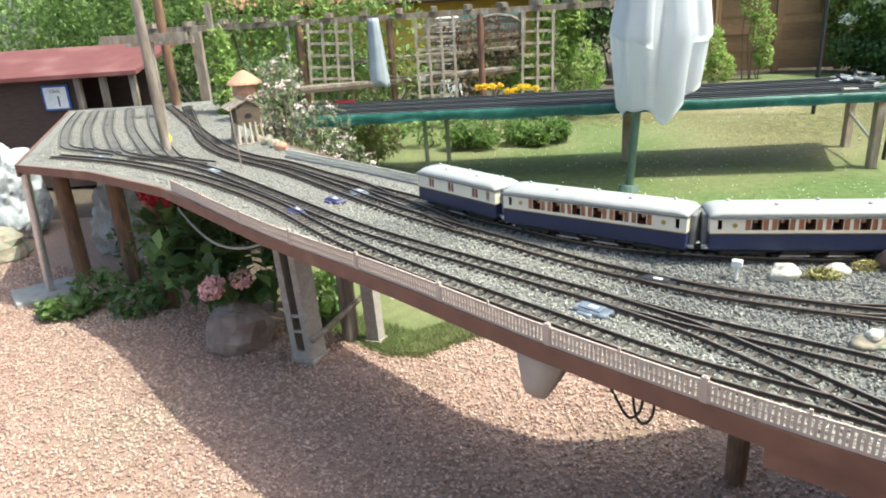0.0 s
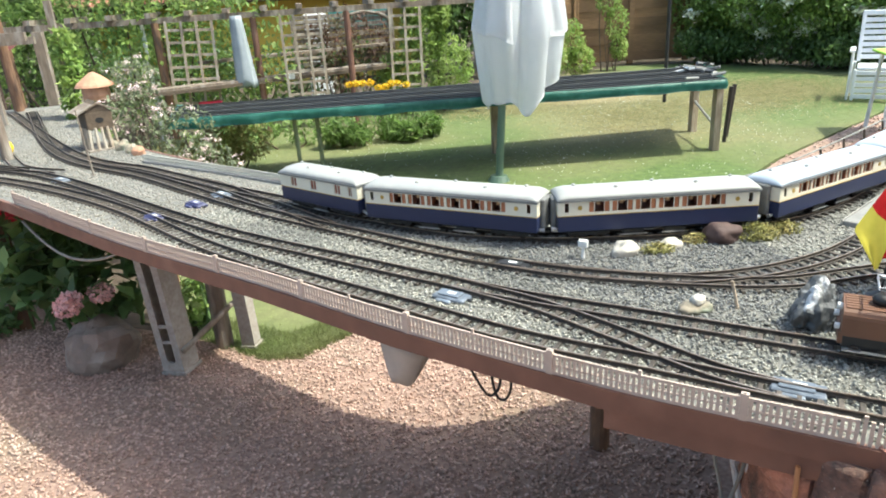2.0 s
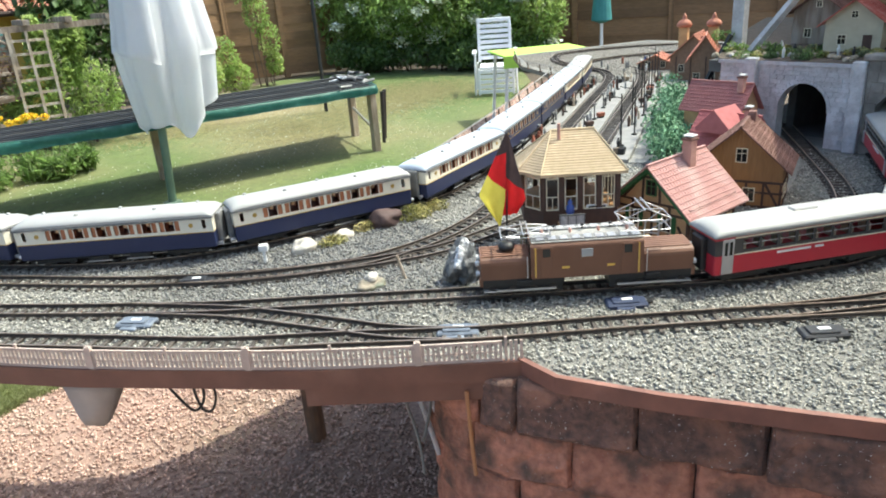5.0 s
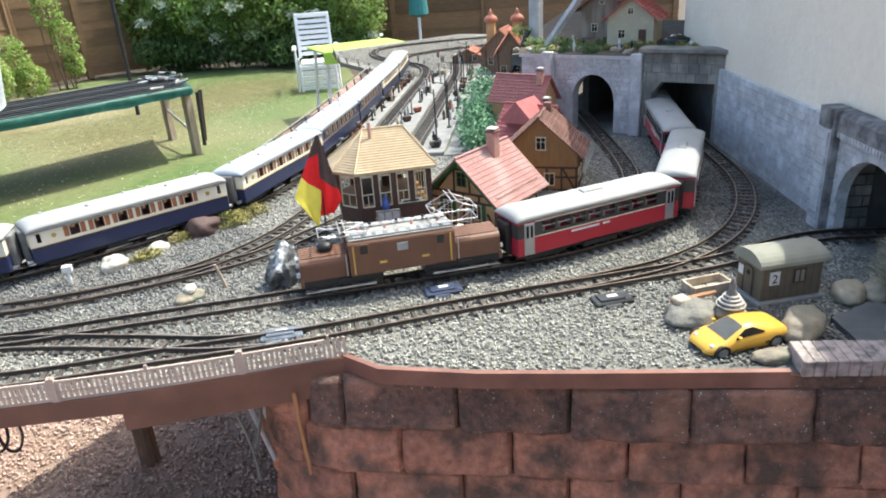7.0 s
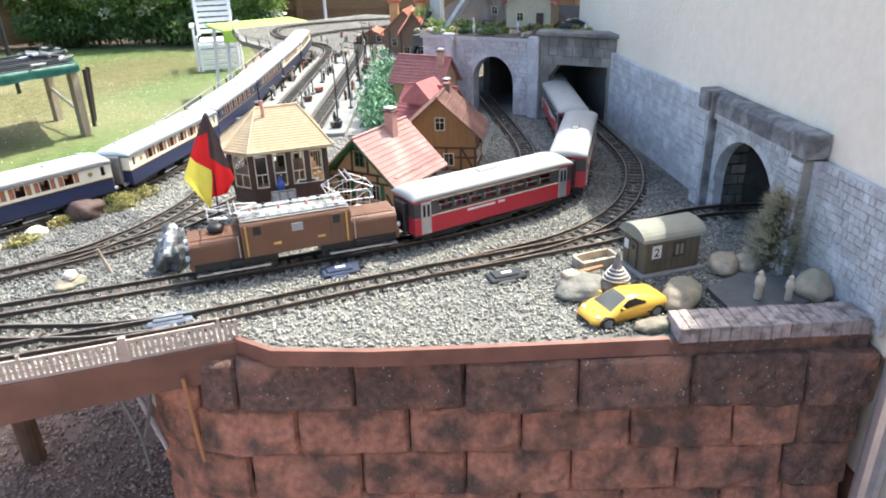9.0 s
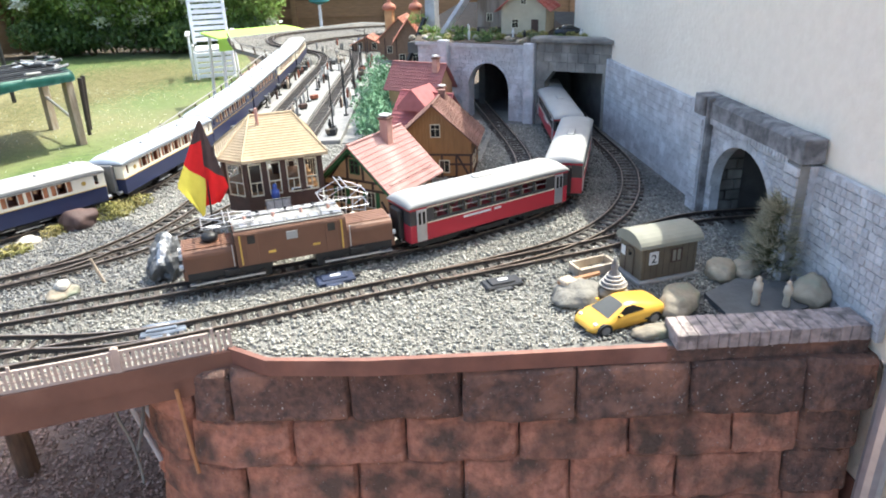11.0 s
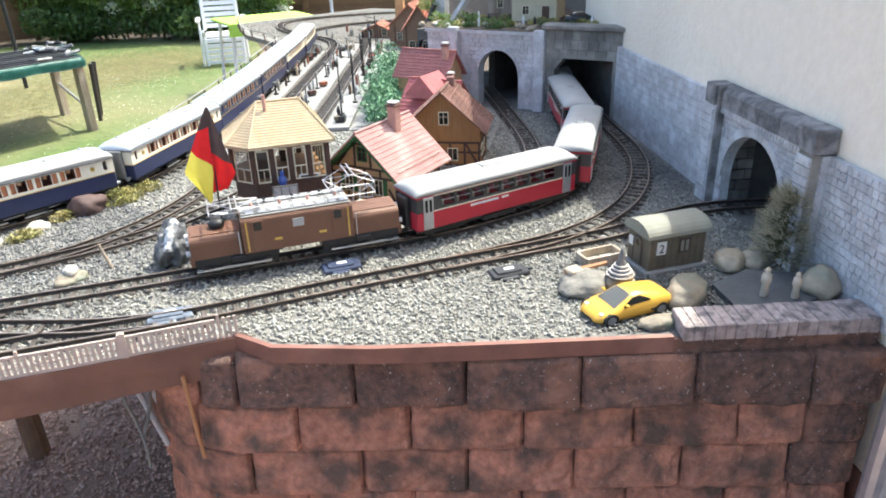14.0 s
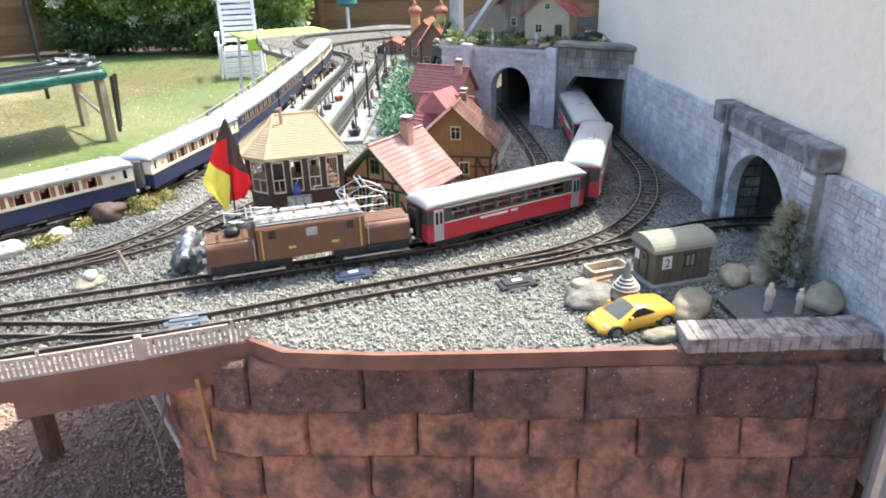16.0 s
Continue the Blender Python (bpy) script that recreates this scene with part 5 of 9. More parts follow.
    for x in (-0.06, 0.05) if kind != "van" else (0.0,):
        part("battery_box", box(x - 0.028, x + 0.028, -0.044, 0.044, 0.010, 0.024, bevel=0.002), "black", t)
        for s in (-1, 1):
            part("step_board", box(x - 0.035, x + 0.035, s * 0.045 - 0.002, s * 0.045 + 0.002, 0.008, 0.0105), "silver", t)
    for s in (-1, 1):
        bogie(t, s * (L / 2 - 0.085))
        part("gangway", box(s * (L / 2 + 0.006) - 0.007, s * (L / 2 + 0.006) + 0.007, -0.026, 0.026, 0.03, 0.112, bevel=0.003), "grey_bellow", t)
        part("end_door", box(s * (L / 2 + 0.0005) - 0.0012, s * (L / 2 + 0.0005) + 0.0012, 0.03, 0.046, 0.032, 0.108), "dark_glass", t)
        part("coupler", box(s * (L / 2 + 0.012) - 0.012, s * (L / 2 + 0.012) + 0.012, -0.006, 0.006, 0.018, 0.024), "black", t)
        for y in (-0.033, 0.033):
            part("buffer", tube((s * L / 2, y, 0.031), (s * (L / 2 + 0.014), y, 0.031), 0.0045, 0.006, 10), "silver", t)
    return t, L

def on_track(line, s_mid, span, z=RAILTOP):
    a, b = at_arc(line, s_mid - span / 2), at_arc(line, s_mid + span / 2)
    c, d = (a + b) / 2, b - a
    return pose(c[0], c[1], z, 0, 0, math.degrees(math.atan2(d[1], d[0])))

def arc_near(line, x, y):
    pts, u = line
    return float(u[np.argmin((pts[:, 0] - x) ** 2 + (pts[:, 1] - y) ** 2)])

masters = {}
s = arc_near(LINES["T5"], 0.139, 2.227)
for kind in ("van", "pullman", "pullman", "pale", "navy", "navy", "pale", "pullman"):
    if kind not in masters:
        t, L = blue_coach(kind)
        masters[kind] = (t, L)
        t.matrix_world = on_track(LINES["T5"], s + L / 2, L - 0.17)
    else:
        t, L = masters[kind]
        copy_thing(t, on_track(LINES["T5"], s + L / 2, L - 0.17))
    s += L + 0.028

def red_coach():
    """Red narrow-gauge coach with white roof, dark window band and silver doors."""
    L, w, zs, zt = 0.470, 0.100, 0.072, 0.112
    t = thing("passenger_coach", "bright red model coach with a white roof and silver doors", "model train coach", group="red train")
    part("lower_body", box(-L / 2, L / 2, -w / 2, w / 2, 0.028, zs, bevel=0.002), "train_red", t)
    gaps = [(-0.170 + 0.0425 * i, -0.170 + 0.0425 * i + 0.036, 0.079, 0.103) for i in range(8)]
    part("window_band", side_wall(L - 0.001, w - 0.001, zs, 0.106, gaps, bmesh.new()), "band_dark", t, "dark grey window band")
    for sgn in (-1, 1):
        part("waist_line", box(-L / 2 + 0.045, L / 2 - 0.045, sgn * (w / 2 + 0.0003) - 0.0006, sgn * (w / 2 + 0.0003) + 0.0006, zs - 0.002, zs + 0.0005), "cream_frame", t)
        part("eaves_line", box(-L / 2 + 0.045, L / 2 - 0.045, sgn * (w / 2 + 0.0003) - 0.0006, sgn * (w / 2 + 0.0003) + 0.0006, 0.1068, 0.1095), "cream_frame", t, "cream line under the roof")
    part("cornice", box(-L / 2, L / 2, -w / 2, w / 2, 0.106, zt), "train_red", t)
    for a, b, za, zb in gaps:
        for sgn in (-1, 1):
            y0, y1 = sorted((sgn * 0.012, sgn * 0.044))
            part("seat", box(a + 0.004, a + 0.012, y0, y1, zs, 0.094, bevel=0.002), "pebble", t)
            part("window_frame", box(a, b, sgn * (w / 2 - 0.0005) - 0.0008, sgn * (w / 2 - 0.0005) + 0.0008, 0.0915, 0.093), "silver", t)
    part("roof", arc_roof(L + 0.006, w, zt, 0.022), "white_roof", t, smooth=True)
    part("roof_vent", box(-0.03, 0.03, -0.012, 0.012, zt + 0.02, zt + 0.026, bevel=0.003), "white_roof", t)
    for sgn in (-1, 1):
        for x in (-L / 2 + 0.030, L / 2 - 0.030):
            d = part("door", box(x - 0.013, x + 0.013, sgn * (w / 2 + 0.0006) - 0.0014, sgn * (w / 2 + 0.0006) + 0.0014, 0.030, 0.107, bevel=0.0006), "silver", t, "silver folding door")
            for dx in (-0.0055, 0.0055):
                part("door_window", box(x + dx - 0.0032, x + dx + 0.0032, sgn * (w / 2 + 0.0022) - 0.0004, sgn * (w / 2 + 0.0022) + 0.0004, 0.072, 0.101), "dark_glass", d)
        for x0, x1 in ((-0.09, -0.01), (0.0, 0.02)):
            part("lettering_bar", box(x0, x1, sgn * (w / 2 + 0.0006) - 0.0006, sgn * (w / 2 + 0.0006) + 0.0006, 0.060, 0.065), "white", t)
    part("underframe", box(-L / 2 + 0.01, L / 2 - 0.01, -0.040, 0.040, 0.018, 0.029), "black", t)
    part("battery_box", box(-0.05, 0.05, -0.044, 0.044, 0.010, 0.024, bevel=0.002), "black", t)
    for sgn in (-1, 1):
        bogie(t, sgn * (L / 2 - 0.08))
        part("gangway", box(sgn * (L / 2 + 0.006) - 0.007, sgn * (L / 2 + 0.006) + 0.007, -0.022, 0.022, 0.032, 0.106, bevel=0.003), "black", t)
        part("coupler", box(sgn * (L / 2 + 0.014) - 0.014, sgn * (L / 2 + 0.014) + 0.014, -0.005, 0.005, 0.018, 0.024), "black", t)
        part("end_window", box(sgn * (L / 2 + 0.0006) - 0.001, sgn * (L / 2 + 0.0006) + 0.001, 0.027, 0.043, 0.078, 0.102), "dark_glass", t)
    return t, L

def hood_profile(w, z0, z1, r):
    pts = [(-w / 2, z0), (w / 2, z0)]
    for i in range(5):
        a = math.pi / 2 * i / 4
        pts.append((w / 2 - r + r * math.cos(a), z1 - r + r * math.sin(a)))
    for i in range(5):
        a = math.pi / 2 + math.pi / 2 * i / 4
        pts.append((-w / 2 + r + r * math.cos(a), z1 - r + r * math.sin(a)))
    return pts

rod = tube

def loco():
    """Articulated brown electric engine: a tall cab between two low hoods, with pantographs."""
    L, w = 0.455, 0.102
    t = thing("electric_locomotive", "brown articulated electric locomotive with silver roof gear", "model locomotive", group="red train")
    turn = pose(0, 0, 0, 90, 0, 90)
    body = prism(hood_profile(w, 0.043, 0.122, 0.012), -0.118, 0.118, m=turn)
    bmesh.ops.recalc_face_normals(body, faces=body.faces)
    part("cab_body", body, "loco_brown", t)
    for sgn in (-1, 1):
        hood = prism(hood_profile(w * 0.86, 0.043, 0.092, 0.016), -0.052, 0.052, m=pose(sgn * 0.172, 0, 0) @ turn)
        bmesh.ops.recalc_face_normals(hood, faces=hood.faces)
        hd_ = part("hood", hood, "loco_brown", t)
        for i in range(6):
            part("hood_plank", box(sgn * 0.172 - 0.047, sgn * 0.172 + 0.049, -0.029 + 0.0105 * i, -0.0205 + 0.0105 * i, 0.0915, 0.0935, bevel=0.0006), "loco_brown", hd_)
        part("buffer_beam", box(sgn * 0.224 - 0.004, sgn * 0.224 + 0.004, -0.045, 0.045, 0.028, 0.050, bevel=0.001), "loco_brown", t)
        part("headlamp", tube((sgn * 0.224, 0, 0.080), (sgn * 0.232, 0, 0.080), 0.006, 0.007, 12), "white", t)
        for y in (-0.028, 0.028):
            part("headlamp", tube((sgn * 0.226, y, 0.054), (sgn * 0.234, y, 0.054), 0.0055, 0.006, 12), "white", t)
            part("cab_window", box(sgn * 0.1185 - 0.001, sgn * 0.1185 + 0.001, y - 0.014, y + 0.014, 0.095, 0.114), "dark_glass", t)
        part("running_gear", box(sgn * 0.135 - 0.085, sgn * 0.135 + 0.085, -0.040, 0.040, 0.010, 0.043), "black", t)
        for k in range(4):
            x = sgn * 0.135 - 0.066 + 0.044 * k
            for y in (-1, 1):
                part("wheel", tube((x, y * 0.021, 0.0165), (x, y * 0.0265, 0.0165), 0.0165, 0.0165, 16), "rail_dark", t)
                part("crank_disc", tube((x, y * 0.0415, 0.0185), (x, y * 0.0450, 0.0185), 0.0085, 0.0085, 12), "rail_dark", t)
        for y in (-1, 1):
            part("coupling_rod", box(sgn * 0.135 - 0.07, sgn * 0.135 + 0.07, y * 0.0468 - 0.0015, y * 0.0468 + 0.0015, 0.0165, 0.0205), "silver", t)
            part("side_frame", box(sgn * 0.135 - 0.088, sgn * 0.135 + 0.088, y * 0.042 - 0.002, y * 0.042 + 0.002, 0.028, 0.043), "black", t)
            part("sand_box", box(sgn * 0.135 - 0.02, sgn * 0.135 + 0.012, y * 0.046 - 0.004, y * 0.046 + 0.004, 0.028, 0.040, bevel=0.001), "black", t)
            part("step", box(sgn * 0.205 - 0.014, sgn * 0.205 + 0.014, y * 0.046 - 0.006, y * 0.046 + 0.006, 0.018, 0.0205), "silver", t)
            part("yellow_line", box(sgn * 0.108 - 0.0016, sgn * 0.108 + 0.0016, y * (w / 2 + 0.0003) - 0.0006, y * (w / 2 + 0.0003) + 0.0006, 0.046, 0.112), "yellow_line", t)
            part("handrail", tube((sgn * 0.125, y * 0.050, 0.046), (sgn * 0.125, y * 0.050, 0.095), 0.0012, 0.0012, 6), "silver", t)
            part("cab_door", box(sgn * 0.085 - 0.013, sgn * 0.085 + 0.013, y * (w / 2) - 0.001, y * (w / 2) + 0.001, 0.046, 0.113, bevel=0.0005), "loco_brown", t)
            part("door_window", box(sgn * 0.085 - 0.008, sgn * 0.085 + 0.008, y * (w / 2 + 0.0012) - 0.0005, y * (w / 2 + 0.0012) + 0.0005, 0.092, 0.110), "dark_glass", t)
    for y in (-1, 1):
        part("side_window", box(-0.012, 0.012, y * (w / 2) - 0.0014, y * (w / 2) + 0.0014, 0.088, 0.106, bevel=0.0005), "white_roof", t)
        for x in (-0.05, 0.045):
            part("number_bar", box(x - 0.008, x + 0.008, y * (w / 2) - 0.0012, y * (w / 2) + 0.0012, 0.064, 0.069), "yellow_line", t)
        part("catwalk", box(-0.115, 0.115, y * 0.030 - 0.012, y * 0.030 + 0.012, 0.1250, 0.1265), "grey_bellow", t)
        for i in range(9):
            part("catwalk_slat", box(-0.112 + 0.025 * i, -0.096 + 0.025 * i, y * 0.030 - 0.011, y * 0.030 + 0.011, 0.1265, 0.1275), "silver", t)
    part("roof_plate", box(-0.116, 0.116, -0.046, 0.046, 0.1215, 0.124, bevel=0.001), "concrete", t)
    for i in range(7):
        x = -0.09 + 0.03 * i
        part("insulator", lathe([(0.003, 0), (0.0042, 0.002), (0.003, 0.004), (0.004, 0.006), (0.002, 0.010)], 8, m=pose(x, 0.012 * (-1) ** i, 0.130)), "black" if i % 2 else "chimney", t)
    part("roof_cable", tube((-0.10, 0.0, 0.137), (0.10, 0.0, 0.137), 0.001, 0.001, 6), "silver", t)
    def pantograph(x0, h):
        pg = new("pantograph")
        pg.parent = t
        def tube(p_, q_, r0, r1, seg, holder):
            part("rod", rod(p_, q_, r0, r1, seg), "silver", holder)
        half, ym = 0.052, 0.030
        for y in (-ym, ym):
            tube((x0 - half, y, 0.130), (x0 + half, y, 0.130), 0.0012, 0.0012, 6, pg)
            for sg in (-1, 1):
                tube((x0 + sg * 0.014, y * 0.8, 0.130), (x0 + sg * half, y, 0.130 + h * 0.5), 0.0012, 0.0012, 6, pg)
                tube((x0 + sg * half, y, 0.130 + h * 0.5), (x0, y, 0.130 + h), 0.0010, 0.0010, 6, pg)
        for sg in (-1, 1):
            tube((x0 + sg * half, -ym, 0.130 + h * 0.5), (x0 + sg * half, ym, 0.130 + h * 0.5), 0.0012, 0.0012, 6, pg)
            tube((x0 + sg * half, -ym, 0.130), (x0 + sg * half, ym, 0.130), 0.0012, 0.0012, 6, pg)
            tube((x0 + sg * half, -ym, 0.130 + h * 0.5), (x0 + sg * 0.0, ym, 0.130 + h), 0.0008, 0.0008, 6, pg)
        for dx in (-0.006, 0.006):
            tube((x0 + dx, -0.044, 0.130 + h + 0.001), (x0 + dx, 0.044, 0.130 + h + 0.001), 0.0016, 0.0016, 6, pg)
    part("horn", lathe([(0.002, 0.0), (0.016, 0.002), (0.018, 0.010), (0.012, 0.017), (0.003, 0.019)], 14, m=pose(0.165, 0, 0.0935)), "black", t, "dark oval roof fitting", smooth=True)
    pantograph(-0.125, 0.048)
    pantograph(0.125, 0.010)
    return t, L

lo, L = loco()
s = arc_near(LINES["T2"], 1.150, 0.925)
lo.matrix_world = on_track(LINES["T2"], s + L / 2, 0.27) @ pose(0, 0, 0, 0, 0, 180)
s += L + 0.022
t, L = red_coach()
for i in range(4):
    m = on_track(LINES["T2"], s + L / 2, L - 0.16)
    if i == 0:
        t.matrix_world = m
    else:
        copy_thing(t, m)
    s += L + 0.026

# ---- model buildings ----
def gable_roof(t, x0, x1, y0, y1, ze, zr, over, mat_, rows, tile=True, th=0.004):
    """A ridge roof along x with courses of tiles that overlap."""
    ym = (y0 + y1) / 2
    for s in (-1, 1):
        ye = ym + s * ((y1 - y0) / 2 + over)
        slope = (zr - ze) / ((y1 - y0) / 2)
        zl = zr - slope * abs(ye - ym)
        r = part("roof_slope", bmesh.new(), mat_, t)
        bm = bmesh.new()
        vs = [bm.verts.new(p) for p in ((x0 - over, ym, zr), (x1 + over, ym, zr), (x1 + over, ye, zl), (x0 - over, ye, zl))]
        lo = [bm.verts.new((v.co.x, v.co.y, v.co.z - th)) for v in vs]
        bm.faces.new(vs); bm.faces.new(lo[::-1])
        for i in range(4):
            bm.faces.new((vs[i], lo[i], lo[(i + 1) % 4], vs[(i + 1) % 4]))
        for j in range(1, rows):
            k = j / rows
            y, z = ym + (ye - ym) * k, zr + (zl - zr) * k
            d = 0.0006
            part("tile_course", box(x0 - over, x1 + over, min(y, y + s * 0.0025), max(y, y + s * 0.0025), z - 0.0015, z + d), mat_, r)
        n = int((x1 - x0 + 2 * over) / 0.011)
        ribs = bmesh.new()
        for i in range(n + 1):
            x = x0 - over + (x1 - x0 + 2 * over) * i / n
            tube((x, ym, zr + 0.0006), (x, ye, zl + 0.0006), 0.0007, 0.0007, 4, ribs, caps=False)
        tagged(part("tile_rib_relief", ribs, mat_, r), kind="stuff")
        bmesh.ops.recalc_face_normals(bm, faces=bm.faces)
        old = r.data
        r.data = mesh_of(bm, mat_, "roof_slope")
        bpy.data.meshes.remove(old)
    part("ridge", box(x0 - over, x1 + over, ym - 0.004, ym + 0.004, zr - 0.001, zr + 0.004, bevel=0.001), mat_, t)

def gable_body(x0, x1, y0, y1, z0, ze, zr):
    bm = bmesh.new()
    ym = (y0 + y1) / 2
    pts = [(y0, z0), (y1, z0), (y1, ze), (ym, zr), (y0, ze)]
    a = [bm.verts.new((x0, *p)) for p in pts]
    b = [bm.verts.new((x1, *p)) for p in pts]
    bm.faces.new(a[::-1]); bm.faces.new(b)
    for i in range(5):
        bm.faces.new((a[i], a[(i + 1) % 5], b[(i + 1) % 5], b[i]))
    bmesh.ops.recalc_face_normals(bm, faces=bm.faces)
    return bm

def window_on(t, axis, pos, c, z, w, h, out, sash="cream_frame", shutters=False, mullion=True):
    """A window on a wall whose outer face lies at pos along axis; out is its outward sign."""
    wob = new("window"); wob.parent = t
    def slab(a0, a1, z0, z1, d0, d1):
        lo_, hi_ = sorted((pos + out * d0, pos + out * d1))
        return box(lo_, hi_, a0, a1, z0, z1) if axis == "x" else box(a0, a1, lo_, hi_, z0, z1)
    part("pane", slab(c - w / 2, c + w / 2, z, z + h, 0.0002, 0.0012), "dark_glass", wob)
    f = 0.0024
    for a0, a1, z0, z1 in ((c - w / 2 - f, c - w / 2, z - f, z + h + f), (c + w / 2, c + w / 2 + f, z - f, z + h + f), (c - w / 2, c + w / 2, z - f, z), (c - w / 2, c + w / 2, z + h, z + h + f)):
        part("window_frame", slab(a0, a1, z0, z1, 0.0, 0.0034), sash, wob)
    if mullion:
        part("glazing_bar", slab(c - 0.0007, c + 0.0007, z, z + h, 0.0, 0.0026), sash, wob)
        part("glazing_bar", slab(c - w / 2, c + w / 2, z + h * 0.62, z + h * 0.62 + 0.0014, 0.0, 0.0024), sash, wob)
    if shutters:
        for s in (-1, 1):
            part("shutter", slab(c + s * (w * 0.5 + f + w * 0.26) - w * 0.24, c + s * (w * 0.5 + f + w * 0.26) + w * 0.24, z - f, z + h + f, 0.0, 0.003), "shutter", wob)

def beam(t, axis, pos, out, a0, z0, a1, z1, wid=0.006, mat_="timber_dark"):
    """A timber of a framed wall, from (a0, z0) to (a1, z1) on that wall."""
    d = Vector((a1 - a0, z1 - z0))
    n_ = Vector((-d.y, d.x)).normalized() * wid / 2
    pts = [(a0 + n_.x, z0 + n_.y), (a0 - n_.x, z0 - n_.y), (a1 - n_.x, z1 - n_.y), (a1 + n_.x, z1 + n_.y)]
    bm = bmesh.new()
    vs = []
    for k in (0.0, 0.0026):
        vs.append([bm.verts.new((pos + out * k, a, z) if axis == "x" else (a, pos + out * k, z)) for a, z in pts])
    bm.faces.new(vs[0]); bm.faces.new(vs[1][::-1])
    for i in range(4):
        bm.faces.new((vs[0][i], vs[1][i], vs[1][(i + 1) % 4], vs[0][(i + 1) % 4]))
    bmesh.ops.recalc_face_normals(bm, faces=bm.faces)
    part("timber", bm, mat_, t)

def chimney(t, x, y, z0, z1, r=0.013):
    c = part("chimney", box(x - r, x + r, y - r, y + r, z0, z1, bevel=0.001), "chimney", t)
    part("chimney_cap", box(x - r - 0.003, x + r + 0.003, y - r - 0.003, y + r + 0.003, z1, z1 + 0.005), "roof_rust", c)
    part("chimney_hood", box(x - r, x + r, y - r, y + r, z1 + 0.010, z1 + 0.013), "white", c)

# half-timbered house
x0, x1, y0, y1 = 1.665, 1.872, 0.735, 0.955
ze, zr = H + 0.098, H + 0.198
house = thing("half_timbered_house", "half-timbered model house with faded red roof and green shutters", "model house", group="model houses")
part("wall_body", gable_body(x0, x1, y0, y1, H, ze, zr - 0.006), "infill", house)
ym = (y0 + y1) / 2
for z in (H + 0.004, H + 0.076, ze):
    beam(house, "x", x0, -1, y0, z, y1, z)
beam(house, "x", x0, -1, ym - 0.036, H + 0.163, ym + 0.036, H + 0.163)
for y in (y0 + 0.003, y0 + 0.055, ym - 0.004, y1 - 0.055, y1 - 0.003):
    beam(house, "x", x0, -1, y, H, y, ze)
for s in (-1, 1):
    beam(house, "x", x0, -1, ym + s * 0.026, ze, ym + s * 0.024, H + 0.163)
    beam(house, "x", x0, -1, ym + s * 0.085, ze, ym + s * 0.052, H + 0.136)
    beam(house, "x", x0, -1, ym + s * 0.107, H + 0.004, ym + s * 0.080, H + 0.050)
    beam(house, "x", x0, -1, ym + s * 0.104, ze - 0.006, ym, zr - 0.013, 0.007, "shutter")
    beam(house, "x", x0 - 0.022, -1, ym + s * 0.128, ze - 0.026, ym, zr - 0.010, 0.007, "shutter")
for y in (ym - 0.048, ym + 0.05):
    window_on(house, "x", x0, y, H + 0.030, 0.024, 0.040, -1, shutters=True)
window_on(house, "x", x0, ym, H + 0.118, 0.026, 0.036, -1, "shutter")
for z in (H + 0.004, H + 0.052, ze - 0.004):
    beam(house, "y", y0, -1, x0, z, x1, z)
for i in range(6):
    x = x0 + 0.003 + (x1 - x0 - 0.006) * i / 5
    beam(house, "y", y0, -1, x, H, x, ze)
for x in (x0 + 0.07, x0 + 0.16):
    window_on(house, "y", y0, x, H + 0.056, 0.024, 0.032, -1, shutters=True)
beam(house, "y", y0, -1, x0 + 0.004, H + 0.004, x0 + 0.044, H + 0.052)
part("door", box(x0 + 0.105, x0 + 0.130, y0 - 0.003, y0, H, H + 0.05), "shutter", house)
gable_roof(house, x0, x1, y0, y1, ze, zr, 0.026, "roof_pink", 12)
chimney(house, x0 + 0.128, ym - 0.020, zr - 0.04, zr + 0.040)

# brown planked house behind it
x0, x1, y0, y1 = 2.03, 2.205, 0.700, 0.930
ze, zr = H + 0.128, H + 0.232
house2 = thing("timber_house", "honey-brown planked model house with a rusty roof", "model house", group="model houses")
part("wall_body", gable_body(x0, x1, y0, y1, H, ze, zr - 0.006), "plank_wall", house2)
ym = (y0 + y1) / 2
for i in range(24):
    y = y0 + 0.005 + (y1 - y0 - 0.01) * i / 23
    zt_ = ze + (zr - 0.01 - ze) * (1 - abs(y - ym) / ((y1 - y0) / 2))
    part("batten", box(x0 - 0.002, x0, y - 0.0012, y + 0.0012, H + 0.078, zt_), "plank_wall", house2)
for z in (H + 0.004, H + 0.045, H + 0.075):
    beam(house2, "x", x0, -1, y0, z, y1, z)
    beam(house2, "y", y0, -1, x0, z, x1, z)
for i in range(6):
    y = y0 + 0.003 + (y1 - y0 - 0.006) * i / 5
    beam(house2, "x", x0, -1, y, H, y, H + 0.075)
beam(house2, "x", x0, -1, y0 + 0.006, H + 0.005, y0 + 0.044, H + 0.072)
for y in (ym - 0.03, ym + 0.06):
    window_on(house2, "x", x0, y, H + 0.020, 0.028, 0.036, -1)
window_on(house2, "x", x0 - 0.002, ym - 0.005, H + 0.132, 0.026, 0.036, -1)
for x in (x0 + 0.035, x0 + 0.08):
    window_on(house2, "y", y0, x, H + 0.030, 0.026, 0.034, -1)
    beam(house2, "y", y0, -1, x + 0.022, H, x + 0.03, H + 0.075)
gable_roof(house2, x0, x1, y0, y1, ze, zr, 0.022, "roof_rust", 12)
turn = Matrix.Translation((x0, ym, 0)) @ Matrix.Rotation(radians(21), 4, "Z") @ Matrix.Translation((-x0, -ym, 0))
house2.matrix_world = turn
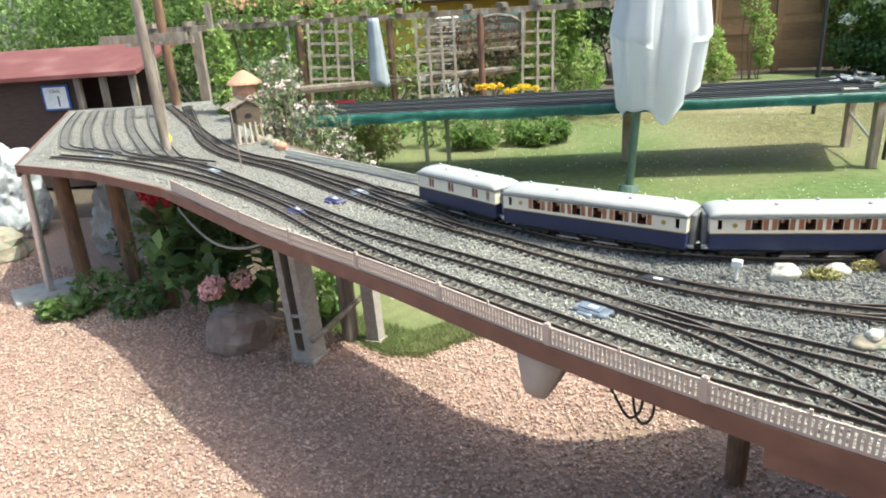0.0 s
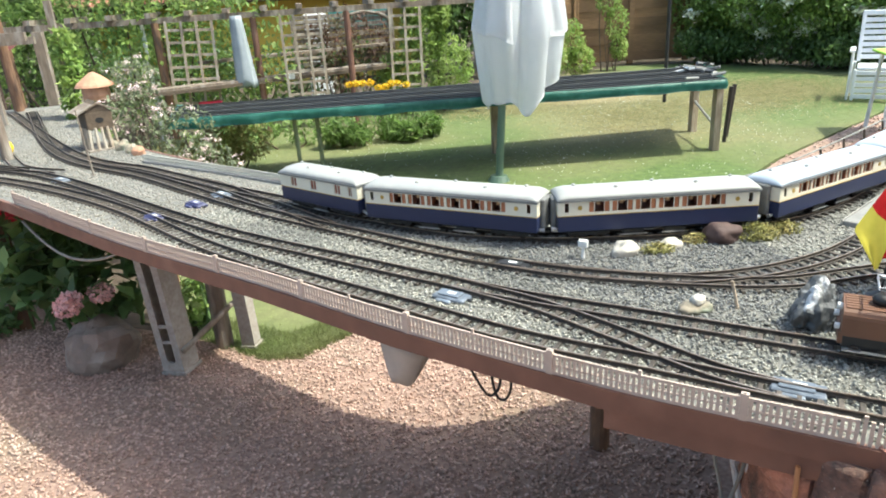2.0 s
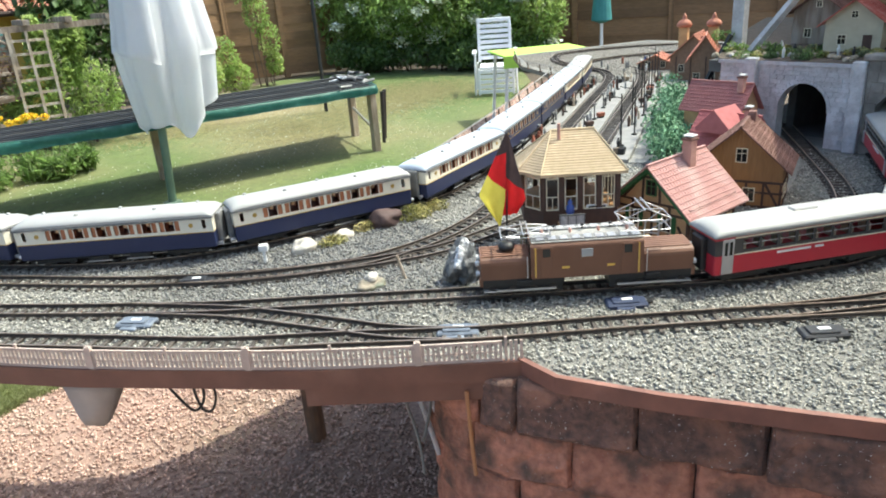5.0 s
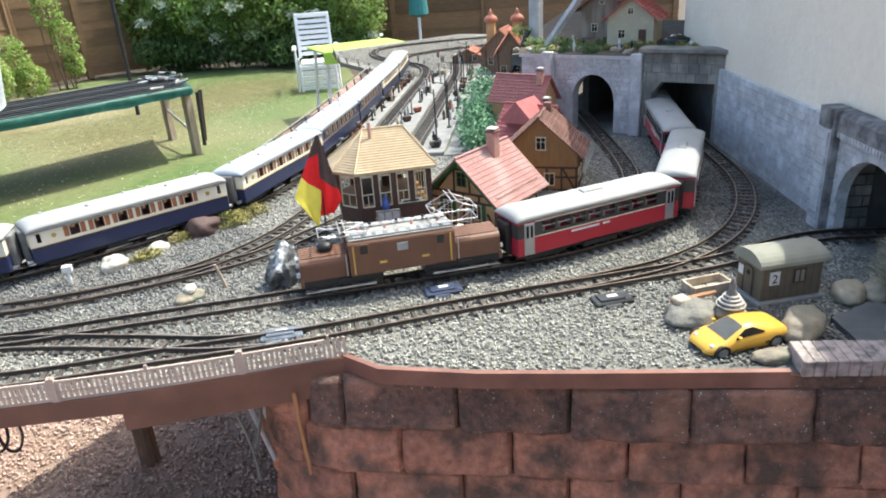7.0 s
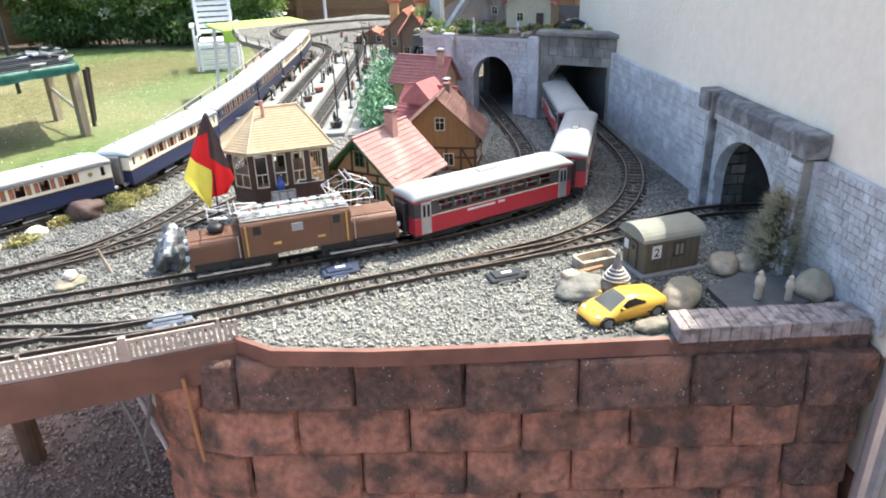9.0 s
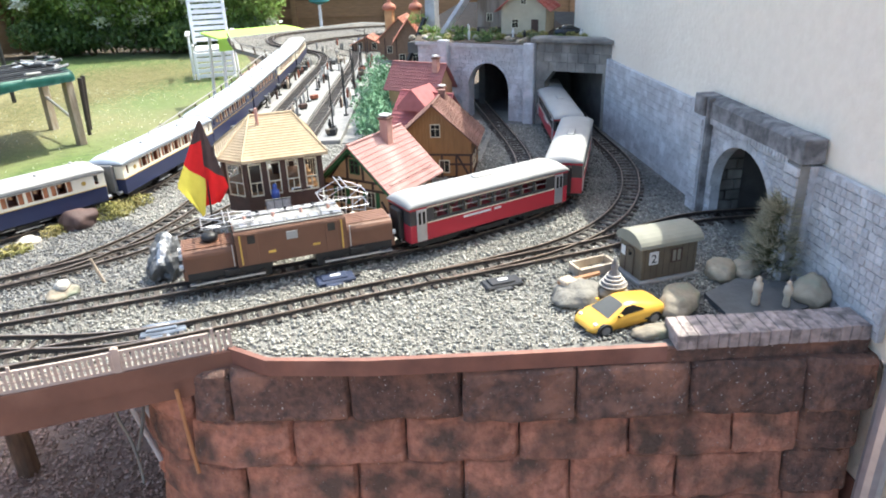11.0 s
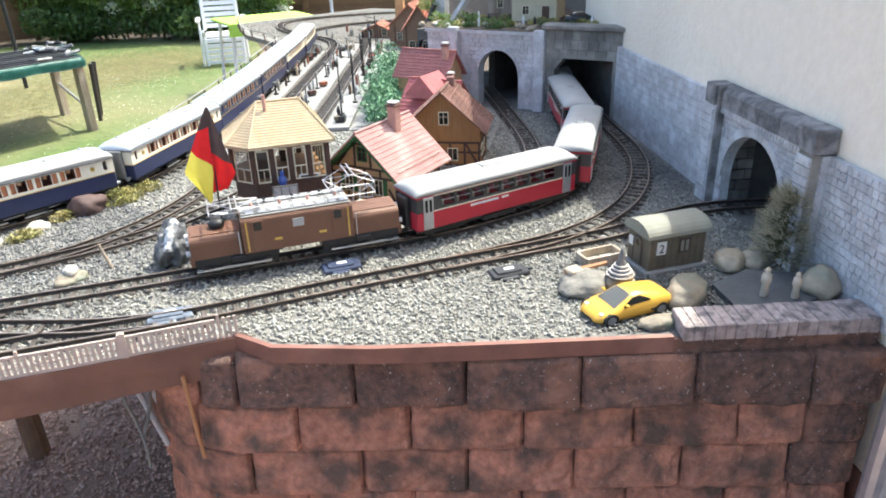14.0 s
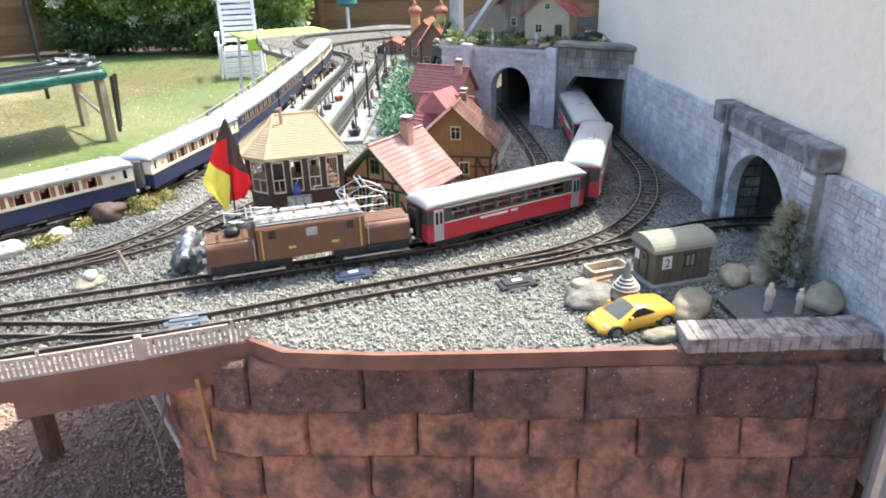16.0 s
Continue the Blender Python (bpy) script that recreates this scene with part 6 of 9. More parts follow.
part("chimney", box(x0 + 0.125, x0 + 0.147, ym - 0.018, ym + 0.004, zr - 0.02, zr + 0.016, bevel=0.001), "roof_rust", house2, "short rust-brown chimney")

def cross_house(cx, cy, label, mat_, w, d, he, hr, along_y=True):
    """A small house whose ridge runs across the view, with a cross gable."""
    t = thing("village_house", label, "model house", pose(cx, cy, H, 0, 0, 90), "model houses")
    part("wall_body", gable_body(-w / 2, w / 2, -d / 2, d / 2, 0, he, hr - 0.006), "infill", t)
    gable_roof(t, -w / 2, w / 2, -d / 2, d / 2, he, hr, 0.016, mat_, 9)
    for x in (-w * 0.3, 0.0, w * 0.3):
        window_on(t, "y", d / 2, x, he * 0.3, 0.024, 0.034, 1)
    chimney(t, -w * 0.40, 0.02, hr - 0.03, hr + 0.022, 0.011)
    return t
v1 = cross_house(2.40, 1.06, "model house with dark red cross-gabled roof", "roof_dkred", 0.19, 0.17, 0.09, 0.180)
dorm = gable_body(-0.075, 0.055, -0.062, 0.062, 0.0, 0.012, 0.075)
dr = part("dormer", dorm, "roof_dkred", v1)
dr.location = (0.0, 0.05, 0.134)
dr.rotation_euler = (0, 0, radians(90))
cross_house(2.665, 1.25, "large model house with plain dark red roof", "roof_wine", 0.222, 0.13, 0.155, 0.235)

# ---- signal box ----
SU, SV = Vector((0.76, -0.65, 0)), Vector((0.65, 0.76, 0))
sigbox = thing("signal_box", "model signal box with straw-yellow roof and dark glazed upper storey", "model signal box", pose(1.525, 0.975, H, 0, 0, math.degrees(math.atan2(-0.65, 0.76))) @ Matrix.Diagonal((0.80, 0.86, 1.06, 1)))
def bay(x0, x1, y0, y1, k):
    return [(x0 + k, y0), (x1, y0), (x1, y1), (x0 + k, y1), (x0, y1 - k), (x0, y0 + k)]
part("base_wall", prism(bay(-0.150, 0.085, -0.100, 0.10, 0.045), 0, 0.088), "tan_wall", sigbox)
UP = bay(-0.172, 0.105, -0.125, 0.122, 0.055)
part("lower_band", prism(UP, 0.080, 0.120), "timber_dark", sigbox)
part("top_band", prism(UP, 0.196, 0.204), "timber_dark", sigbox)
part("room_floor", prism([(x * 0.95, y * 0.95) for x, y in UP], 0.120, 0.122), "plank_wall", sigbox)
k = len(UP)
for i in range(k):
    a, b = Vector((*UP[i], 0)), Vector((*UP[(i + 1) % k], 0))
    d = b - a
    n_win = max(1, round(d.length / 0.054))
    for j in range(n_win + 1):
        p = a.lerp(b, j / n_win)
        part("mullion", box(-0.008, 0.008, -0.004, 0.004, 0.120, 0.197, m=Matrix.Translation(p) @ Matrix.Rotation(math.atan2(d.y, d.x), 4, "Z")), "timber_dark", sigbox)
    for j in range(n_win):
        c = a.lerp(b, (j + 0.5) / n_win)
        wl = d.length / n_win - 0.018
        mm = Matrix.Translation(c) @ Matrix.Rotation(math.atan2(d.y, d.x), 4, "Z")
        wob = new("window"); wob.parent = sigbox
        wob.matrix_local = mm
        for q in ((-wl / 2, -wl / 2 + 0.003, 0.118, 0.194), (wl / 2 - 0.003, wl / 2, 0.118, 0.194), (-0.001, 0.001, 0.12, 0.15), (-wl / 2, wl / 2, 0.118, 0.121), (-wl / 2, wl / 2, 0.191, 0.194), (-wl / 2, wl / 2, 0.149, 0.151)):
            part("window_frame", box(q[0], q[1], -0.003, 0.001, q[2], q[3]), "cream_frame", wob)
        if i in (0,) and j == 0:
            part("pane", box(-wl / 2, wl / 2, -0.001, 0.0, 0.128, 0.19), "dark_glass", wob)
part("stove", box(-0.02, 0.02, 0.05, 0.08, 0.122, 0.16), "timber_dark", sigbox)
def hip_roof(pts, z0, ridge, zr, over):
    bm = bmesh.new()
    c = Vector((sum(p[0] for p in pts) / len(pts), sum(p[1] for p in pts) / len(pts)))
    eave = [bm.verts.new((c.x + (p[0] - c.x) * over, c.y + (p[1] - c.y) * over, z0)) for p in pts]
    low = [bm.verts.new((v.co.x, v.co.y, z0 - 0.006)) for v in eave]
    r = [bm.verts.new((*q, zr)) for q in ridge]
    bm.faces.new(low[::-1])
    for i in range(len(pts)):
        bm.faces.new((low[i], low[(i + 1) % len(pts)], eave[(i + 1) % len(pts)], eave[i]))
    return bm, eave, r
bm, e, r = hip_roof(UP, 0.206, [(-0.075, 0.0), (0.055, 0.0)], 0.280, 1.15)
for f in ((e[0], e[1], r[1], r[0]), (e[1], e[2], r[1]), (e[2], e[3], r[0], r[1]), (e[3], e[4], r[0]), (e[4], e[5], r[0]), (e[5], e[0], r[0])):
    bm.faces.new(f)
slopes = [[v.co.copy() for v in f] for f in ((e[0], e[1], r[1], r[0]), (e[1], e[2], r[1]), (e[2], e[3], r[0], r[1]), (e[3], e[4], r[0]), (e[4], e[5], r[0]), (e[5], e[0], r[0]))]
bmesh.ops.recalc_face_normals(bm, faces=bm.faces)
part("roof", bm, "roof_straw", sigbox)
for sl in slopes:
    a, b = sl[0], sl[1]
    top_b, top_a = (sl[2], sl[3]) if len(sl) == 4 else (sl[2], sl[2])
    nrm = (b - a).cross(top_b - a).normalized()
    bm = bmesh.new()
    for j in range(17):
        k0 = j / 17
        p, q = a.lerp(top_a, k0) + nrm * 0.001, b.lerp(top_b, k0) + nrm * 0.001
        part("tile_course", tube(p, q, 0.0010, 0.0010, 4), "roof_straw", sigbox)
    bm.free()
    for p, q in ((a, top_a),):
        part("hip_tile", tube(p + Vector((0, 0, 0.002)), q + Vector((0, 0, 0.002)), 0.0022, 0.0022, 6), "roof_straw", sigbox)
part("ridge", tube((-0.078, 0, 0.281), (0.058, 0, 0.281), 0.0035, 0.0035, 8), "roof_straw", sigbox)
part("flue", tube((-0.055, -0.03, 0.24), (-0.055, -0.03, 0.302), 0.005, 0.005, 8), "chimney", sigbox)
part("base_door", box(-0.062, -0.034, -0.1025, -0.098, 0.0, 0.066), "timber_dark", sigbox, "dark wooden door")
part("door_sign", box(-0.055, -0.043, -0.104, -0.1025, 0.048, 0.056), "white", sigbox)
part("side_window", box(0.01, 0.04, -0.1022, -0.1, 0.012, 0.03), "orange_plank", sigbox)
part("balcony_floor", box(-0.075, 0.0, -0.175, -0.125, 0.086, 0.091), "plank_wall", sigbox)
for x in (-0.073, -0.05, -0.026, -0.002):
    part("baluster", box(x - 0.0013, x + 0.0013, -0.1745, -0.172, 0.09, 0.118), "grey_bellow", sigbox)
part("handrail", box(-0.075, 0.0, -0.175, -0.172, 0.117, 0.120), "grey_bellow", sigbox)
part("balcony_panel", box(-0.075, 0.0, -0.1735, -0.1725, 0.091, 0.116), "grey_stone", sigbox)
part("stair", tube((0.0, -0.155, 0.088), (0.085, -0.155, 0.004), 0.010, 0.010, 4), "wood_brown", sigbox)
for i in range(7):
    part("tread", box(0.004 + 0.0118 * i, 0.016 + 0.0118 * i, -0.168, -0.142, 0.080 - 0.0118 * i, 0.083 - 0.0118 * i), "plank_wall", sigbox)
part("name_board", box(0.012, 0.075, -0.1275, -0.1255, 0.118, 0.128), "white", sigbox)
part("name_bar", box(0.018, 0.069, -0.1285, -0.1275, 0.121, 0.125), "black", sigbox)
def figure(x, y, z, h, mat_, label="small plain model figure"):
    return solo("figurine", lathe([(h * 0.10, 0), (h * 0.13, h * 0.1), (h * 0.11, h * 0.45), (h * 0.16, h * 0.55), (h * 0.14, h * 0.78), (h * 0.06, h * 0.82), (h * 0.10, h * 0.9), (h * 0.05, h)], 10), mat_, label, "figurine", pose(x, y, z), "figurines", smooth=True)
pb_ = Vector((1.525, 0.975, 0)) + SU * -0.032 + SV * -0.128
figure(pb_.x, pb_.y, H + 0.091, 0.066, "figure_blue", "blue model figure on the signal box balcony")

# station buildings far off
def station_house(x, y, w, d, he, hr, ang, roof, label, tower=False):
    t = thing("station_building", label, "model building", pose(x, y, H, 0, 0, ang), "model houses")
    part("wall_body", gable_body(-w / 2, w / 2, -d / 2, d / 2, 0, he, hr - 0.005), "station_brown", t)
    gable_roof(t, -w / 2, w / 2, -d / 2, d / 2, he, hr, 0.02, roof, 8)
    for y_ in (-d * 0.25, d * 0.25):
        window_on(t, "x", -w / 2, y_, he * 0.35, 0.03, 0.04, -1)
        beam(t, "x", -w / 2, -1, y_ + 0.03, 0, y_ + 0.03, he)
    if tower:
        for y_ in (-0.085, 0.085):
            part("tower", box(-0.026, 0.026, y_ - 0.026, y_ + 0.026, hr - 0.09, hr + 0.035, bevel=0.002), "tan_wall", t)
            part("tower_roof", lathe([(0.040, hr + 0.035), (0.044, hr + 0.05), (0.034, hr + 0.068), (0.012, hr + 0.082), (0.014, hr + 0.09), (0.002, hr + 0.115)], 14, m=pose(0, y_, 0)), "roof_orange", t, "orange onion dome", smooth=True)
    return t
station_house(4.33, 2.68, 0.16, 0.20, 0.055, 0.10, 20, "roof_orange", "small model station building with orange roof")
station_house(4.10, 2.25, 0.24, 0.26, 0.14, 0.26, 20, "roof_orange", "tall model station building with orange roof and little tower", True)
station_house(3.70, 1.955, 0.20, 0.15, 0.19, 0.295, 30, "roof_orange", "tall brown model house with orange gable roof beside the tracks")

# chalets on the hill
ZH = H + 0.302
def chalet(x, y, w, d, he, hr, ang, wall, roof, label):
    t = thing("chalet", label, "model house", pose(x, y, ZH, 0, 0, ang), "model houses")
    part("wall_body", gable_body(-w / 2, w / 2, -d / 2, d / 2, 0, he, hr - 0.005), wall, t)
    gable_roof(t, -w / 2, w / 2, -d / 2, d / 2, he, hr, 0.025, roof, 8)
    part("door", box(-w / 2 - 0.003, -w / 2, -0.065, -0.035, 0.0, 0.06), "timber_dark", t)
    window_on(t, "x", -w / 2, 0.035, 0.028, 0.026, 0.032, -1)
    window_on(t, "x", -w / 2, 0.0, he + 0.008, 0.02, 0.022, -1)
chalet(3.20, 1.01, 0.22, 0.19, 0.115, 0.19, 12, "chalet_cream", "roof_red", "cream model chalet with red roof on the hill")
chalet(3.42, 1.22, 0.22, 0.20, 0.14, 0.21, 2, "wood_grey", "roof_rust", "weathered grey-brown model chalet on the hill")

# ---- things on the deck ----
def switch_box(x, y, ang, mat_, label, L=0.085, w=0.042, h=0.011):
    t = thing("switch_motor", label, "switch motor", pose(x, y, H, 0, 0, ang), "switch motors")
    part("case", box(-L / 2, L / 2, -w / 2, w / 2, 0.0, h, bevel=0.003), mat_, t)
    part("lid", box(-L * 0.36, L * 0.30, -w * 0.36, w * 0.36, h, h + 0.004, bevel=0.0015), mat_, t)
    part("marker", box(-0.010, 0.012, -0.005, 0.005, h + 0.004, h + 0.0048), "white", t)
    part("side_case", box(-L * 0.30, L * 0.15, -w * 0.78, -w * 0.5, 0.0, h * 0.7, bevel=0.002), mat_, t)
    part("lever", box(L / 2, L / 2 + 0.012, -0.004, 0.004, 0.003, 0.008), "black", t)
    return t
switch_box(0.515, 1.365, -47, "box_blue", "blue-grey switch motor box beside the track")
switch_box(0.700, 1.495, -42, "box_black", "black switch motor box on the ballast")
switch_box(1.450, 0.313, -40, "box_black", "black switch motor box in front of the curve")
switch_box(1.310, 0.650, -40, "box_navy", "dark blue switch motor box between the tracks")
switch_box(0.985, 0.815, -42, "box_blue", "blue switch motor box at the crossover")
switch_box(-0.286, 2.300, -55, "box_violet", "violet switch motor box beside the track", 0.09)
switch_box(-0.168, 2.408, -55, "box_violet", "violet switch motor box between tracks", 0.09)
switch_box(-0.088, 2.495, -52, "box_blue", "pale switch motor box at the back crossover")
switch_box(-0.78, 3.02, -45, "box_blue", "blue-grey switch motor box at the yard throat", 0.09)
switch_box(-1.48, 3.50, -35, "box_blue", "blue-grey switch motor box in the yard", 0.09)

def lamp_post(x, y, h, label, plate=True):
    t = thing("track_signal", label, "signal", pose(x, y, H), "track signals")
    part("post", tube((0, 0, 0), (0, 0, h), 0.005, 0.0045, 8), "white", t)
    if plate:
        part("head", box(-0.012, 0.012, -0.008, 0.008, h - 0.002, h + 0.016, bevel=0.002, m=pose(0, 0, 0, 0, 0, -35)), "white", t)
    return t
lamp_post(0.885, 1.49, 0.035, "small white signal beside the outer track")
solo("marker_post", tube((1.075, 1.12, H), (1.062, 1.128, H + 0.062), 0.004, 0.0035, 6), "lath_wood", "thin pale wooden post leaning beside the track", "post")
stub = solo("marker_post", tube((-0.66, 3.05, H), (-0.68, 3.08, H + 0.28), 0.004, 0.003, 6), "wood_grey", "thin bare wooden stick standing in the ballast", "stick")

def stone(x, y, s, mat_, label, seed, z=H, ang=0, rough=0.27):
    return solo("stone", rock_bm(*s, rough, seed, 4, 0.95), mat_, label, "stone", pose(x, y, z - 0.004, 0, 0, ang), "garden stones", smooth=True)
stone(0.995, 1.475, (0.036, 0.026, 0.026), "white_pebble", "pale round pebble beside the track", 1)
stone(1.125, 1.49, (0.03, 0.02, 0.018), "white_pebble", "whitish angular stone among moss tufts", 2)
stone(1.10, 1.475, (0.022, 0.018, 0.012), "pebble", "small grey pebble beside the track", 3)
stone(1.27, 1.485, (0.052, 0.036, 0.034), "red_pebble", "dark reddish-brown pebble among moss tufts", 4)
stone(0.985, 1.135, (0.035, 0.026, 0.018), "pebble", "grey stone between the tracks", 5)
stone(0.99, 1.135, (0.017, 0.014, 0.012), "white_pebble", "white stone on a grey one", 6, H + 0.022)
stone(1.07, 1.70, (0.045, 0.03, 0.02), "white_pebble", "pale flat stone by the back edge", 7)
stone(1.545, 0.775, (0.042, 0.03, 0.033), "white_pebble", "white stone by the houses", 8)
solo("quartz_rock", rock_bm(0.045, 0.038, 0.060, 0.35, 11, 4, 1.6), "marble", "glossy black and white quartz rock", "rock", pose(1.150, 1.005, H - 0.004, 0, 18, 20), smooth=False)
# moss tufts between stones
def tuft(x, y, r, n, mat_, label, h=0.03):
    c = cloud(n, rng, [(x, y, H + h * 0.4), (x + r * 0.5, y, H + h * 0.3), (x - r * 0.4, y + r * 0.2, H + h * 0.3)], [(r, r * 0.7, h * 0.6)] * 3)
    c[:, 2] = np.maximum(c[:, 2], H + 0.002)
    ob = new("plant_tuft", leaf_mesh(c, 0.012, rng, 0.9, 0.3))
    ob.data.materials.append(M[mat_])
    return tagged(ob, label, "plant", "moss tufts")
tuft(1.075, 1.46, 0.032, 420, "moss", "yellow-green moss tuft between pebbles")
tuft(1.20, 1.49, 0.026, 300, "moss", "yellow-green moss tuft by a pebble")
tuft(1.36, 1.46, 0.045, 700, "moss", "dry yellowish stonecrop tuft", 0.05)
tuft(1.45, 1.48, 0.038, 450, "moss", "dry straw-coloured stonecrop tuft", 0.035)

# slate block with flag and pine cones
block = solo("slate_block", box(-0.078, 0.078, -0.05, 0.05, 0, 0.045, bevel=0.004), "slate", "dark slate block carrying the flag", "block", pose(1.275, 0.955, H, 0, 0, -41))
flag = thing("flag", "black, red and gold flag on a black stand", "flag", pose(1.297, 0.995, H + 0.045))
part("foot", lathe([(0.026, 0), (0.026, 0.005), (0.012, 0.012), (0.004, 0.016)], 20), "black", flag)
CU, CN = Vector((0.67, -0.74, 0)), Vector((-0.74, -0.67, 0))
TIP = CU * 0.010 + Vector((0, 0, 0.283))
part("pole", tube((0, 0, 0.01), TIP, 0.0022, 0.0018, 8), "black", flag)
def on_line(stops, t):
    """A point on a line of stops (t, sideways, down)."""
    for p, q in zip(stops, stops[1:]):
        if t <= q[0]:
            k = (t - p[0]) / (q[0] - p[0])
            return p[1] + (q[1] - p[1]) * k, p[2] + (q[2] - p[2]) * k
    return stops[-1][1], stops[-1][2]
INNER = [(0, 0, 0), (0.7, -0.009, -0.155), (1, -0.022, -0.222)]
FREE = {-1: [(0, -0.004, -0.002), (0.72, -0.072, -0.146), (1, -0.030, -0.212)], 1: [(0, 0.004, -0.002), (0.82, 0.040, -0.160), (1, 0.016, -0.196)]}
def flag_band(bands, mat_):
    """One colour of the flag, which hangs in two folds from the pole's tip; a band runs between two lines over a fold."""
    bm = bmesh.new()
    for side, a0, a1, b0, b1 in bands:
        vs = []
        for i in range(13):
            row = []
            for j in range(9):
                s_ = j / 8
                t = (a0 + (a1 - a0) * s_) * (1 - i / 12) + (b0 + (b1 - b0) * s_) * i / 12
                p, q = on_line(INNER, t), on_line(FREE[side], t)
                off = 0.004 + 0.016 * t * math.sin(s_ * 2.6) * (1 if side < 0 else -0.6) + 0.005 * t * math.sin(s_ * 9 + t * 4)
                row.append(bm.verts.new(TIP + CU * (p[0] + (q[0] - p[0]) * s_) + CN * off + Vector((0, 0, p[1] + (q[1] - p[1]) * s_))))
            vs.append(row)
        for a, b in zip(vs, vs[1:]):
            for j in range(8):
                bm.faces.new((a[j], a[j + 1], b[j + 1], b[j]))
    bmesh.ops.remove_doubles(bm, verts=bm.verts, dist=0.0001)
    return part("cloth_band", bm, mat_, flag, smooth=True)
flag_band([(-1, 0, 0, 0.20, 0.25), (1, 0, 0, 0.46, 0.70)], "flag_black")
flag_band([(-1, 0.20, 0.25, 0.60, 0.47), (1, 0.46, 0.70, 0.90, 1.0)], "flag_red")
flag_band([(-1, 0.60, 0.47, 1.0, 1.0)], "flag_gold")
def pine_cone(x, y, z, r, h, label):
    bm = bmesh.new()
    lathe([(r * 0.4, 0), (r * 0.75, h * 0.2), (r * 0.8, h * 0.5), (r * 0.4, h * 0.85), (r * 0.1, h)], 12, bm)
    for j in range(8):
        k = (j + 0.5) / 8
        rr = r * (0.55 + 0.45 * math.sin(math.pi * (k * 0.8 + 0.15)))
        for i in range(11):
            a = 2 * math.pi * (i + 0.5 * (j % 2)) / 11
            c = Vector((rr * math.cos(a), rr * math.sin(a), k * h))
            box(-0.006, 0.004, -0.0055, 0.0055, -0.0015, 0.0025, bm, m=Matrix.Translation(c) @ Matrix.Rotation(a, 4, "Z") @ Matrix.Rotation(radians(-25), 4, "Y"))
    return solo("pine_cone", bm, "cone", label, "pine cone", pose(x, y, z), "pine cones")
pine_cone(1.335, 0.945, H + 0.042, 0.026, 0.058, "upright brown pine cone on the slate block")
pine_cone(1.335, 0.865, H, 0.026, 0.045, "grey-brown pine cone on the ballast")

# red toy cart, bench, frames, motorcycle and paving at the house
cart = thing("red_cart", "small red model cart beside a white stone", "model cart", pose(1.485, 0.770, H, 0, 0, -50))
part("tray", box(-0.032, 0.032, -0.014, 0.014, 0.010, 0.016, bevel=0.001), "train_red", cart)
for x in (-0.022, 0.022):
    for y in (-0.014, 0.014):
        part("wheel", tube((x, y - 0.002, 0.007), (x, y + 0.002, 0.007), 0.007, 0.007, 10), "rubber", cart)
def bench(x, y, ang):
    t = thing("yellow_bench", "small pale yellow wooden model bench", "model bench", pose(x, y, H, 0, 0, ang))
    for i in range(3):
        part("plank", box(-0.035, 0.035, -0.016 + 0.012 * i, -0.006 + 0.012 * i, 0.012, 0.016), "roof_straw", t)
    for s in (-1, 1):
        part("leg", box(s * 0.028 - 0.003, s * 0.028 + 0.003, -0.014, 0.016, 0.0, 0.012), "roof_straw", t)
bench(1.755, 0.655, -35)
yard_slab = solo("courtyard_slab", box(-0.10, 0.10, -0.055, 0.055, 0, 0.004), "platform", "pale courtyard paving beside the houses", "paving", pose(1.965, 0.655, H, 0, 0, 20))
moto = thing("motorcycle", "tiny black model motorcycle with sidecar", "model motorcycle", pose(1.90, 0.665, H + 0.004, 0, 0, -60))
for x in (-0.025, 0.025):
    part("wheel", tube((x, -0.003, 0.012), (x, 0.003, 0.012), 0.012, 0.012, 12), "rubber", moto)
part("frame", box(-0.02, 0.02, -0.004, 0.004, 0.012, 0.026, bevel=0.002), "black", moto)
part("tank", box(-0.006, 0.012, -0.005, 0.005, 0.026, 0.034, bevel=0.002), "train_red", moto)
part("sidecar", box(-0.02, 0.02, 0.010, 0.028, 0.008, 0.024, bevel=0.004), "black", moto)
part("handlebar", tube((0.02, -0.012, 0.036), (0.02, 0.012, 0.036), 0.0015, 0.0015, 6), "silver", moto)
def cold_frame(x, y, ang):
    t = thing("cold_frame", "pale wooden model garden frame leaning by the house", "model garden frame", pose(x, y, H, 0, 0, ang), "garden frames")
    for s in (-1, 1):
        part("stile", tube((s * 0.018, 0, 0.0), (s * 0.018, 0.022, 0.055), 0.0022, 0.0022, 4), "white", t)
    for k in (0.05, 0.5, 1.0):
        part("crossbar", tube((-0.018, 0.022 * k, 0.055 * k), (0.018, 0.022 * k, 0.055 * k), 0.002, 0.002, 4), "white", t)
for i in range(3):
    cold_frame(1.605 + 0.012 * i, 0.93 - 0.055 * i, -70)

# wagon body shed
ang = math.degrees(math.atan2(-0.09, 0.10))
shed = thing("wagon_shed", "olive-brown old wagon body with rounded grey-green roof", "model shed", pose(1.655, 0.040, H, 0, 0, ang) @ Matrix.Scale(0.9, 4))
part("plinth", box(-0.085, 0.085, -0.055, 0.055, 0.0, 0.010, bevel=0.002), "concrete", shed)
part("body", box(-0.075, 0.075, -0.046, 0.046, 0.010, 0.092, bevel=0.002), "olive", shed)
rf = bmesh.new()
prof = [(0.054 * math.cos(math.pi * i / 12), 0.092 + 0.030 * math.sin(math.pi * i / 12)) for i in range(13)]
a = [rf.verts.new((-0.084, y, z)) for y, z in prof]
b = [rf.verts.new((0.084, y, z)) for y, z in prof]
for i in range(12):
    rf.faces.new((a[i], b[i], b[i + 1], a[i + 1]))
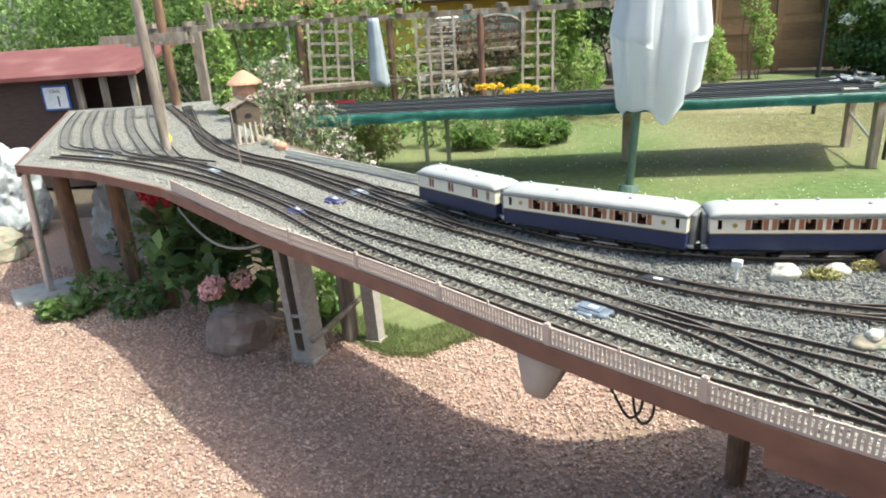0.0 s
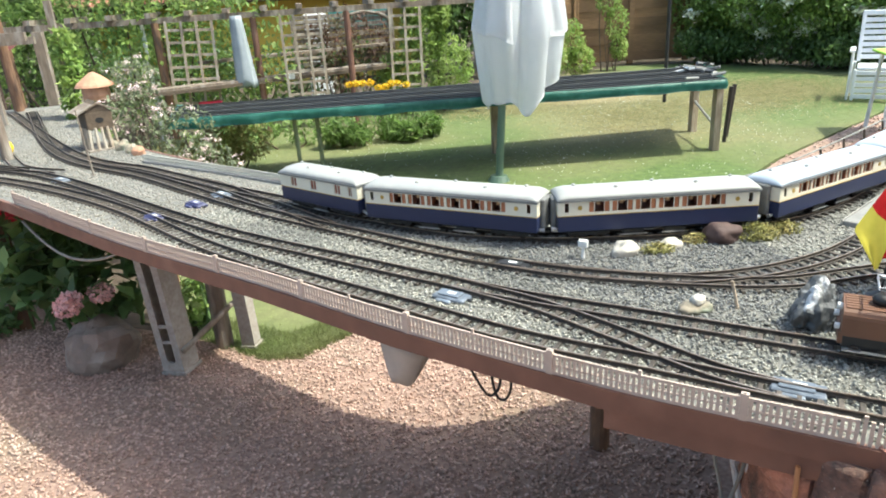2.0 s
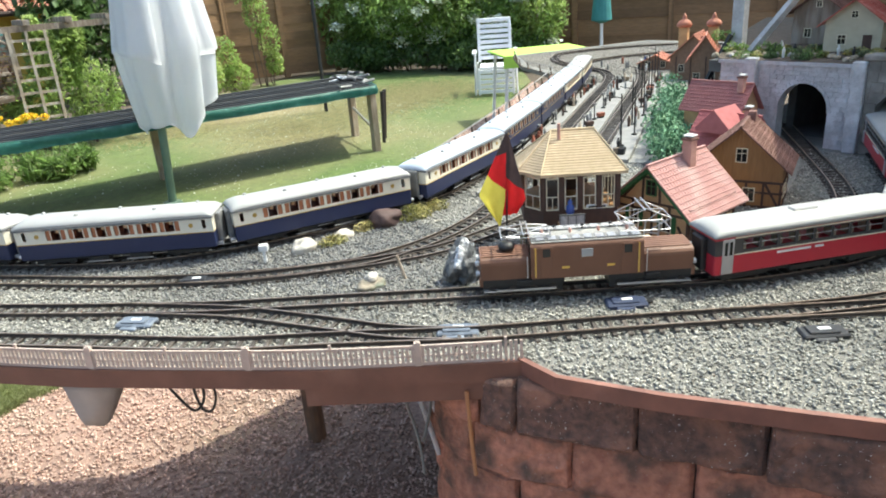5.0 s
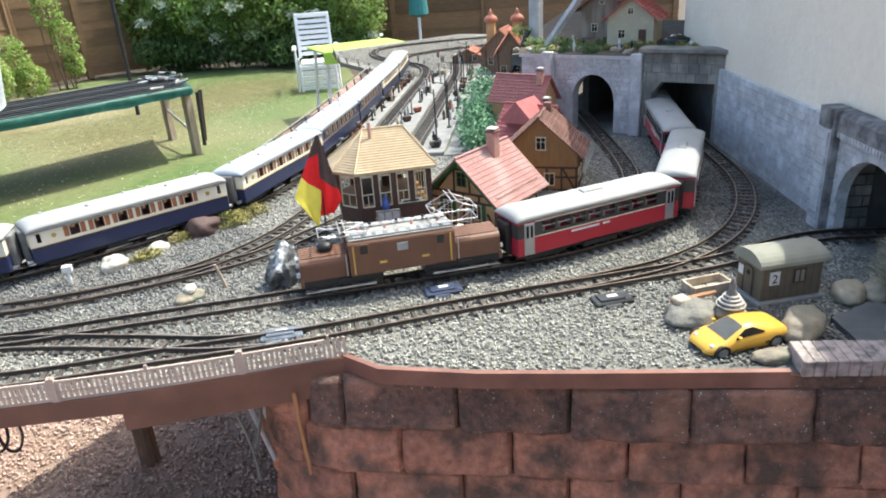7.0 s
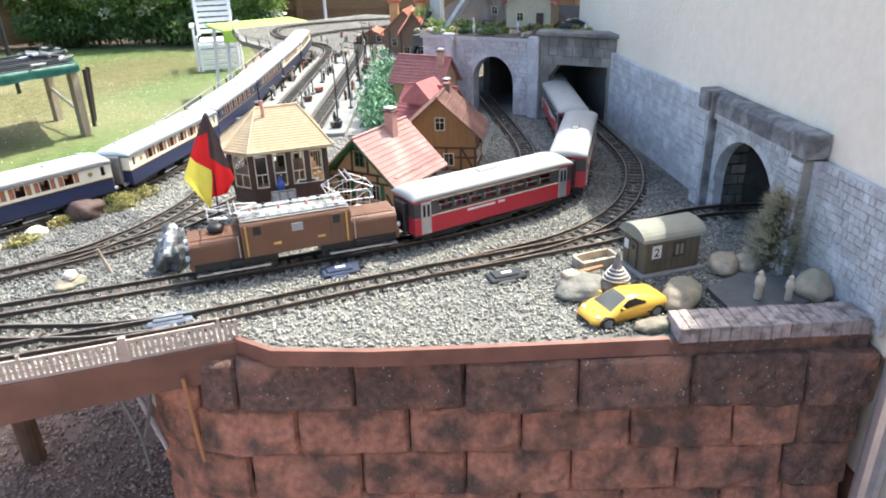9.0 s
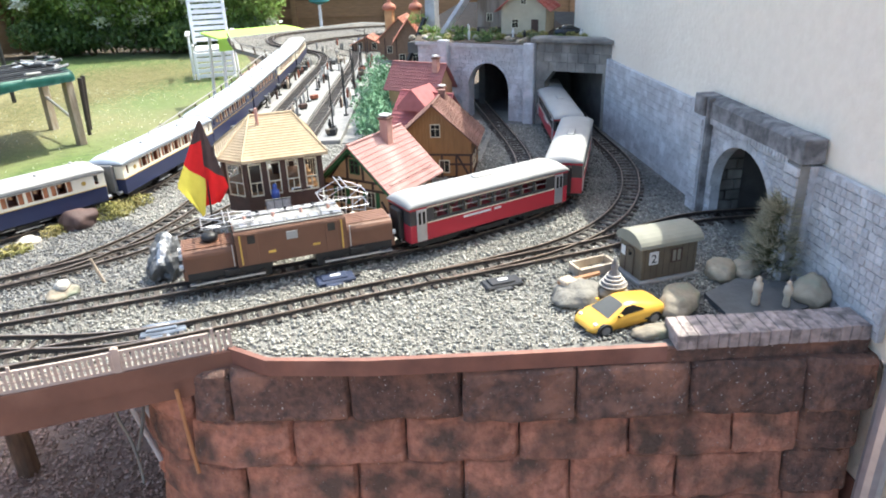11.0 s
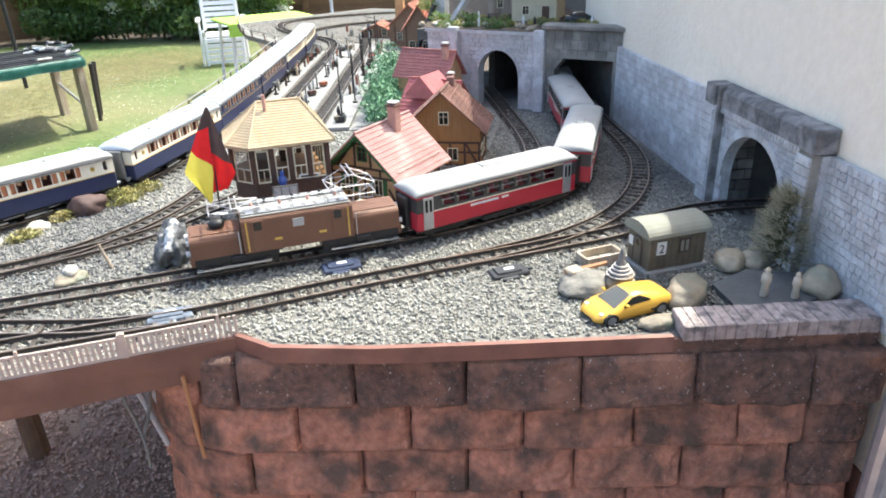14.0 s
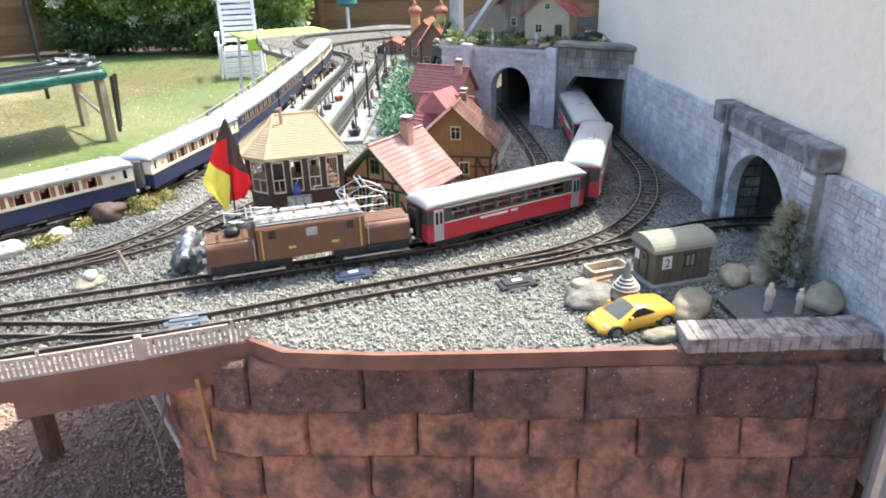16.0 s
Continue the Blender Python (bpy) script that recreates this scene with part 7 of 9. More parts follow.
rf.faces.new(a[::-1]); rf.faces.new(b)
rf.faces.new((a[0], a[-1], b[-1], b[0]))
bmesh.ops.recalc_face_normals(rf, faces=rf.faces)
part("roof", rf, "olive_roof", shed, "grey-green barrel roof", smooth=False)
for i in range(9):
    x = -0.066 + 0.0165 * i
    for s in (-1, 1):
        part("plank_joint", box(x - 0.0004, x + 0.0004, s * 0.0460 - 0.0004, s * 0.0460 + 0.0004, 0.012, 0.090), "timber_dark", shed)
part("end_door", box(-0.0775, -0.075, -0.014, 0.014, 0.014, 0.078, bevel=0.0006), "olive", shed)
for i in range(9):
    a, b = math.pi * i / 9, math.pi * (i + 1) / 9
    part("door_arch", tube((-0.0778, 0.017 * math.cos(a), 0.072 + 0.010 * math.sin(a)), (-0.0778, 0.017 * math.cos(b), 0.072 + 0.010 * math.sin(b)), 0.0011, 0.0011, 5), "timber_dark", shed)
for y in (-0.017, 0.017):
    part("door_post", tube((-0.0778, y, 0.012), (-0.0778, y, 0.072), 0.0011, 0.0011, 5), "timber_dark", shed)
part("door_light", tube((-0.0785, 0.0, 0.066), (-0.0775, 0.0, 0.066), 0.007, 0.007, 12), "dark_glass", shed)
for q_ in ((0.003, 0.006, 0.046, 0.080), (0.029, 0.032, 0.046, 0.080), (0.016, 0.019, 0.049, 0.077), (0.006, 0.029, 0.046, 0.049), (0.006, 0.029, 0.077, 0.080)):
    part("window_frame", box(q_[0], q_[1], -0.0485, -0.046, q_[2], q_[3]), "timber_dark", shed)
part("side_window", box(0.006, 0.029, -0.0470, -0.046, 0.049, 0.077), "olive_roof", shed)
part("number_plate", box(-0.056, -0.032, -0.0478, -0.046, 0.048, 0.080), "white", shed, "white plate")
def text_mesh(body, size):
    cu = bpy.data.curves.new("text", "FONT")
    cu.body, cu.size, cu.extrude, cu.align_x = body, size, 0.0004, "CENTER"
    ob = bpy.data.objects.new("text", cu)
    me = bpy.data.meshes.new_from_object(ob)
    bpy.data.objects.remove(ob)
    return me
me = text_mesh("2", 0.030)
me.materials.append(M["black"])
ob = part("numeral", me, None, shed, "black numeral")
ob.matrix_local = pose(-0.044, -0.0484, 0.053, 90, 0, 0)
part("end_plate", box(-0.0772, -0.075, 0.020, 0.038, 0.050, 0.072), "white", shed)
# stones, toy crane, stupa, pond
stone(1.460, 0.150, (0.055, 0.045, 0.028), "grey_pebble", "grey rounded stone under the toy digger", 21)
stone(1.510, -0.040, (0.064, 0.040, 0.027), "pebble", "greenish-brown river stone beside the car", 22)
stone(1.390, -0.018, (0.042, 0.020, 0.015), "pebble", "flat grey stone beside the yellow car", 23, H, -48)
stone(1.695, -0.085, (0.042, 0.034, 0.026), "pebble", "grey round stone behind the wagon shed", 24)
stone(1.735, -0.128, (0.040, 0.03, 0.024), "pebble", "brownish round stone behind the pond", 25)
stone(1.650, -0.262, (0.048, 0.036, 0.036), "pebble", "large pale brown river stone by the wall", 26)
pond = solo("slate_plate", prism([(-0.10, -0.07), (0.06, -0.075), (0.09, 0.02), (0.02, 0.07), (-0.08, 0.05)], 0, 0.012), "slate", "flat dark slate plate like a pond", "slate plate", pose(1.60, -0.165, H + 0.004, 2, -2, -40))
figure(1.566, -0.170, H + 0.012, 0.062, "figure_pale", "pale seated model angler figure")
figure(1.583, -0.222, H + 0.012, 0.056, "figure_pale", "pale standing model figure by the stone")
trough = thing("wooden_trough", "small pale wooden model crate beside the track", "model crate", pose(1.600, 0.165, H, 0, 0, -38))
for s in (-1, 1):
    part("long_side", box(-0.045, 0.045, s * 0.022 - 0.003, s * 0.022 + 0.003, 0, 0.022), "lath_wood", trough)
    part("short_side", box(s * 0.045 - 0.003, s * 0.045 + 0.003, -0.019, 0.019, 0, 0.022), "lath_wood", trough)
part("bottom", box(-0.042, 0.042, -0.019, 0.019, 0, 0.004), "cream_frame", trough)
digger = thing("wooden_crane", "pale wooden toy crane lying on a stone", "model crane", pose(1.475, 0.165, H + 0.024, 0, 0, -30))
part("beam", tube((-0.03, 0.01, 0.006), (0.06, -0.01, 0.014), 0.007, 0.005, 6), "orange_plank", digger)
part("body", box(-0.03, 0.0, -0.012, 0.014, 0.0, 0.018, bevel=0.003), "figure_pale", digger)
spire = thing("spire_ornament", "small dark ringed spire ornament with pale stripes", "ornament", pose(1.485, 0.085, H + 0.034))
part("core", lathe([(0.026, 0), (0.027, 0.006), (0.021, 0.012), (0.016, 0.020), (0.011, 0.028), (0.006, 0.036), (0.007, 0.044), (0.002, 0.062)], 20), "cap_stone", spire, smooth=True)
for i in range(4):
    r_, z_ = 0.0275 - 0.0045 * i, 0.004 + 0.0065 * i
    part("ring", lathe([(r_ * 0.8, z_), (r_, z_ + 0.0008), (r_, z_ + 0.0028), (r_ * 0.8, z_ + 0.0036)], 20), "white_pebble", spire, "pale ring")
stone(1.487, 0.085, (0.03, 0.03, 0.022), "pebble", "grey stone carrying a spire ornament", 29)
# conifer
tree = thing("model_conifer", "bushy straw-tipped green model conifer by the wall", "model tree", pose(1.740, -0.186, H))
part("trunk", tube((0, 0, 0), (0, 0, 0.20), 0.006, 0.002, 8), "bark", tree)
nd, far_ = [], []
for i in range(420):
    k = rng.uniform(0, 1) ** 1.25
    a, hz = rng.uniform(0, 6.28), 0.020 + 0.150 * k
    rl = 0.068 * (1 - 0.66 * k) * rng.uniform(0.65, 1.12) * (0.8 if k < 0.08 else 1)
    rl *= 0.62 if math.cos(a) * hn.x + math.sin(a) * hn.y > 0.3 else 1.1
    up = rng.uniform(-0.1, 0.55)
    e = np.array((rl * math.cos(a), rl * math.sin(a), rl * up))
    for q_ in np.linspace(0.15, 1.0, 9):
        for _ in range(2):
            nd.append(np.r_[np.array((0, 0, hz)) + e * q_, e / np.linalg.norm(e) + np.array((0, 0, 0.45)) + rng.normal(0, 0.35, 3)])
            far_.append(q_ > 0.6 or (k > 0.75 and q_ > 0.4))
nd, far_ = np.array(nd), np.array(far_)
for pick, m_, n_ in ((~far_, "pine", "needles"), (far_, "pine_tip", "straw_fringe")):
    pos, dirn = nd[pick, :3], nd[pick, 3:] / np.linalg.norm(nd[pick, 3:], axis=1)[:, None]
    side = np.cross(dirn, rng.normal(0, 1, (len(pos), 3)))
    side /= np.linalg.norm(side, axis=1)[:, None]
    v = np.stack([pos - side * 0.0007, pos + side * 0.0007, pos + dirn * 0.029], 1)
    me = raw_mesh(v.reshape(-1, 3), np.arange(3 * len(pos)).reshape(-1, 3))
    me.materials.append(M[m_])
    part(n_, me, None, tree)
part("stick", tube((0.012, -0.012, 0.15), (0.016, -0.016, 0.27), 0.0018, 0.0012, 6), "bark", tree)

# yellow sports car
car = thing("sports_car", "yellow toy sports car with sky-grey windscreen and dark windows", "toy car", pose(1.411, 0.052, H + 0.0, 0, 0, math.degrees(math.atan2(0.075, -0.10))) @ Matrix.Diagonal((1.06, 1.02, 0.88, 1)))
# length, half width, floor, shoulder height, roof half width, roof height
CAR = [(-0.087, 0.031, 0.016, 0.035, 0.026, 0.037), (-0.080, 0.035, 0.012, 0.038, 0.027, 0.041), (-0.055, 0.0385, 0.008, 0.040, 0.0265, 0.0455), (-0.032, 0.0385, 0.008, 0.0385, 0.0245, 0.0515), (-0.012, 0.0375, 0.008, 0.0365, 0.0225, 0.0550), (0.006, 0.0365, 0.008, 0.0345, 0.0228, 0.0535), (0.028, 0.0368, 0.008, 0.0325, 0.0262, 0.0430), (0.046, 0.0378, 0.008, 0.0305, 0.0290, 0.0335), (0.066, 0.0370, 0.008, 0.0265, 0.0280, 0.0285), (0.080, 0.0310, 0.009, 0.0200, 0.0230, 0.0220), (0.088, 0.0220, 0.011, 0.0150, 0.0170, 0.0160)]
def car_ring(x, w, z0, zs, wr, zr):
    half = [(w * 0.92, z0), (w, z0 + (zs - z0) * 0.55), (w * 0.95, zs), (wr, zr), (wr * 0.5, zr + 0.0014)]
    return [Vector((x, -y, z)) for y, z in half] + [Vector((x, 0, zr + 0.0018))] + [Vector((x, y, z)) for y, z in half[::-1]]
RINGS = [car_ring(c[0] * 0.89, *c[1:]) for c in CAR]
bm = bmesh.new()
rings = [[bm.verts.new(p) for p in r_] for r_ in RINGS]
for a, b in zip(rings, rings[1:]):
    for i in range(11):
        bm.faces.new((a[i], b[i], b[(i + 1) % 11], a[(i + 1) % 11]))
bm.faces.new(rings[0][::-1]); bm.faces.new(rings[-1])
bmesh.ops.recalc_face_normals(bm, faces=bm.faces)
part("body", bm, "car_yellow", car, smooth=True)
def car_pane(rows_, lift):
    """A pane that lies on the body, from rows of points, lifted off it."""
    bm = bmesh.new()
    vs = [[bm.verts.new(p + lift) for p in row] for row in rows_]
    for a, b in zip(vs, vs[1:]):
        for i in range(len(a) - 1):
            bm.faces.new((a[i], a[i + 1], b[i + 1], b[i]))
    bmesh.ops.solidify(bm, geom=bm.faces[:], thickness=0.0006)
    bmesh.ops.recalc_face_normals(bm, faces=bm.faces)
    return bm
part("windscreen", car_pane([[Vector((p.x, p.y * 0.92, p.z)) for p in RINGS[k][3:8]] for k in (5, 6, 7)], Vector((0.0006, 0, 0.0009))), "windscreen", car, "glossy windscreen with the sky's reflection as its grey")
for s in (-1, 1):
    lo, hi = (2, 3) if s < 0 else (8, 7)
    part("side_window", car_pane([[RINGS[k][lo].lerp(RINGS[k][hi], 0.16), RINGS[k][lo].lerp(RINGS[k][hi], f_)] for k, f_ in ((3, 0.35), (4, 0.80), (5, 0.80), (6, 0.45))], Vector((0, s * 0.0010, 0.0006))), "dark_glass", car, "dark tinted side window")
for s in (-1, 1):
    part("headlight", box(0.057, 0.0675, s * 0.023 - 0.004, s * 0.023 + 0.004, 0.0225, 0.0275, bevel=0.001), "white", car)
    part("mirror", box(0.018, 0.024, s * 0.037 - 0.004, s * 0.037 + 0.004, 0.039, 0.043, bevel=0.001), "car_yellow", car)
    part("side_intake", box(-0.045, -0.030, s * 0.0368 - 0.001, s * 0.0368 + 0.001, 0.016, 0.026), "black", car)
    for x in (-0.052, 0.052):
        wh = part("wheel", tube((x, s * 0.029, 0.0145), (x, s * 0.0385, 0.0145), 0.0145, 0.0145, 18), "rubber", car)
        part("rim", tube((x, s * 0.038, 0.0145), (x, s * 0.0392, 0.0145), 0.0095, 0.009, 10), "grey_bellow", wh)
part("front_intake", box(0.071, 0.0785, -0.017, 0.017, 0.0095, 0.0145), "black", car)

# station platforms, lanes and posts
pd = Vector((0.86, 0.51, 0)).normalized()
pn = Vector((pd.y, -pd.x, 0))
P0 = Vector((1.72, 1.62, 0))
pang = math.degrees(math.atan2(pd.y, pd.x))
def platform(off, w, s0, s1, label):
    c = P0 + pn * off
    t = thing("station_platform", label, "model platform", pose(c.x, c.y, H, 0, 0, pang), "station platforms")
    part("slab", box(s0, s1, -w / 2, w / 2, 0, 0.016, bevel=0.002), "platform", t)
    part("kerb", box(s0, s1, -w / 2 - 0.004, -w / 2 - 0.0005, 0, 0.018), "concrete", t)
    part("kerb", box(s0, s1, w / 2 + 0.0005, w / 2 + 0.004, 0, 0.018), "concrete", t)
    return c
for off, w, a_, b_ in ((0.105, 0.055, -0.16, 2.1), (0.270, 0.105, 0.15, 2.25), (0.455, 0.085, 0.30, 2.3)):
    platform(off, w, a_, b_, "pale grey model station platform")
for off, w in ((0.175, 0.062), (0.365, 0.082)):
    c = P0 + pn * off
    solo("track_lane", box(0.25, 2.25, -w / 2, w / 2, 0.0022, 0.0045), "platform_dark", "dark grey ballast lane between platforms", "ballast lane", pose(c.x, c.y, H, 0, 0, pang), kind="structure")
c = P0 + pn * 0.545
solo("station_road", box(0.30, 2.4, -0.04, 0.04, 0.0022, 0.0045), "platform", "grey model road beside the station", "model road", pose(c.x, c.y, H, 0, 0, pang), kind="structure")
def mast(s_, off, h, k):
    c = P0 + pn * off + pd * s_
    t = thing("catenary_mast" if k == 0 else "platform_lamp", "thin dark model mast on the platform" if k == 0 else "small dark platform lamp", "model mast", pose(c.x, c.y, H + 0.016), "platform masts")
    part("pole", tube((0, 0, 0), (0, 0, h), 0.0035, 0.0025, 6), "black", t)
    part("foot", box(-0.008, 0.008, -0.008, 0.008, 0, 0.006), "black", t)
    if k == 0:
        part("bracket", tube((0, 0, h * 0.92), (-pn.x * 0.06, -pn.y * 0.06, h * 0.98), 0.0016, 0.0016, 5), "black", t)
    else:
        part("lamp_head", box(-0.010, 0.010, -0.006, 0.006, h - 0.004, h + 0.006, bevel=0.002), "grey_bellow", t)
    return t
for i in range(9):
    mast(0.50 + 0.2 * i, 0.45 + 0.03 * (i % 2), 0.20, 0)
for i in range(7):
    mast(0.35 + 0.28 * i, 0.10, 0.05, 1)
    mast(0.45 + 0.28 * i, 0.27, 0.07, 1)
rr = random.Random(5)
OFFS = ((0.105, 0.02), (0.27, 0.045), (0.455, 0.035))
for i in range(60):
    o_, j_ = rr.choice(OFFS)
    c = P0 + pn * (o_ + rr.uniform(-j_, j_)) + pd * rr.uniform(0.32, 2.2)
    figure(c.x, c.y, H + 0.016, rr.uniform(0.038, 0.052), rr.choice(("black", "grey_bellow", "concrete", "seat_red", "figure_pale", "timber_dark", "white_roof")), "small plain model figure on the platform")
for i in range(22):
    o_, j_ = rr.choice(OFFS)
    c = P0 + pn * (o_ + rr.uniform(-j_, j_) * 0.5) + pd * rr.uniform(0.35, 2.2)
    t = thing("platform_trolley", "small dark model luggage trolley on the platform", "model trolley", pose(c.x, c.y, H + 0.016, 0, 0, rr.uniform(0, 180)), "platform trolleys")
    part("crate", box(-0.018, 0.018, -0.011, 0.011, 0.008, 0.024, bevel=0.001), rr.choice(("timber_dark", "seat_red", "black", "olive", "grey_bellow")), t)
    part("axle", box(-0.014, 0.014, -0.009, 0.009, 0.0, 0.008), "black", t)
c = P0 + pn * 0.555 + pd * 0.90
truck = thing("model_truck", "small black and white model truck on the station road", "model truck", pose(c.x, c.y, H + 0.0045, 0, 0, pang + 180))
part("cab", box(0.035, 0.075, -0.024, 0.024, 0.012, 0.058, bevel=0.004), "white_roof", truck)
part("windscreen", box(0.0752, 0.0762, -0.019, 0.019, 0.036, 0.053), "dark_glass", truck)
part("load_box", box(-0.075, 0.030, -0.026, 0.026, 0.014, 0.072, bevel=0.003), "black", truck)
for x in (-0.05, 0.052):
    for y in (-0.022, 0.022):
        part("wheel", tube((x, y - 0.004, 0.011), (x, y + 0.004, 0.011), 0.011, 0.011, 14), "rubber", truck)
for i in range(30):
    c = Vector((4.1 + rr.random() * 1.2, 2.55 + rr.random() * 0.55, 0))
    figure(c.x, c.y, H + 0.003, rr.uniform(0.04, 0.055), rr.choice(("black", "grey_bellow", "figure_blue", "seat_red", "figure_pale", "white")), "small plain model figure by the far loop")
# model bushes beside the houses
def model_bush(x, y, r, h, n):
    t = thing("model_bush", "dense green model shrub beside the station", "model bush", pose(x, y, H), "model shrubs")
    part("stem", tube((0, 0, 0), (0, 0, h * 0.6), 0.006, 0.003, 6), "bark", t)
    c = cloud(n, rng, [(0, 0, h * 0.55), (r * 0.4, 0.2 * r, h * 0.4), (-r * 0.4, -0.2 * r, h * 0.45), (0, r * 0.3, h * 0.75)], [(r * 0.7, r * 0.7, h * 0.38)] * 4)
    c[:, 2] = np.maximum(c[:, 2], 0.003)
    me = leaf_mesh(c, 0.014, rng, 1.0, 0.6)
    me.materials.append(M["model_bush"])
    part("crown", me, None, t)
for i, (x, y) in enumerate(((2.32, 1.24), (2.46, 1.34), (2.60, 1.42), (2.76, 1.52), (2.92, 1.62), (3.08, 1.72), (2.40, 1.18))):
    model_bush(x, y, 0.10, 0.11 + 0.03 * (i % 3), 1200)
for i in range(26):
    x, y = 2.83 + rr.random() * 0.12, 0.55 + 0.85 * rr.random()
    stone(x, y, (0.018, 0.014, 0.012), rr.choice(("pebble", "concrete", "pebble")), "small rubble stone on the hill edge", 60 + i, ZH)
# clutter on the hill
for i in range(44):
    model = rr.choice(("leaf_grey", "moss", "leaf_dark", "moss"))
    x, y = 2.83 + rr.random() * 0.3, 0.58 + 0.84 * rr.random()
    c = cloud(160, rng, [(x, y, ZH + 0.008)], [(0.026, 0.026, 0.014)])
    c[:, 2] = np.maximum(c[:, 2], ZH + 0.001)
    ob = new("hill_plant", leaf_mesh(c, 0.012, rng, 1.0, 0.5))
    ob.data.materials.append(M[model])
    tagged(ob, "low green model plants on the hill edge", "plant", "hill plants")
for i in range(8):
    figure(2.86 + rr.random() * 0.2, 0.62 + 0.75 * rr.random(), ZH, 0.04, rr.choice(("figure_pale", "black", "white")), "small plain model figure on the hill")
stand = thing("bridge_strut", "grey painted wooden strut frame above the hill", "strut frame", pose(3.10, 1.44, ZH))
part("upright", box(-0.02, 0.02, -0.025, 0.025, 0.0, 0.55), "grey_stone", stand)
part("brace", tube((-0.10, -0.11, 0.0), (-0.02, -0.36, 0.36), 0.017, 0.017, 4), "grey_stone", stand)
solo("leaning_beam", tube((2.95, 1.51, H + 0.14), (2.995, 1.415, H + 0.37), 0.011, 0.011, 4), "black", "black painted beam leaning against the hill", "beam")
for x, y, z, rad, n_ in ((2.96, 1.39, 0.02, 0.030, 220), (2.96, 1.25, 0.02, 0.035, 240), (3.04, 1.50, 0.06, 0.03, 200), (2.83, 1.27, 0.0, 0.035, 240), (2.90, 1.16, 0.012, 0.03, 200), (2.88, 1.06, 0.012, 0.03, 200)):
    ob = new("hill_plant", leaf_mesh(cloud(n_, rng, [(x, y, ZH + z), (x + 0.02, y - 0.03, ZH + z - 0.005)], [(rad, rad, rad * 0.8)] * 2), 0.015, rng, 1.0, 0.4))
    ob.data.materials.append(M["leaf"])
    tagged(ob, "bushy green plant growing on the model hill", "plant", "hill plants")
sedan = thing("model_car", "dark blue-black model saloon car on the hill", "toy car", pose(3.09, 0.775, ZH, 0, 0, -60))
def saloon(stations):
    bm = bmesh.new()
    rs = [[bm.verts.new(p) for p in ((x, -w, z0), (x, -w, z0 + (z1 - z0) * 0.5), (x, -w * t_, z1), (x, w * t_, z1), (x, w, z0 + (z1 - z0) * 0.5), (x, w, z0))] for x, w, z0, z1, t_ in stations]
    for a, b in zip(rs, rs[1:]):
        for i in range(6):
            bm.faces.new((a[i], b[i], b[(i + 1) % 6], a[(i + 1) % 6]))
    bm.faces.new(rs[0][::-1]); bm.faces.new(rs[-1])
    bmesh.ops.recalc_face_normals(bm, faces=bm.faces)
    return bm
part("body", saloon([(-0.068, 0.022, 0.012, 0.024, 0.9), (-0.06, 0.026, 0.008, 0.029, 0.9), (0.0, 0.027, 0.008, 0.030, 0.9), (0.055, 0.026, 0.008, 0.026, 0.9), (0.068, 0.022, 0.010, 0.020, 0.9)]), "black_gloss", sedan, smooth=True)
part("cabin", saloon([(-0.048, 0.024, 0.027, 0.030, 0.9), (-0.028, 0.024, 0.027, 0.043, 0.8), (0.005, 0.024, 0.027, 0.044, 0.8), (0.032, 0.024, 0.027, 0.030, 0.9)]), "dark_glass", sedan, smooth=True)
for x in (-0.042, 0.042):
    for s in (-1, 1):
        part("wheel", tube((x, s * 0.020, 0.010), (x, s * 0.028, 0.010), 0.010, 0.010, 14), "rubber", sedan)
# back handrail of the deck
br, bu = spline([(1.05, 1.79), (1.17, 1.805), (1.36, 1.83), (1.62, 1.87), (1.92, 2.01), (2.75, 2.49), (3.55, 2.99), (3.83, 3.19), (4.08, 3.73), (4.55, 4.28)], 0.03)
rail_t = thing("edge_rail", "low pale handrail on short brown posts along the back edge", "low rail")
part("rail", strip_along([tuple(p) for p in br], H + 0.047, H + 0.0515, 0.004), "concrete", rail_t)
for i in range(0, len(br), 7):
    part("post", tube((br[i][0], br[i][1], H), (br[i][0] - 0.004, br[i][1] + 0.006, H + 0.050), 0.0045, 0.004, 6), "bark", rail_t)
    part("post_foot", box(br[i][0] - 0.014, br[i][0] + 0.014, br[i][1] - 0.010, br[i][1] + 0.010, H, H + 0.005, bevel=0.001), "bark", rail_t)
br2, _ = spline([(-0.49, 3.25), (-0.12, 2.86), (0.14, 2.57), (0.34, 2.32), (0.62, 2.00)], 0.03)
kerb = solo("edge_kerb", strip_along([tuple(p) for p in br2], H, H + 0.010, 0.014), "platform", "low pale grey kerb along the back of the deck", "kerb")
bf = thing("lattice_fence", "low grey-green plastic lattice fence along the back edge", "fence")
bpts, _ = spline([(-0.49, 3.25), (-0.12, 2.86), (0.14, 2.57), (0.34, 2.32), (0.62, 2.02), (0.90, 1.83), (1.05, 1.79)], 0.011)
for zc in (0.008, 0.020, 0.034):
    part("rail", strip_along([tuple(q_) for q_ in bpts[::4]], H + zc - 0.002, H + zc + 0.002, 0.003), "fence_grey", bf)
back_picket = mesh_of(box(-0.0026, 0.0026, 0.0, 0.003, 0.0, 0.038), "fence_grey", "picket")
for i in range(len(bpts)):
    q_, d_, nn = along(bpts, i)
    pk = new("picket", back_picket)
    pk.parent = bf
    pk.matrix_world = pose(q_[0] + nn[0] * 0.003, q_[1] + nn[1] * 0.003, H + 0.001, 0, 0, math.degrees(math.atan2(d_[1], d_[0])))

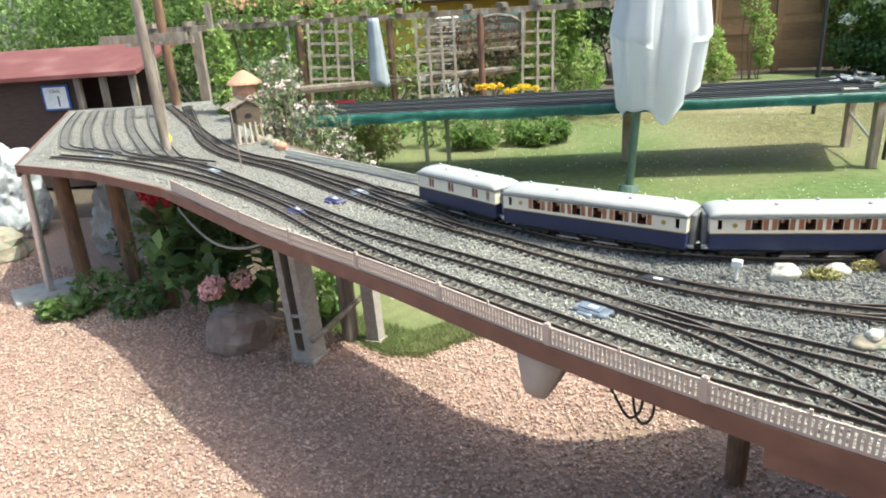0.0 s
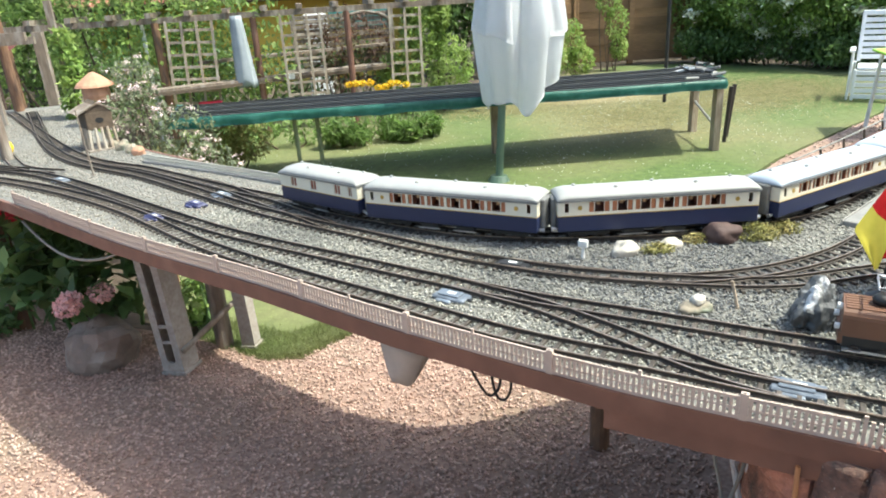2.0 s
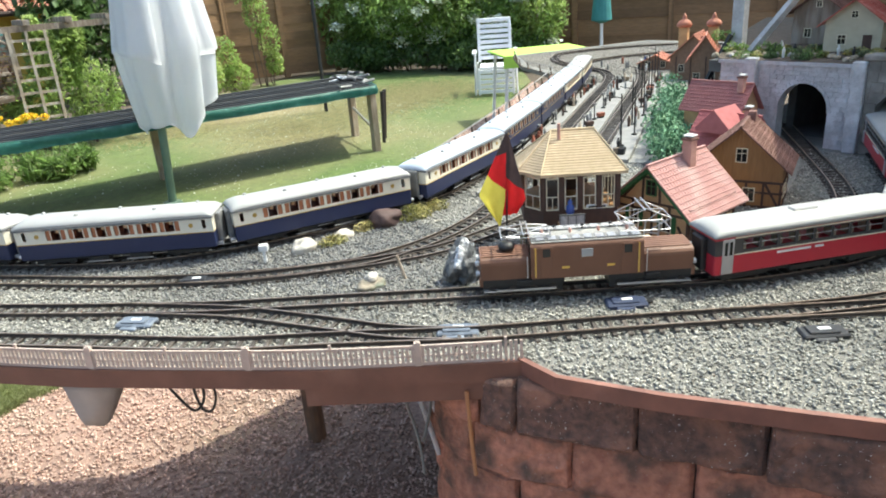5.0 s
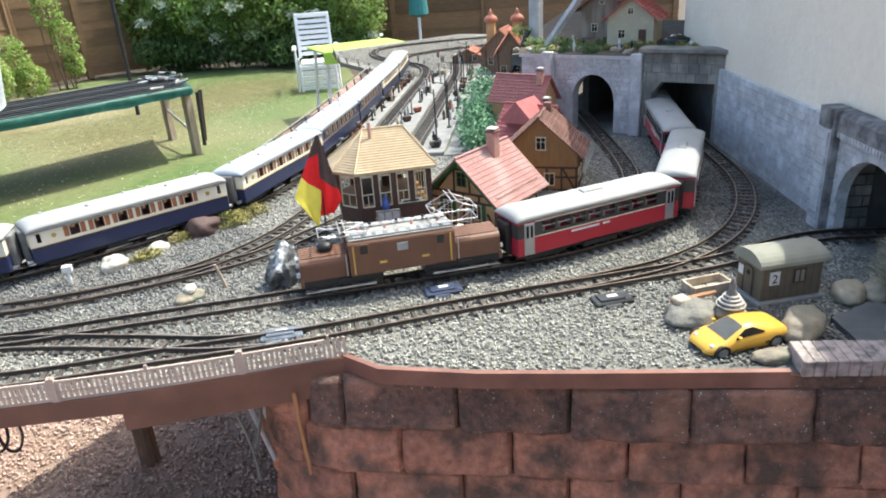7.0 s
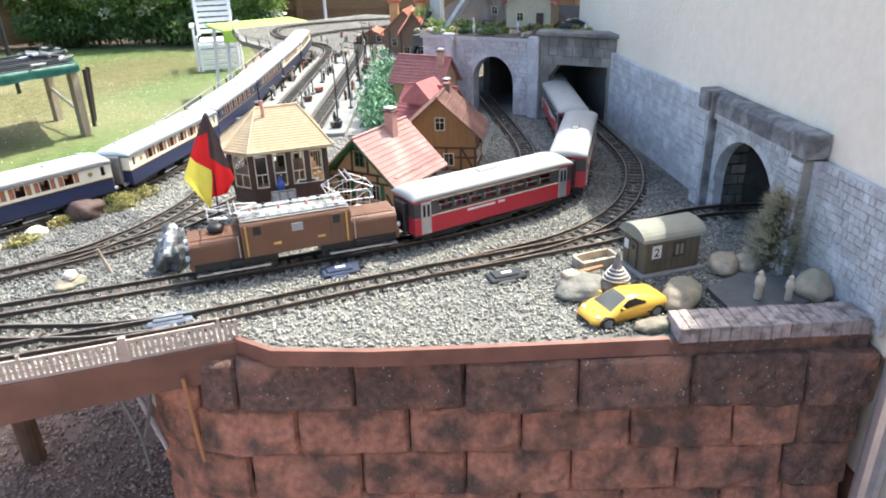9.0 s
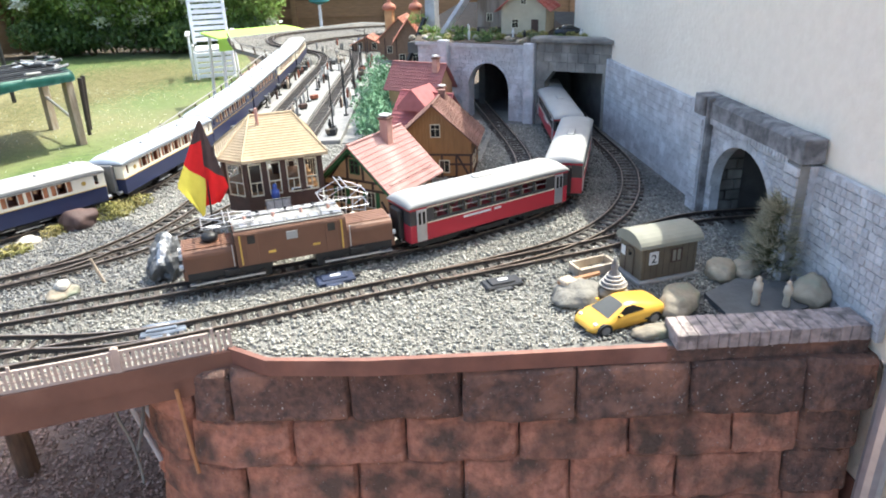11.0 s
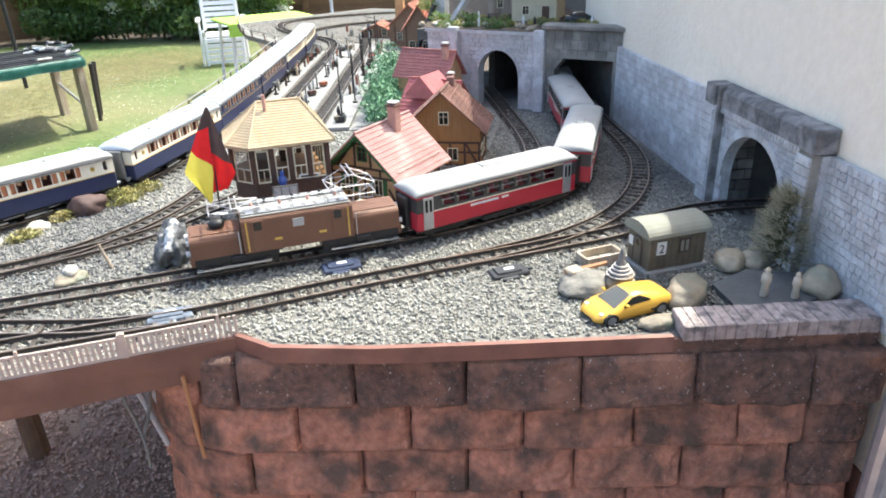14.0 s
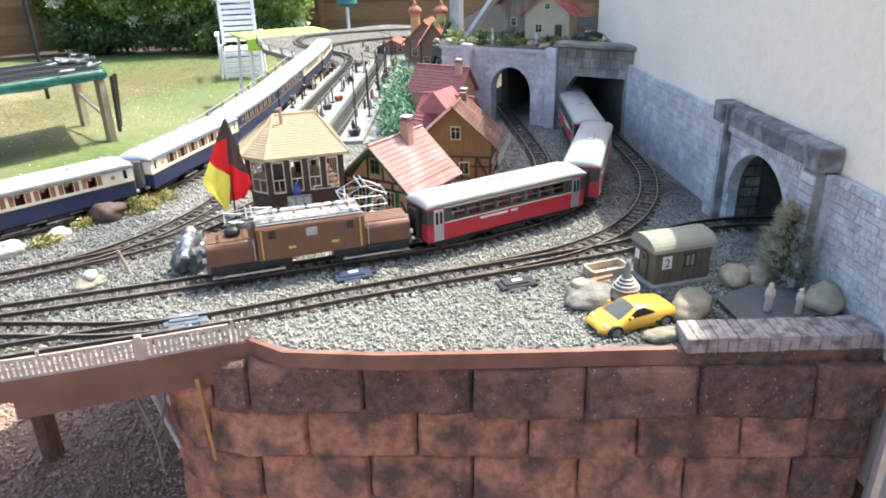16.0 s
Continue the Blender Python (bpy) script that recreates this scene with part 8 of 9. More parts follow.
# ---- garden ----
# long bench table with green edge
TBL = [(-0.78, 5.58), (3.60, 5.05), (4.05, 6.05), (-0.82, 6.38)]
TZ = 0.60
table = thing("railway_table", "long outdoor table with dark felt top and green tarpaulin edge", "table")
part("top", prism(TBL, TZ - 0.02, TZ), "table_top", table, "dark roofing felt top")
TARP = [Vector((*TBL[k], 0)) for k in (3, 0, 1, 2)]
bm = bmesh.new()
rows_, run = [], 0.0
for p, q in zip(TARP, TARP[1:]):
    d_ = (q - p).normalized()
    out_ = Vector((d_.y, -d_.x, 0))
    k_ = max(8, int((q - p).length / 0.045))
    for i in range(k_ + 1):
        c = p.lerp(q, i / k_)
        run += 0.045
        sag = 0.018 * noise.noise(Vector((run * 1.3, 1, 0))) + 0.010 * noise.noise(Vector((run * 5, 7, 0)))
        puff = 0.012 + 0.012 * noise.noise(Vector((run * 3.1, 3, 0)))
        rows_.append([bm.verts.new(c + out_ * o_ + Vector((0, 0, TZ + z_))) for o_, z_ in ((-0.05, 0.006), (0.004, 0.012), (puff, -0.014 + sag * 0.4), (puff * 1.3, -0.040 + sag * 0.7), (puff * 0.5, -0.066 + sag))])
for a, b in zip(rows_, rows_[1:]):
    for i in range(4):
        bm.faces.new((a[i], b[i], b[i + 1], a[i + 1]))
bmesh.ops.solidify(bm, geom=bm.faces[:], thickness=0.0015)
part("tarpaulin", bm, "green_film", table, "loosely draped green tarpaulin edge", smooth=True)
for i in range(9):
    k = (i + 0.7) / 10
    a = Vector((*TBL[0], 0)).lerp(Vector((*TBL[3], 0)), k)
    b = Vector((*TBL[1], 0)).lerp(Vector((*TBL[2], 0)), k)
    part("track_strip", strip_along([(a.x, a.y), (b.x, b.y)], TZ + 0.001, TZ + 0.014, 0.028), "black" if i % 3 else "table_top", table)
fr = random.Random(12)
for i in range(16):
    k = fr.uniform(0.06, 0.9)
    a = Vector((*TBL[1], 0)).lerp(Vector((*TBL[2], 0)), k) + Vector((fr.uniform(-0.30, -0.05), 0, TZ + fr.uniform(0.016, 0.04)))
    d_ = Vector((fr.uniform(-1, 1), fr.uniform(-1, 1), fr.uniform(-0.1, 0.25))).normalized() * fr.uniform(0.05, 0.13)
    part("end_fitting", tube(a - d_, a + d_, fr.uniform(0.008, 0.016), None, 8), fr.choice(("concrete", "grey_bellow", "white_plastic", "black")), table)
for x, y, m_ in ((3.62, 5.18, "lath_wood"), (3.86, 5.93, "lath_wood"), (1.9, 5.9, "lath_wood"), (-0.55, 6.0, "wood_grey")):
    part("leg", box(x - 0.032, x + 0.032, y - 0.032, y + 0.032, -0.01, TZ - 0.02, bevel=0.004), m_, table)
for x, y in ((0.15, 5.62), (0.33, 5.66)):
    part("leg", tube((x + 0.02, y, -0.01), (x + 0.01, y, TZ - 0.02), 0.018, 0.018, 8), "leg_green", table)
part("cross_rail", tube((3.62, 5.18, 0.2), (3.86, 5.93, 0.3), 0.012, 0.012, 8), "silver", table)
part("clamp", tube((3.70, 5.12, TZ - 0.06), (3.67, 5.12, 0.08), 0.02, 0.016, 8), "rail_dark", table)
part("clamp", tube((3.78, 5.20, TZ - 0.06), (3.74, 5.2, 0.10), 0.018, 0.014, 8), "rail_dark", table)

# closed parasol
UX, UY = 1.66, 4.98
par = thing("parasol", "closed white garden parasol on a green pole", "parasol", pose(UX, UY, 0))
part("pole", tube((0, 0, -0.02), (0.20, 0.13, 2.45), 0.030, 0.028, 14), "umbrella_pole", par, "green painted pole")
part("foot", tube((0, 0, 0.0), (0, 0, 0.05), 0.09, 0.06, 16), "umbrella_pole", par)
bm = bmesh.new()
seg, rows_ = 150, 34
def canvas_radius(z, a):
    """The gathered canvas: wide at the corners of its valance, drawn in above, with uneven soft folds."""
    k = max(0.0, min(1.0, (2.38 - z) / 1.26))
    r = 0.06 + 0.31 * k ** 0.6 - 0.060 * max(0.0, (1.12 - z) / 0.55)
    w_ = (3.0 * a / math.pi + 0.30 * math.sin(a + 0.9) + 0.16 * math.sin(2 * a + 0.6) + 0.08 * math.sin(3 * z)) % 1.0
    fold = math.sin(math.pi * w_) ** 0.7 if w_ > 0.16 else 2.9 * w_
    fine = 0.012 * math.sin(13 * a + 2.5 * math.sin(2 * a) + z) + 0.010 * noise.noise(Vector((math.cos(a) * 4, math.sin(a) * 4, z * 2.2)))
    return r - (0.015 + 0.075 * k) * (1 - fold) * (0.35 if abs(math.cos(a)) > 0.9 else 1.0) + fine * k
def canvas_hem(a):
    c_ = math.cos(a)
    return 0.545 + 0.26 * max(0.0, c_) ** 1.5 + 0.05 * max(0.0, -c_) + 0.035 * math.sin(5 * a + 0.5) + 0.02 * math.sin(9 * a + 1)
rings = []
for j in range(rows_ + 1):
    k = j / rows_
    ring = []
    for i in range(seg):
        a = 2 * math.pi * i / seg
        z = 2.38 + (canvas_hem(a) - 2.38) * k
        r = canvas_radius(z, a)
        ring.append(bm.verts.new((r * 0.93 * math.cos(a), r * math.sin(a) * 0.8, z)))
    rings.append(ring)
for a, b in zip(rings, rings[1:]):
    for i in range(seg):
        bm.faces.new((a[i], a[(i + 1) % seg], b[(i + 1) % seg], b[i]))
for a0, a1, low in ((math.radians(172), math.radians(246), 1.12), (math.radians(-64), math.radians(14), 1.10)):
    rows2 = []
    for j in range(15):
        row = []
        for i in range(22):
            u = i / 21
            a = a0 + (a1 - a0) * u
            edge = abs(math.cos(a)) ** 2
            z = 1.75 + (low - 0.10 * (1 - edge) + 0.012 * math.sin(11 * u) - 1.75) * j / 14
            r = canvas_radius(z, a) + 0.006 + 0.016 * (j / 14) * math.sin(math.pi * min(1.0, u * 1.1 + 0.05))
            row.append(bm.verts.new((r * 0.93 * math.cos(a), r * math.sin(a) * 0.8, z)))
        rows2.append(row)
    for p, q in zip(rows2, rows2[1:]):
        for i in range(21):
            bm.faces.new((p[i], p[i + 1], q[i + 1], q[i]))
bmesh.ops.solidify(bm, geom=bm.faces[:], thickness=0.003)
bmesh.ops.translate(bm, verts=bm.verts, vec=(0.225, 0.13, 0))
part("canopy", bm, "umbrella", par, "white canvas folds", smooth=True)

# white garden chair
def garden_chair(x, y, ang):
    t = thing("garden_chair", "white plastic reclining garden chair on the lawn", "chair", pose(x, y, 0, 0, 0, ang) @ Matrix.Scale(0.92, 4))
    back = new("backrest"); back.parent = t
    lean = pose(0, 0.10, 0.42, -14)
    for i in range(7):
        part("slat", box(-0.20, 0.20, -0.012, 0.012, 0.03 + 0.072 * i, 0.082 + 0.072 * i, bevel=0.004, m=lean), "white_plastic", back)
    for s in (-1, 1):
        part("stile", box(s * 0.22 - 0.022, s * 0.22 + 0.022, -0.016, 0.016, 0, 0.56, bevel=0.006, m=lean), "white_plastic", back)
    part("top_rail", box(-0.24, 0.24, -0.016, 0.016, 0.54, 0.60, bevel=0.008, m=lean), "white_plastic", back)
    for i in range(5):
        part("seat_slat", box(-0.22, 0.22, -0.34 + 0.09 * i, -0.27 + 0.09 * i, 0.37, 0.40, bevel=0.005), "white_plastic", t)
    rest = new("leg_rest"); rest.parent = t
    for i in range(5):
        part("slat", box(-0.22, 0.22, -0.38, -0.355, 0.04 + 0.068 * i, 0.09 + 0.068 * i, bevel=0.004), "white_plastic", rest)
    for s in (-1, 1):
        part("side", box(s * 0.235 - 0.018, s * 0.235 + 0.018, -0.385, -0.35, 0.02, 0.38, bevel=0.005), "white_plastic", rest)
        part("armrest", box(s * 0.29 - 0.03, s * 0.29 + 0.03, -0.30, 0.16, 0.56, 0.59, bevel=0.008), "white_plastic", t)
        part("arm_support", tube((s * 0.29, -0.24, 0.0), (s * 0.28, -0.20, 0.56), 0.016, 0.016, 8), "white_plastic", t)
        part("leg", tube((s * 0.27, 0.28, 0.0), (s * 0.25, 0.05, 0.42), 0.016, 0.016, 8), "white_plastic", t)
garden_chair(6.52, 6.66, -42)
lime = thing("lime_table", "garden table with a bright lime-green top", "table", pose(5.55, 4.98, 0, 0, 0, -28))
part("top", box(-0.45, 0.45, -0.36, 0.30, 0.68, 0.70, bevel=0.006), "lime", lime)
part("cloth_edge", box(-0.455, 0.455, -0.366, -0.3605, 0.58, 0.69), "lime", lime)
for sx in (-1, 1):
    for sy in (-1, 1):
        part("leg", tube((sx * 0.42, sy * 0.25, 0), (sx * 0.38, sy * 0.22, 0.68), 0.018, 0.018, 8), "white_plastic", lime)

# foliage
def shrub(name, label, clumps, n, leaf, mat_, category="shrub", stems=6, flowers=None, group="", stem_mat="bark", aspect=0.55):
    """A leafy plant: clumps are (x, y, z, rx, ry, rz)."""
    t = thing(name, label, category, group=group)
    cs = np.array([c[:3] for c in clumps], float)
    rs = np.array([c[3:] for c in clumps], float)
    base = cs.mean(0)
    for i in range(stems):
        c = cs[i % len(cs)]
        b = np.array([c[0] * 0.7 + base[0] * 0.3 + rng.uniform(-0.05, 0.05), c[1] * 0.7 + base[1] * 0.3 + rng.uniform(-0.05, 0.05), 0.0])
        m_ = (b + c) / 2 + rng.normal(0, 0.04, 3)
        r = 0.008 + 0.012 * rs.mean()
        bm = tube(b, m_, r, r * 0.75, 6)
        tube(m_, c, r * 0.75, r * 0.35, 6, bm)
        part("stem", bm, stem_mat, t)
    pts = cloud(n, rng, cs, rs)
    pts[:, 2] = np.maximum(pts[:, 2], 0.02)
    me = leaf_mesh(pts, leaf, rng, 0.8, aspect)
    me.materials.append(M[mat_])
    tagged(part("leaves", me, None, t), kind="stuff")
    if flowers:
        fm, k, r = flowers
        q = cloud(k, rng, cs, rs * 1.12)
        q = q[q[:, 2] > 0.15]
        k_, f_, g_ = (26, 0.8, 1.0) if r < 0.05 else (80, 0.5, 0.5)
        heads = np.repeat(q, k_, 0) + rng.normal(0, r * g_, (len(q) * k_, 3)) * np.array([1, 1, 0.6])
        me = leaf_mesh(heads, r * f_, rng, 0.6, 0.9)
        me.materials.append(M[fm])
        tagged(part("blossoms", me, None, t), kind="stuff")
    return t
def row(a, b, k, z, r, jit=0.2):
    out = []
    for i in range(k):
        f = (i + 0.5) / k
        out.append((a[0] + (b[0] - a[0]) * f + rng.uniform(-jit, jit), a[1] + (b[1] - a[1]) * f + rng.uniform(-jit, jit), z * rng.uniform(0.75, 1.2), r * rng.uniform(0.8, 1.25), r * rng.uniform(0.8, 1.25), z * rng.uniform(0.7, 1.0)))
    return out
shrub("flowering_hedge", "tall green hedge with white flower umbels", row((6.7, 11.0), (7.5, 10.5), 4, 0.95, 0.5) + row((7.3, 10.4), (8.8, 7.9), 10, 0.9, 0.6), 34000, 0.085, "hedge_leaf", "hedge", 17, ("white_flower", 120, 0.13))
# Darker leaf colour here stands in for the shade low in the hedge.
shrub("dark_hedge", "leaves at the foot of the hedge, its shade put into their dark green", row((6.5, 10.8), (7.3, 10.3), 4, 0.30, 0.35) + row((7.1, 10.2), (8.4, 7.9), 8, 0.30, 0.4), 9000, 0.08, "leaf_dark", "hedge", 10)
shrub("hedge_trees", "leafy trees behind the hedge", row((4.5, 13.5), (8.5, 12.5), 8, 2.0, 1.2) + row((9.5, 12.0), (12.0, 8.0), 8, 2.0, 1.2), 16000, 0.16, "leaf_dark", "trees", 12)
shrub("bright_bush", "bright green bush beside the trellis", [(1.70, 8.45, 0.50, 0.42, 0.3, 0.45), (2.05, 8.4, 0.5, 0.3, 0.3, 0.42), (1.75, 8.5, 0.95, 0.28, 0.25, 0.36), (1.45, 8.55, 0.4, 0.3, 0.25, 0.35), (1.95, 8.45, 1.15, 0.16, 0.16, 0.25), (1.62, 8.45, 1.2, 0.10, 0.10, 0.2)], 6500, 0.085, "leaf_light", "shrub", 9, None, "", "bark", 0.25)
shrub("slender_tree", "slender young birch-like tree by the fence", [(3.65, 9.4, 0.9, 0.25, 0.25, 0.4), (3.75, 9.4, 0.45, 0.2, 0.2, 0.3), (3.5, 9.45, 1.3, 0.3, 0.25, 0.3)], 2600, 0.06, "leaf_light", "tree", 5)
shrub("slender_tree", "thin leafy shrub behind the parasol", [(2.9, 8.7, 0.7, 0.2, 0.2, 0.35), (3.0, 8.7, 0.35, 0.28, 0.2, 0.25)], 1800, 0.055, "leaf", "shrub", 4)
shrub("slender_tree", "slender young tree with yellow-green leaves by the fence", [(5.15, 10.7, 1.15, 0.22, 0.2, 0.32), (5.3, 10.7, 0.75, 0.2, 0.2, 0.3), (5.05, 10.75, 1.5, 0.25, 0.2, 0.25), (5.35, 10.7, 0.35, 0.15, 0.15, 0.2)], 1500, 0.065, "leaf_light", "tree", 5)
shrub("slender_tree", "loose green bush in front of the board fence", [(4.35, 10.3, 0.55, 0.25, 0.2, 0.35), (4.5, 10.35, 0.25, 0.3, 0.2, 0.25)], 1400, 0.065, "leaf_light", "shrub", 4)
shrub("vine", "climbing vine with light green leaves over the pergola", row((-2.9, 8.25), (0.2, 8.15), 8, 1.42, 0.30, 0.12) , 5200, 0.085, "leaf_light", "vine", 6)
shrub("copper_shrub", "thin copper-leaved shrub in front of the fence panel", row((0.45, 8.72), (1.35, 8.72), 5, 0.78, 0.16, 0.05), 900, 0.06, "leaf_red", "shrub", 6)
shrub("vine", "leafy vine hanging behind the trellis", row((-2.6, 9.2), (1.2, 9.0), 8, 0.5, 0.35, 0.15), 3600, 0.08, "leaf_dark", "vine", 8)
shrub("border_plants", "low mixed green plants along the lawn border", row((-1.0, 6.9), (1.4, 7.0), 9, 0.18, 0.20, 0.18), 2400, 0.05, "leaf", "plants", 8)
shrub("strap_leaf_plants", "clump of strap-leaved green plants in the border", row((0.3, 6.7), (1.6, 6.95), 5, 0.13, 0.14, 0.14), 900, 0.13, "leaf", "plants", 4, None, "", "bark", 0.13)
shrub("lavender", "grey-green border plants with fading lilac tips", row((-0.9, 5.9), (-0.15, 6.3), 5, 0.22, 0.22, 0.08), 3500, 0.05, "moss", "plants", 6, None, "", "bark", 0.2)
shrub("rose_bush", "straggling rose bush with pale pink blooms", [(-0.72, 4.35, 0.80, 0.22, 0.18, 0.22), (-0.45, 4.2, 0.70, 0.2, 0.15, 0.2), (-0.75, 4.6, 1.0, 0.15, 0.15, 0.15), (-0.35, 4.1, 0.5, 0.2, 0.15, 0.2)], 2000, 0.034, "leaf_grey", "rose bush", 14, ("pale_pink_flower", 90, 0.014))
shrub("climber", "bright green climber on the pergola post", [(-1.20, 4.95, 1.15, 0.09, 0.10, 0.2), (-1.18, 4.9, 0.88, 0.10, 0.10, 0.2), (-1.12, 4.85, 0.65, 0.12, 0.12, 0.15)], 620, 0.07, "leaf_light", "climber", 5)
shrub("left_trees", "big leafy trees behind the shed", row((-9, 17), (-2.5, 16), 9, 1.9, 1.5), 22000, 0.13, "leaf", "trees", 8)
shrub("middle_trees", "leafy trees behind the pergola", row((-6.5, 12), (-1.0, 12), 8, 1.45, 0.9), 24000, 0.085, "leaf", "trees", 8)
shrub("back_trees", "dark leafy trees behind the garden fence", row((2.5, 12.1), (3.2, 12.3), 3, 1.5, 0.45, 0.1) + row((3.4, 12.8), (6.5, 13.2), 7, 1.6, 0.8), 11000, 0.14, "leaf_dark", "trees", 8)
# shade plants under the deck
def big_leaf(name, label, clumps, n, leaf, mat_, flowers=None):
    return shrub(name, label, clumps, n, leaf, mat_, "plant", 7, flowers, "plants under the deck", "leaf_dark", 0.75)
hydra = big_leaf("hydrangea", "dark green hydrangea under the deck", [(-0.98, 3.18, 0.35, 0.22, 0.2, 0.25), (-0.72, 3.05, 0.32, 0.2, 0.2, 0.22), (-1.12, 3.42, 0.42, 0.2, 0.2, 0.22), (-0.6, 3.25, 0.5, 0.18, 0.18, 0.16)], 900, 0.10, "leaf_dark")
big_leaf("shade_plant", "low green plants at the foot of the posts", [(-1.62, 3.45, 0.10, 0.16, 0.14, 0.10), (-1.35, 3.28, 0.08, 0.16, 0.12, 0.09), (-1.75, 3.30, 0.05, 0.15, 0.1, 0.06), (-1.5, 3.85, 0.2, 0.2, 0.2, 0.2)], 800, 0.05, "leaf_dark")
big_leaf("ivy", "ivy and green plants behind the pier", [(-0.32, 3.0, 0.30, 0.10, 0.12, 0.26), (-0.36, 3.1, 0.12, 0.12, 0.12, 0.12)], 420, 0.045, "leaf_light")
def bloom(x, y, z, r, mat_, label):
    c = cloud(260, rng, [(0, 0, 0)], [(r, r, r * 0.8)])
    if mat_ == "pink_flower":
        me = leaf_mesh(c + np.array([x, y, z]), r * 0.32, rng, 0.9, 0.9)
        me.materials.append(M[mat_])
        return part("bloom", me, None, hydra, label)
    t = thing("flower", label, "flower", pose(x, y, z), "flowers")
    me = leaf_mesh(c, r * 0.32, rng, 0.9, 0.9)
    me.materials.append(M[mat_])
    part("petals", me, None, t)
    part("stem", tube((0, 0, -z), (0, 0, 0), 0.006, 0.005, 6), "leaf_dark", t)
bloom(-0.81, 2.80, 0.30, 0.058, "pink_flower", "large pink hydrangea bloom")
bloom(-0.69, 2.86, 0.32, 0.056, "pink_flower", "large pink hydrangea bloom beside another")
bloom(-0.785, 2.78, 0.335, 0.05, "pink_flower", "pink hydrangea bloom lower down")
bloom(-1.17, 3.32, 0.63, 0.09, "red_flower", "dark red flower cluster under the deck")
bloom(-1.06, 3.26, 0.60, 0.06, "red_flower", "small red flower cluster under the deck")
for i in range(9):
    bloom(0.75 + 0.075 * i + rng.uniform(-0.02, 0.02), 7.35 + rng.uniform(-0.08, 0.1), 0.52 + rng.uniform(-0.04, 0.05), 0.045, "yellow_flower", "yellow flower head in the border")
solo("boulder", rock_bm(0.155, 0.12, 0.145, 0.42, 7, 3, 0.9), "rock", "brown-grey boulder in the shade by the pier", "boulder", pose(-0.725, 2.86, -0.03, 0, 0, -15), smooth=False)
solo("rockery", rock_bm(0.34, 0.30, 0.46, 0.35, 9, 5, 1.8), "pale_rock", "pale grey quartz boulder beside the deck", "boulder", pose(-2.98, 4.85, -0.03))
solo("rockery", rock_bm(0.26, 0.2, 0.14, 0.3, 14, 3, 1.4), "pebble", "light brown boulder on the path edge", "boulder", pose(-2.75, 4.35, -0.03))
solo("rockery", rock_bm(0.24, 0.2, 0.30, 0.4, 17, 4, 2.0), "concrete", "grey rough rock under the deck", "boulder", pose(-1.75, 4.35, -0.03))

# left storage shed with station sign
storage = thing("storage_shed", "low dark shed with red felt roof at the yard end", "shed")
part("back_wall", box(-6.2, -2.40, 6.98, 7.03, 0, 1.05), "shed_dark", storage)
part("front_wall", box(-6.2, -2.90, 6.30, 6.34, 0.0, 0.97), "shed_dark", storage)
part("base", box(-6.2, -2.40, 6.35, 6.98, 0.0, 0.55), "shed_dark", storage)
rf = bmesh.new()
vs = [rf.verts.new(p) for p in ((-6.4, 6.16, 0.99), (-2.28, 6.16, 1.01), (-2.22, 7.15, 1.20), (-6.4, 7.15, 1.18), (-6.4, 6.16, 0.955), (-2.28, 6.16, 0.975), (-2.22, 7.15, 1.165), (-6.4, 7.15, 1.145))]
for q_ in ((0, 1, 2, 3), (7, 6, 5, 4), (0, 4, 5, 1), (1, 5, 6, 2), (2, 6, 7, 3), (3, 7, 4, 0)):
    rf.faces.new([vs[i] for i in q_])
part("roof", rf, "felt_red", storage, "faded red felt roof")
for x in (-2.84, -2.62, -2.36):
    part("post", box(x - 0.025, x + 0.025, 6.24, 6.29, 0.0, 0.975), "wood_grey", storage)
sign = thing("platform_sign", "white platform sign with blue border and number", "sign", pose(-3.06, 6.285, 0.70))
part("border", box(-0.115, 0.115, -0.012, 0.012, 0, 0.215, bevel=0.003), "sign_blue", sign)
part("face", box(-0.098, 0.098, -0.015, -0.0122, 0.016, 0.199), "white", sign)
me = text_mesh("1", 0.13)
me.materials.append(M["black"])
ob = part("numeral", me, None, sign)
ob.matrix_local = pose(0.02, -0.0155, 0.035, 90, 0, 0)
me = text_mesh("Gleis", 0.045)
me.materials.append(M["black"])
ob = part("lettering", me, None, sign)
ob.matrix_local = pose(0.0, -0.0155, 0.15, 90, 0, 0)
solo("electric_box", box(-0.12, 0.12, -0.06, 0.06, 0.0, 0.12, bevel=0.01), "platform", "pale grey utility box by the shed", "utility box", pose(-2.85, 6.50, 0.55))

# pergola over the yard
perg = thing("pergola", "weathered wooden pergola standing through the yard", "pergola")
part("post", tube((-1.17, 3.60, 0), (-1.20, 3.62, 1.62), 0.026, 0.024, 12), "wood_grey", perg)
part("post", tube((-1.77, 5.54, 0), (-1.77, 5.54, 1.75), 0.036, 0.034, 12), "wood_post", perg)
part("beam", box(-1.95, -1.38, 4.84, 4.88, 1.275, 1.325), "wood_grey", perg)
part("post", box(-1.655, -1.615, 4.84, 4.88, 0, 1.275), "wood_grey", perg)
part("beam", box(-2.02, -1.52, 5.42, 5.46, 1.23, 1.28), "wood_grey", perg)
part("post", box(-1.62, -1.55, 5.7, 5.77, 0, 1.30), "wood_grey", perg)
part("post", box(-1.28, -1.24, 5.0, 5.04, 0, 1.5), "wood_grey", perg)

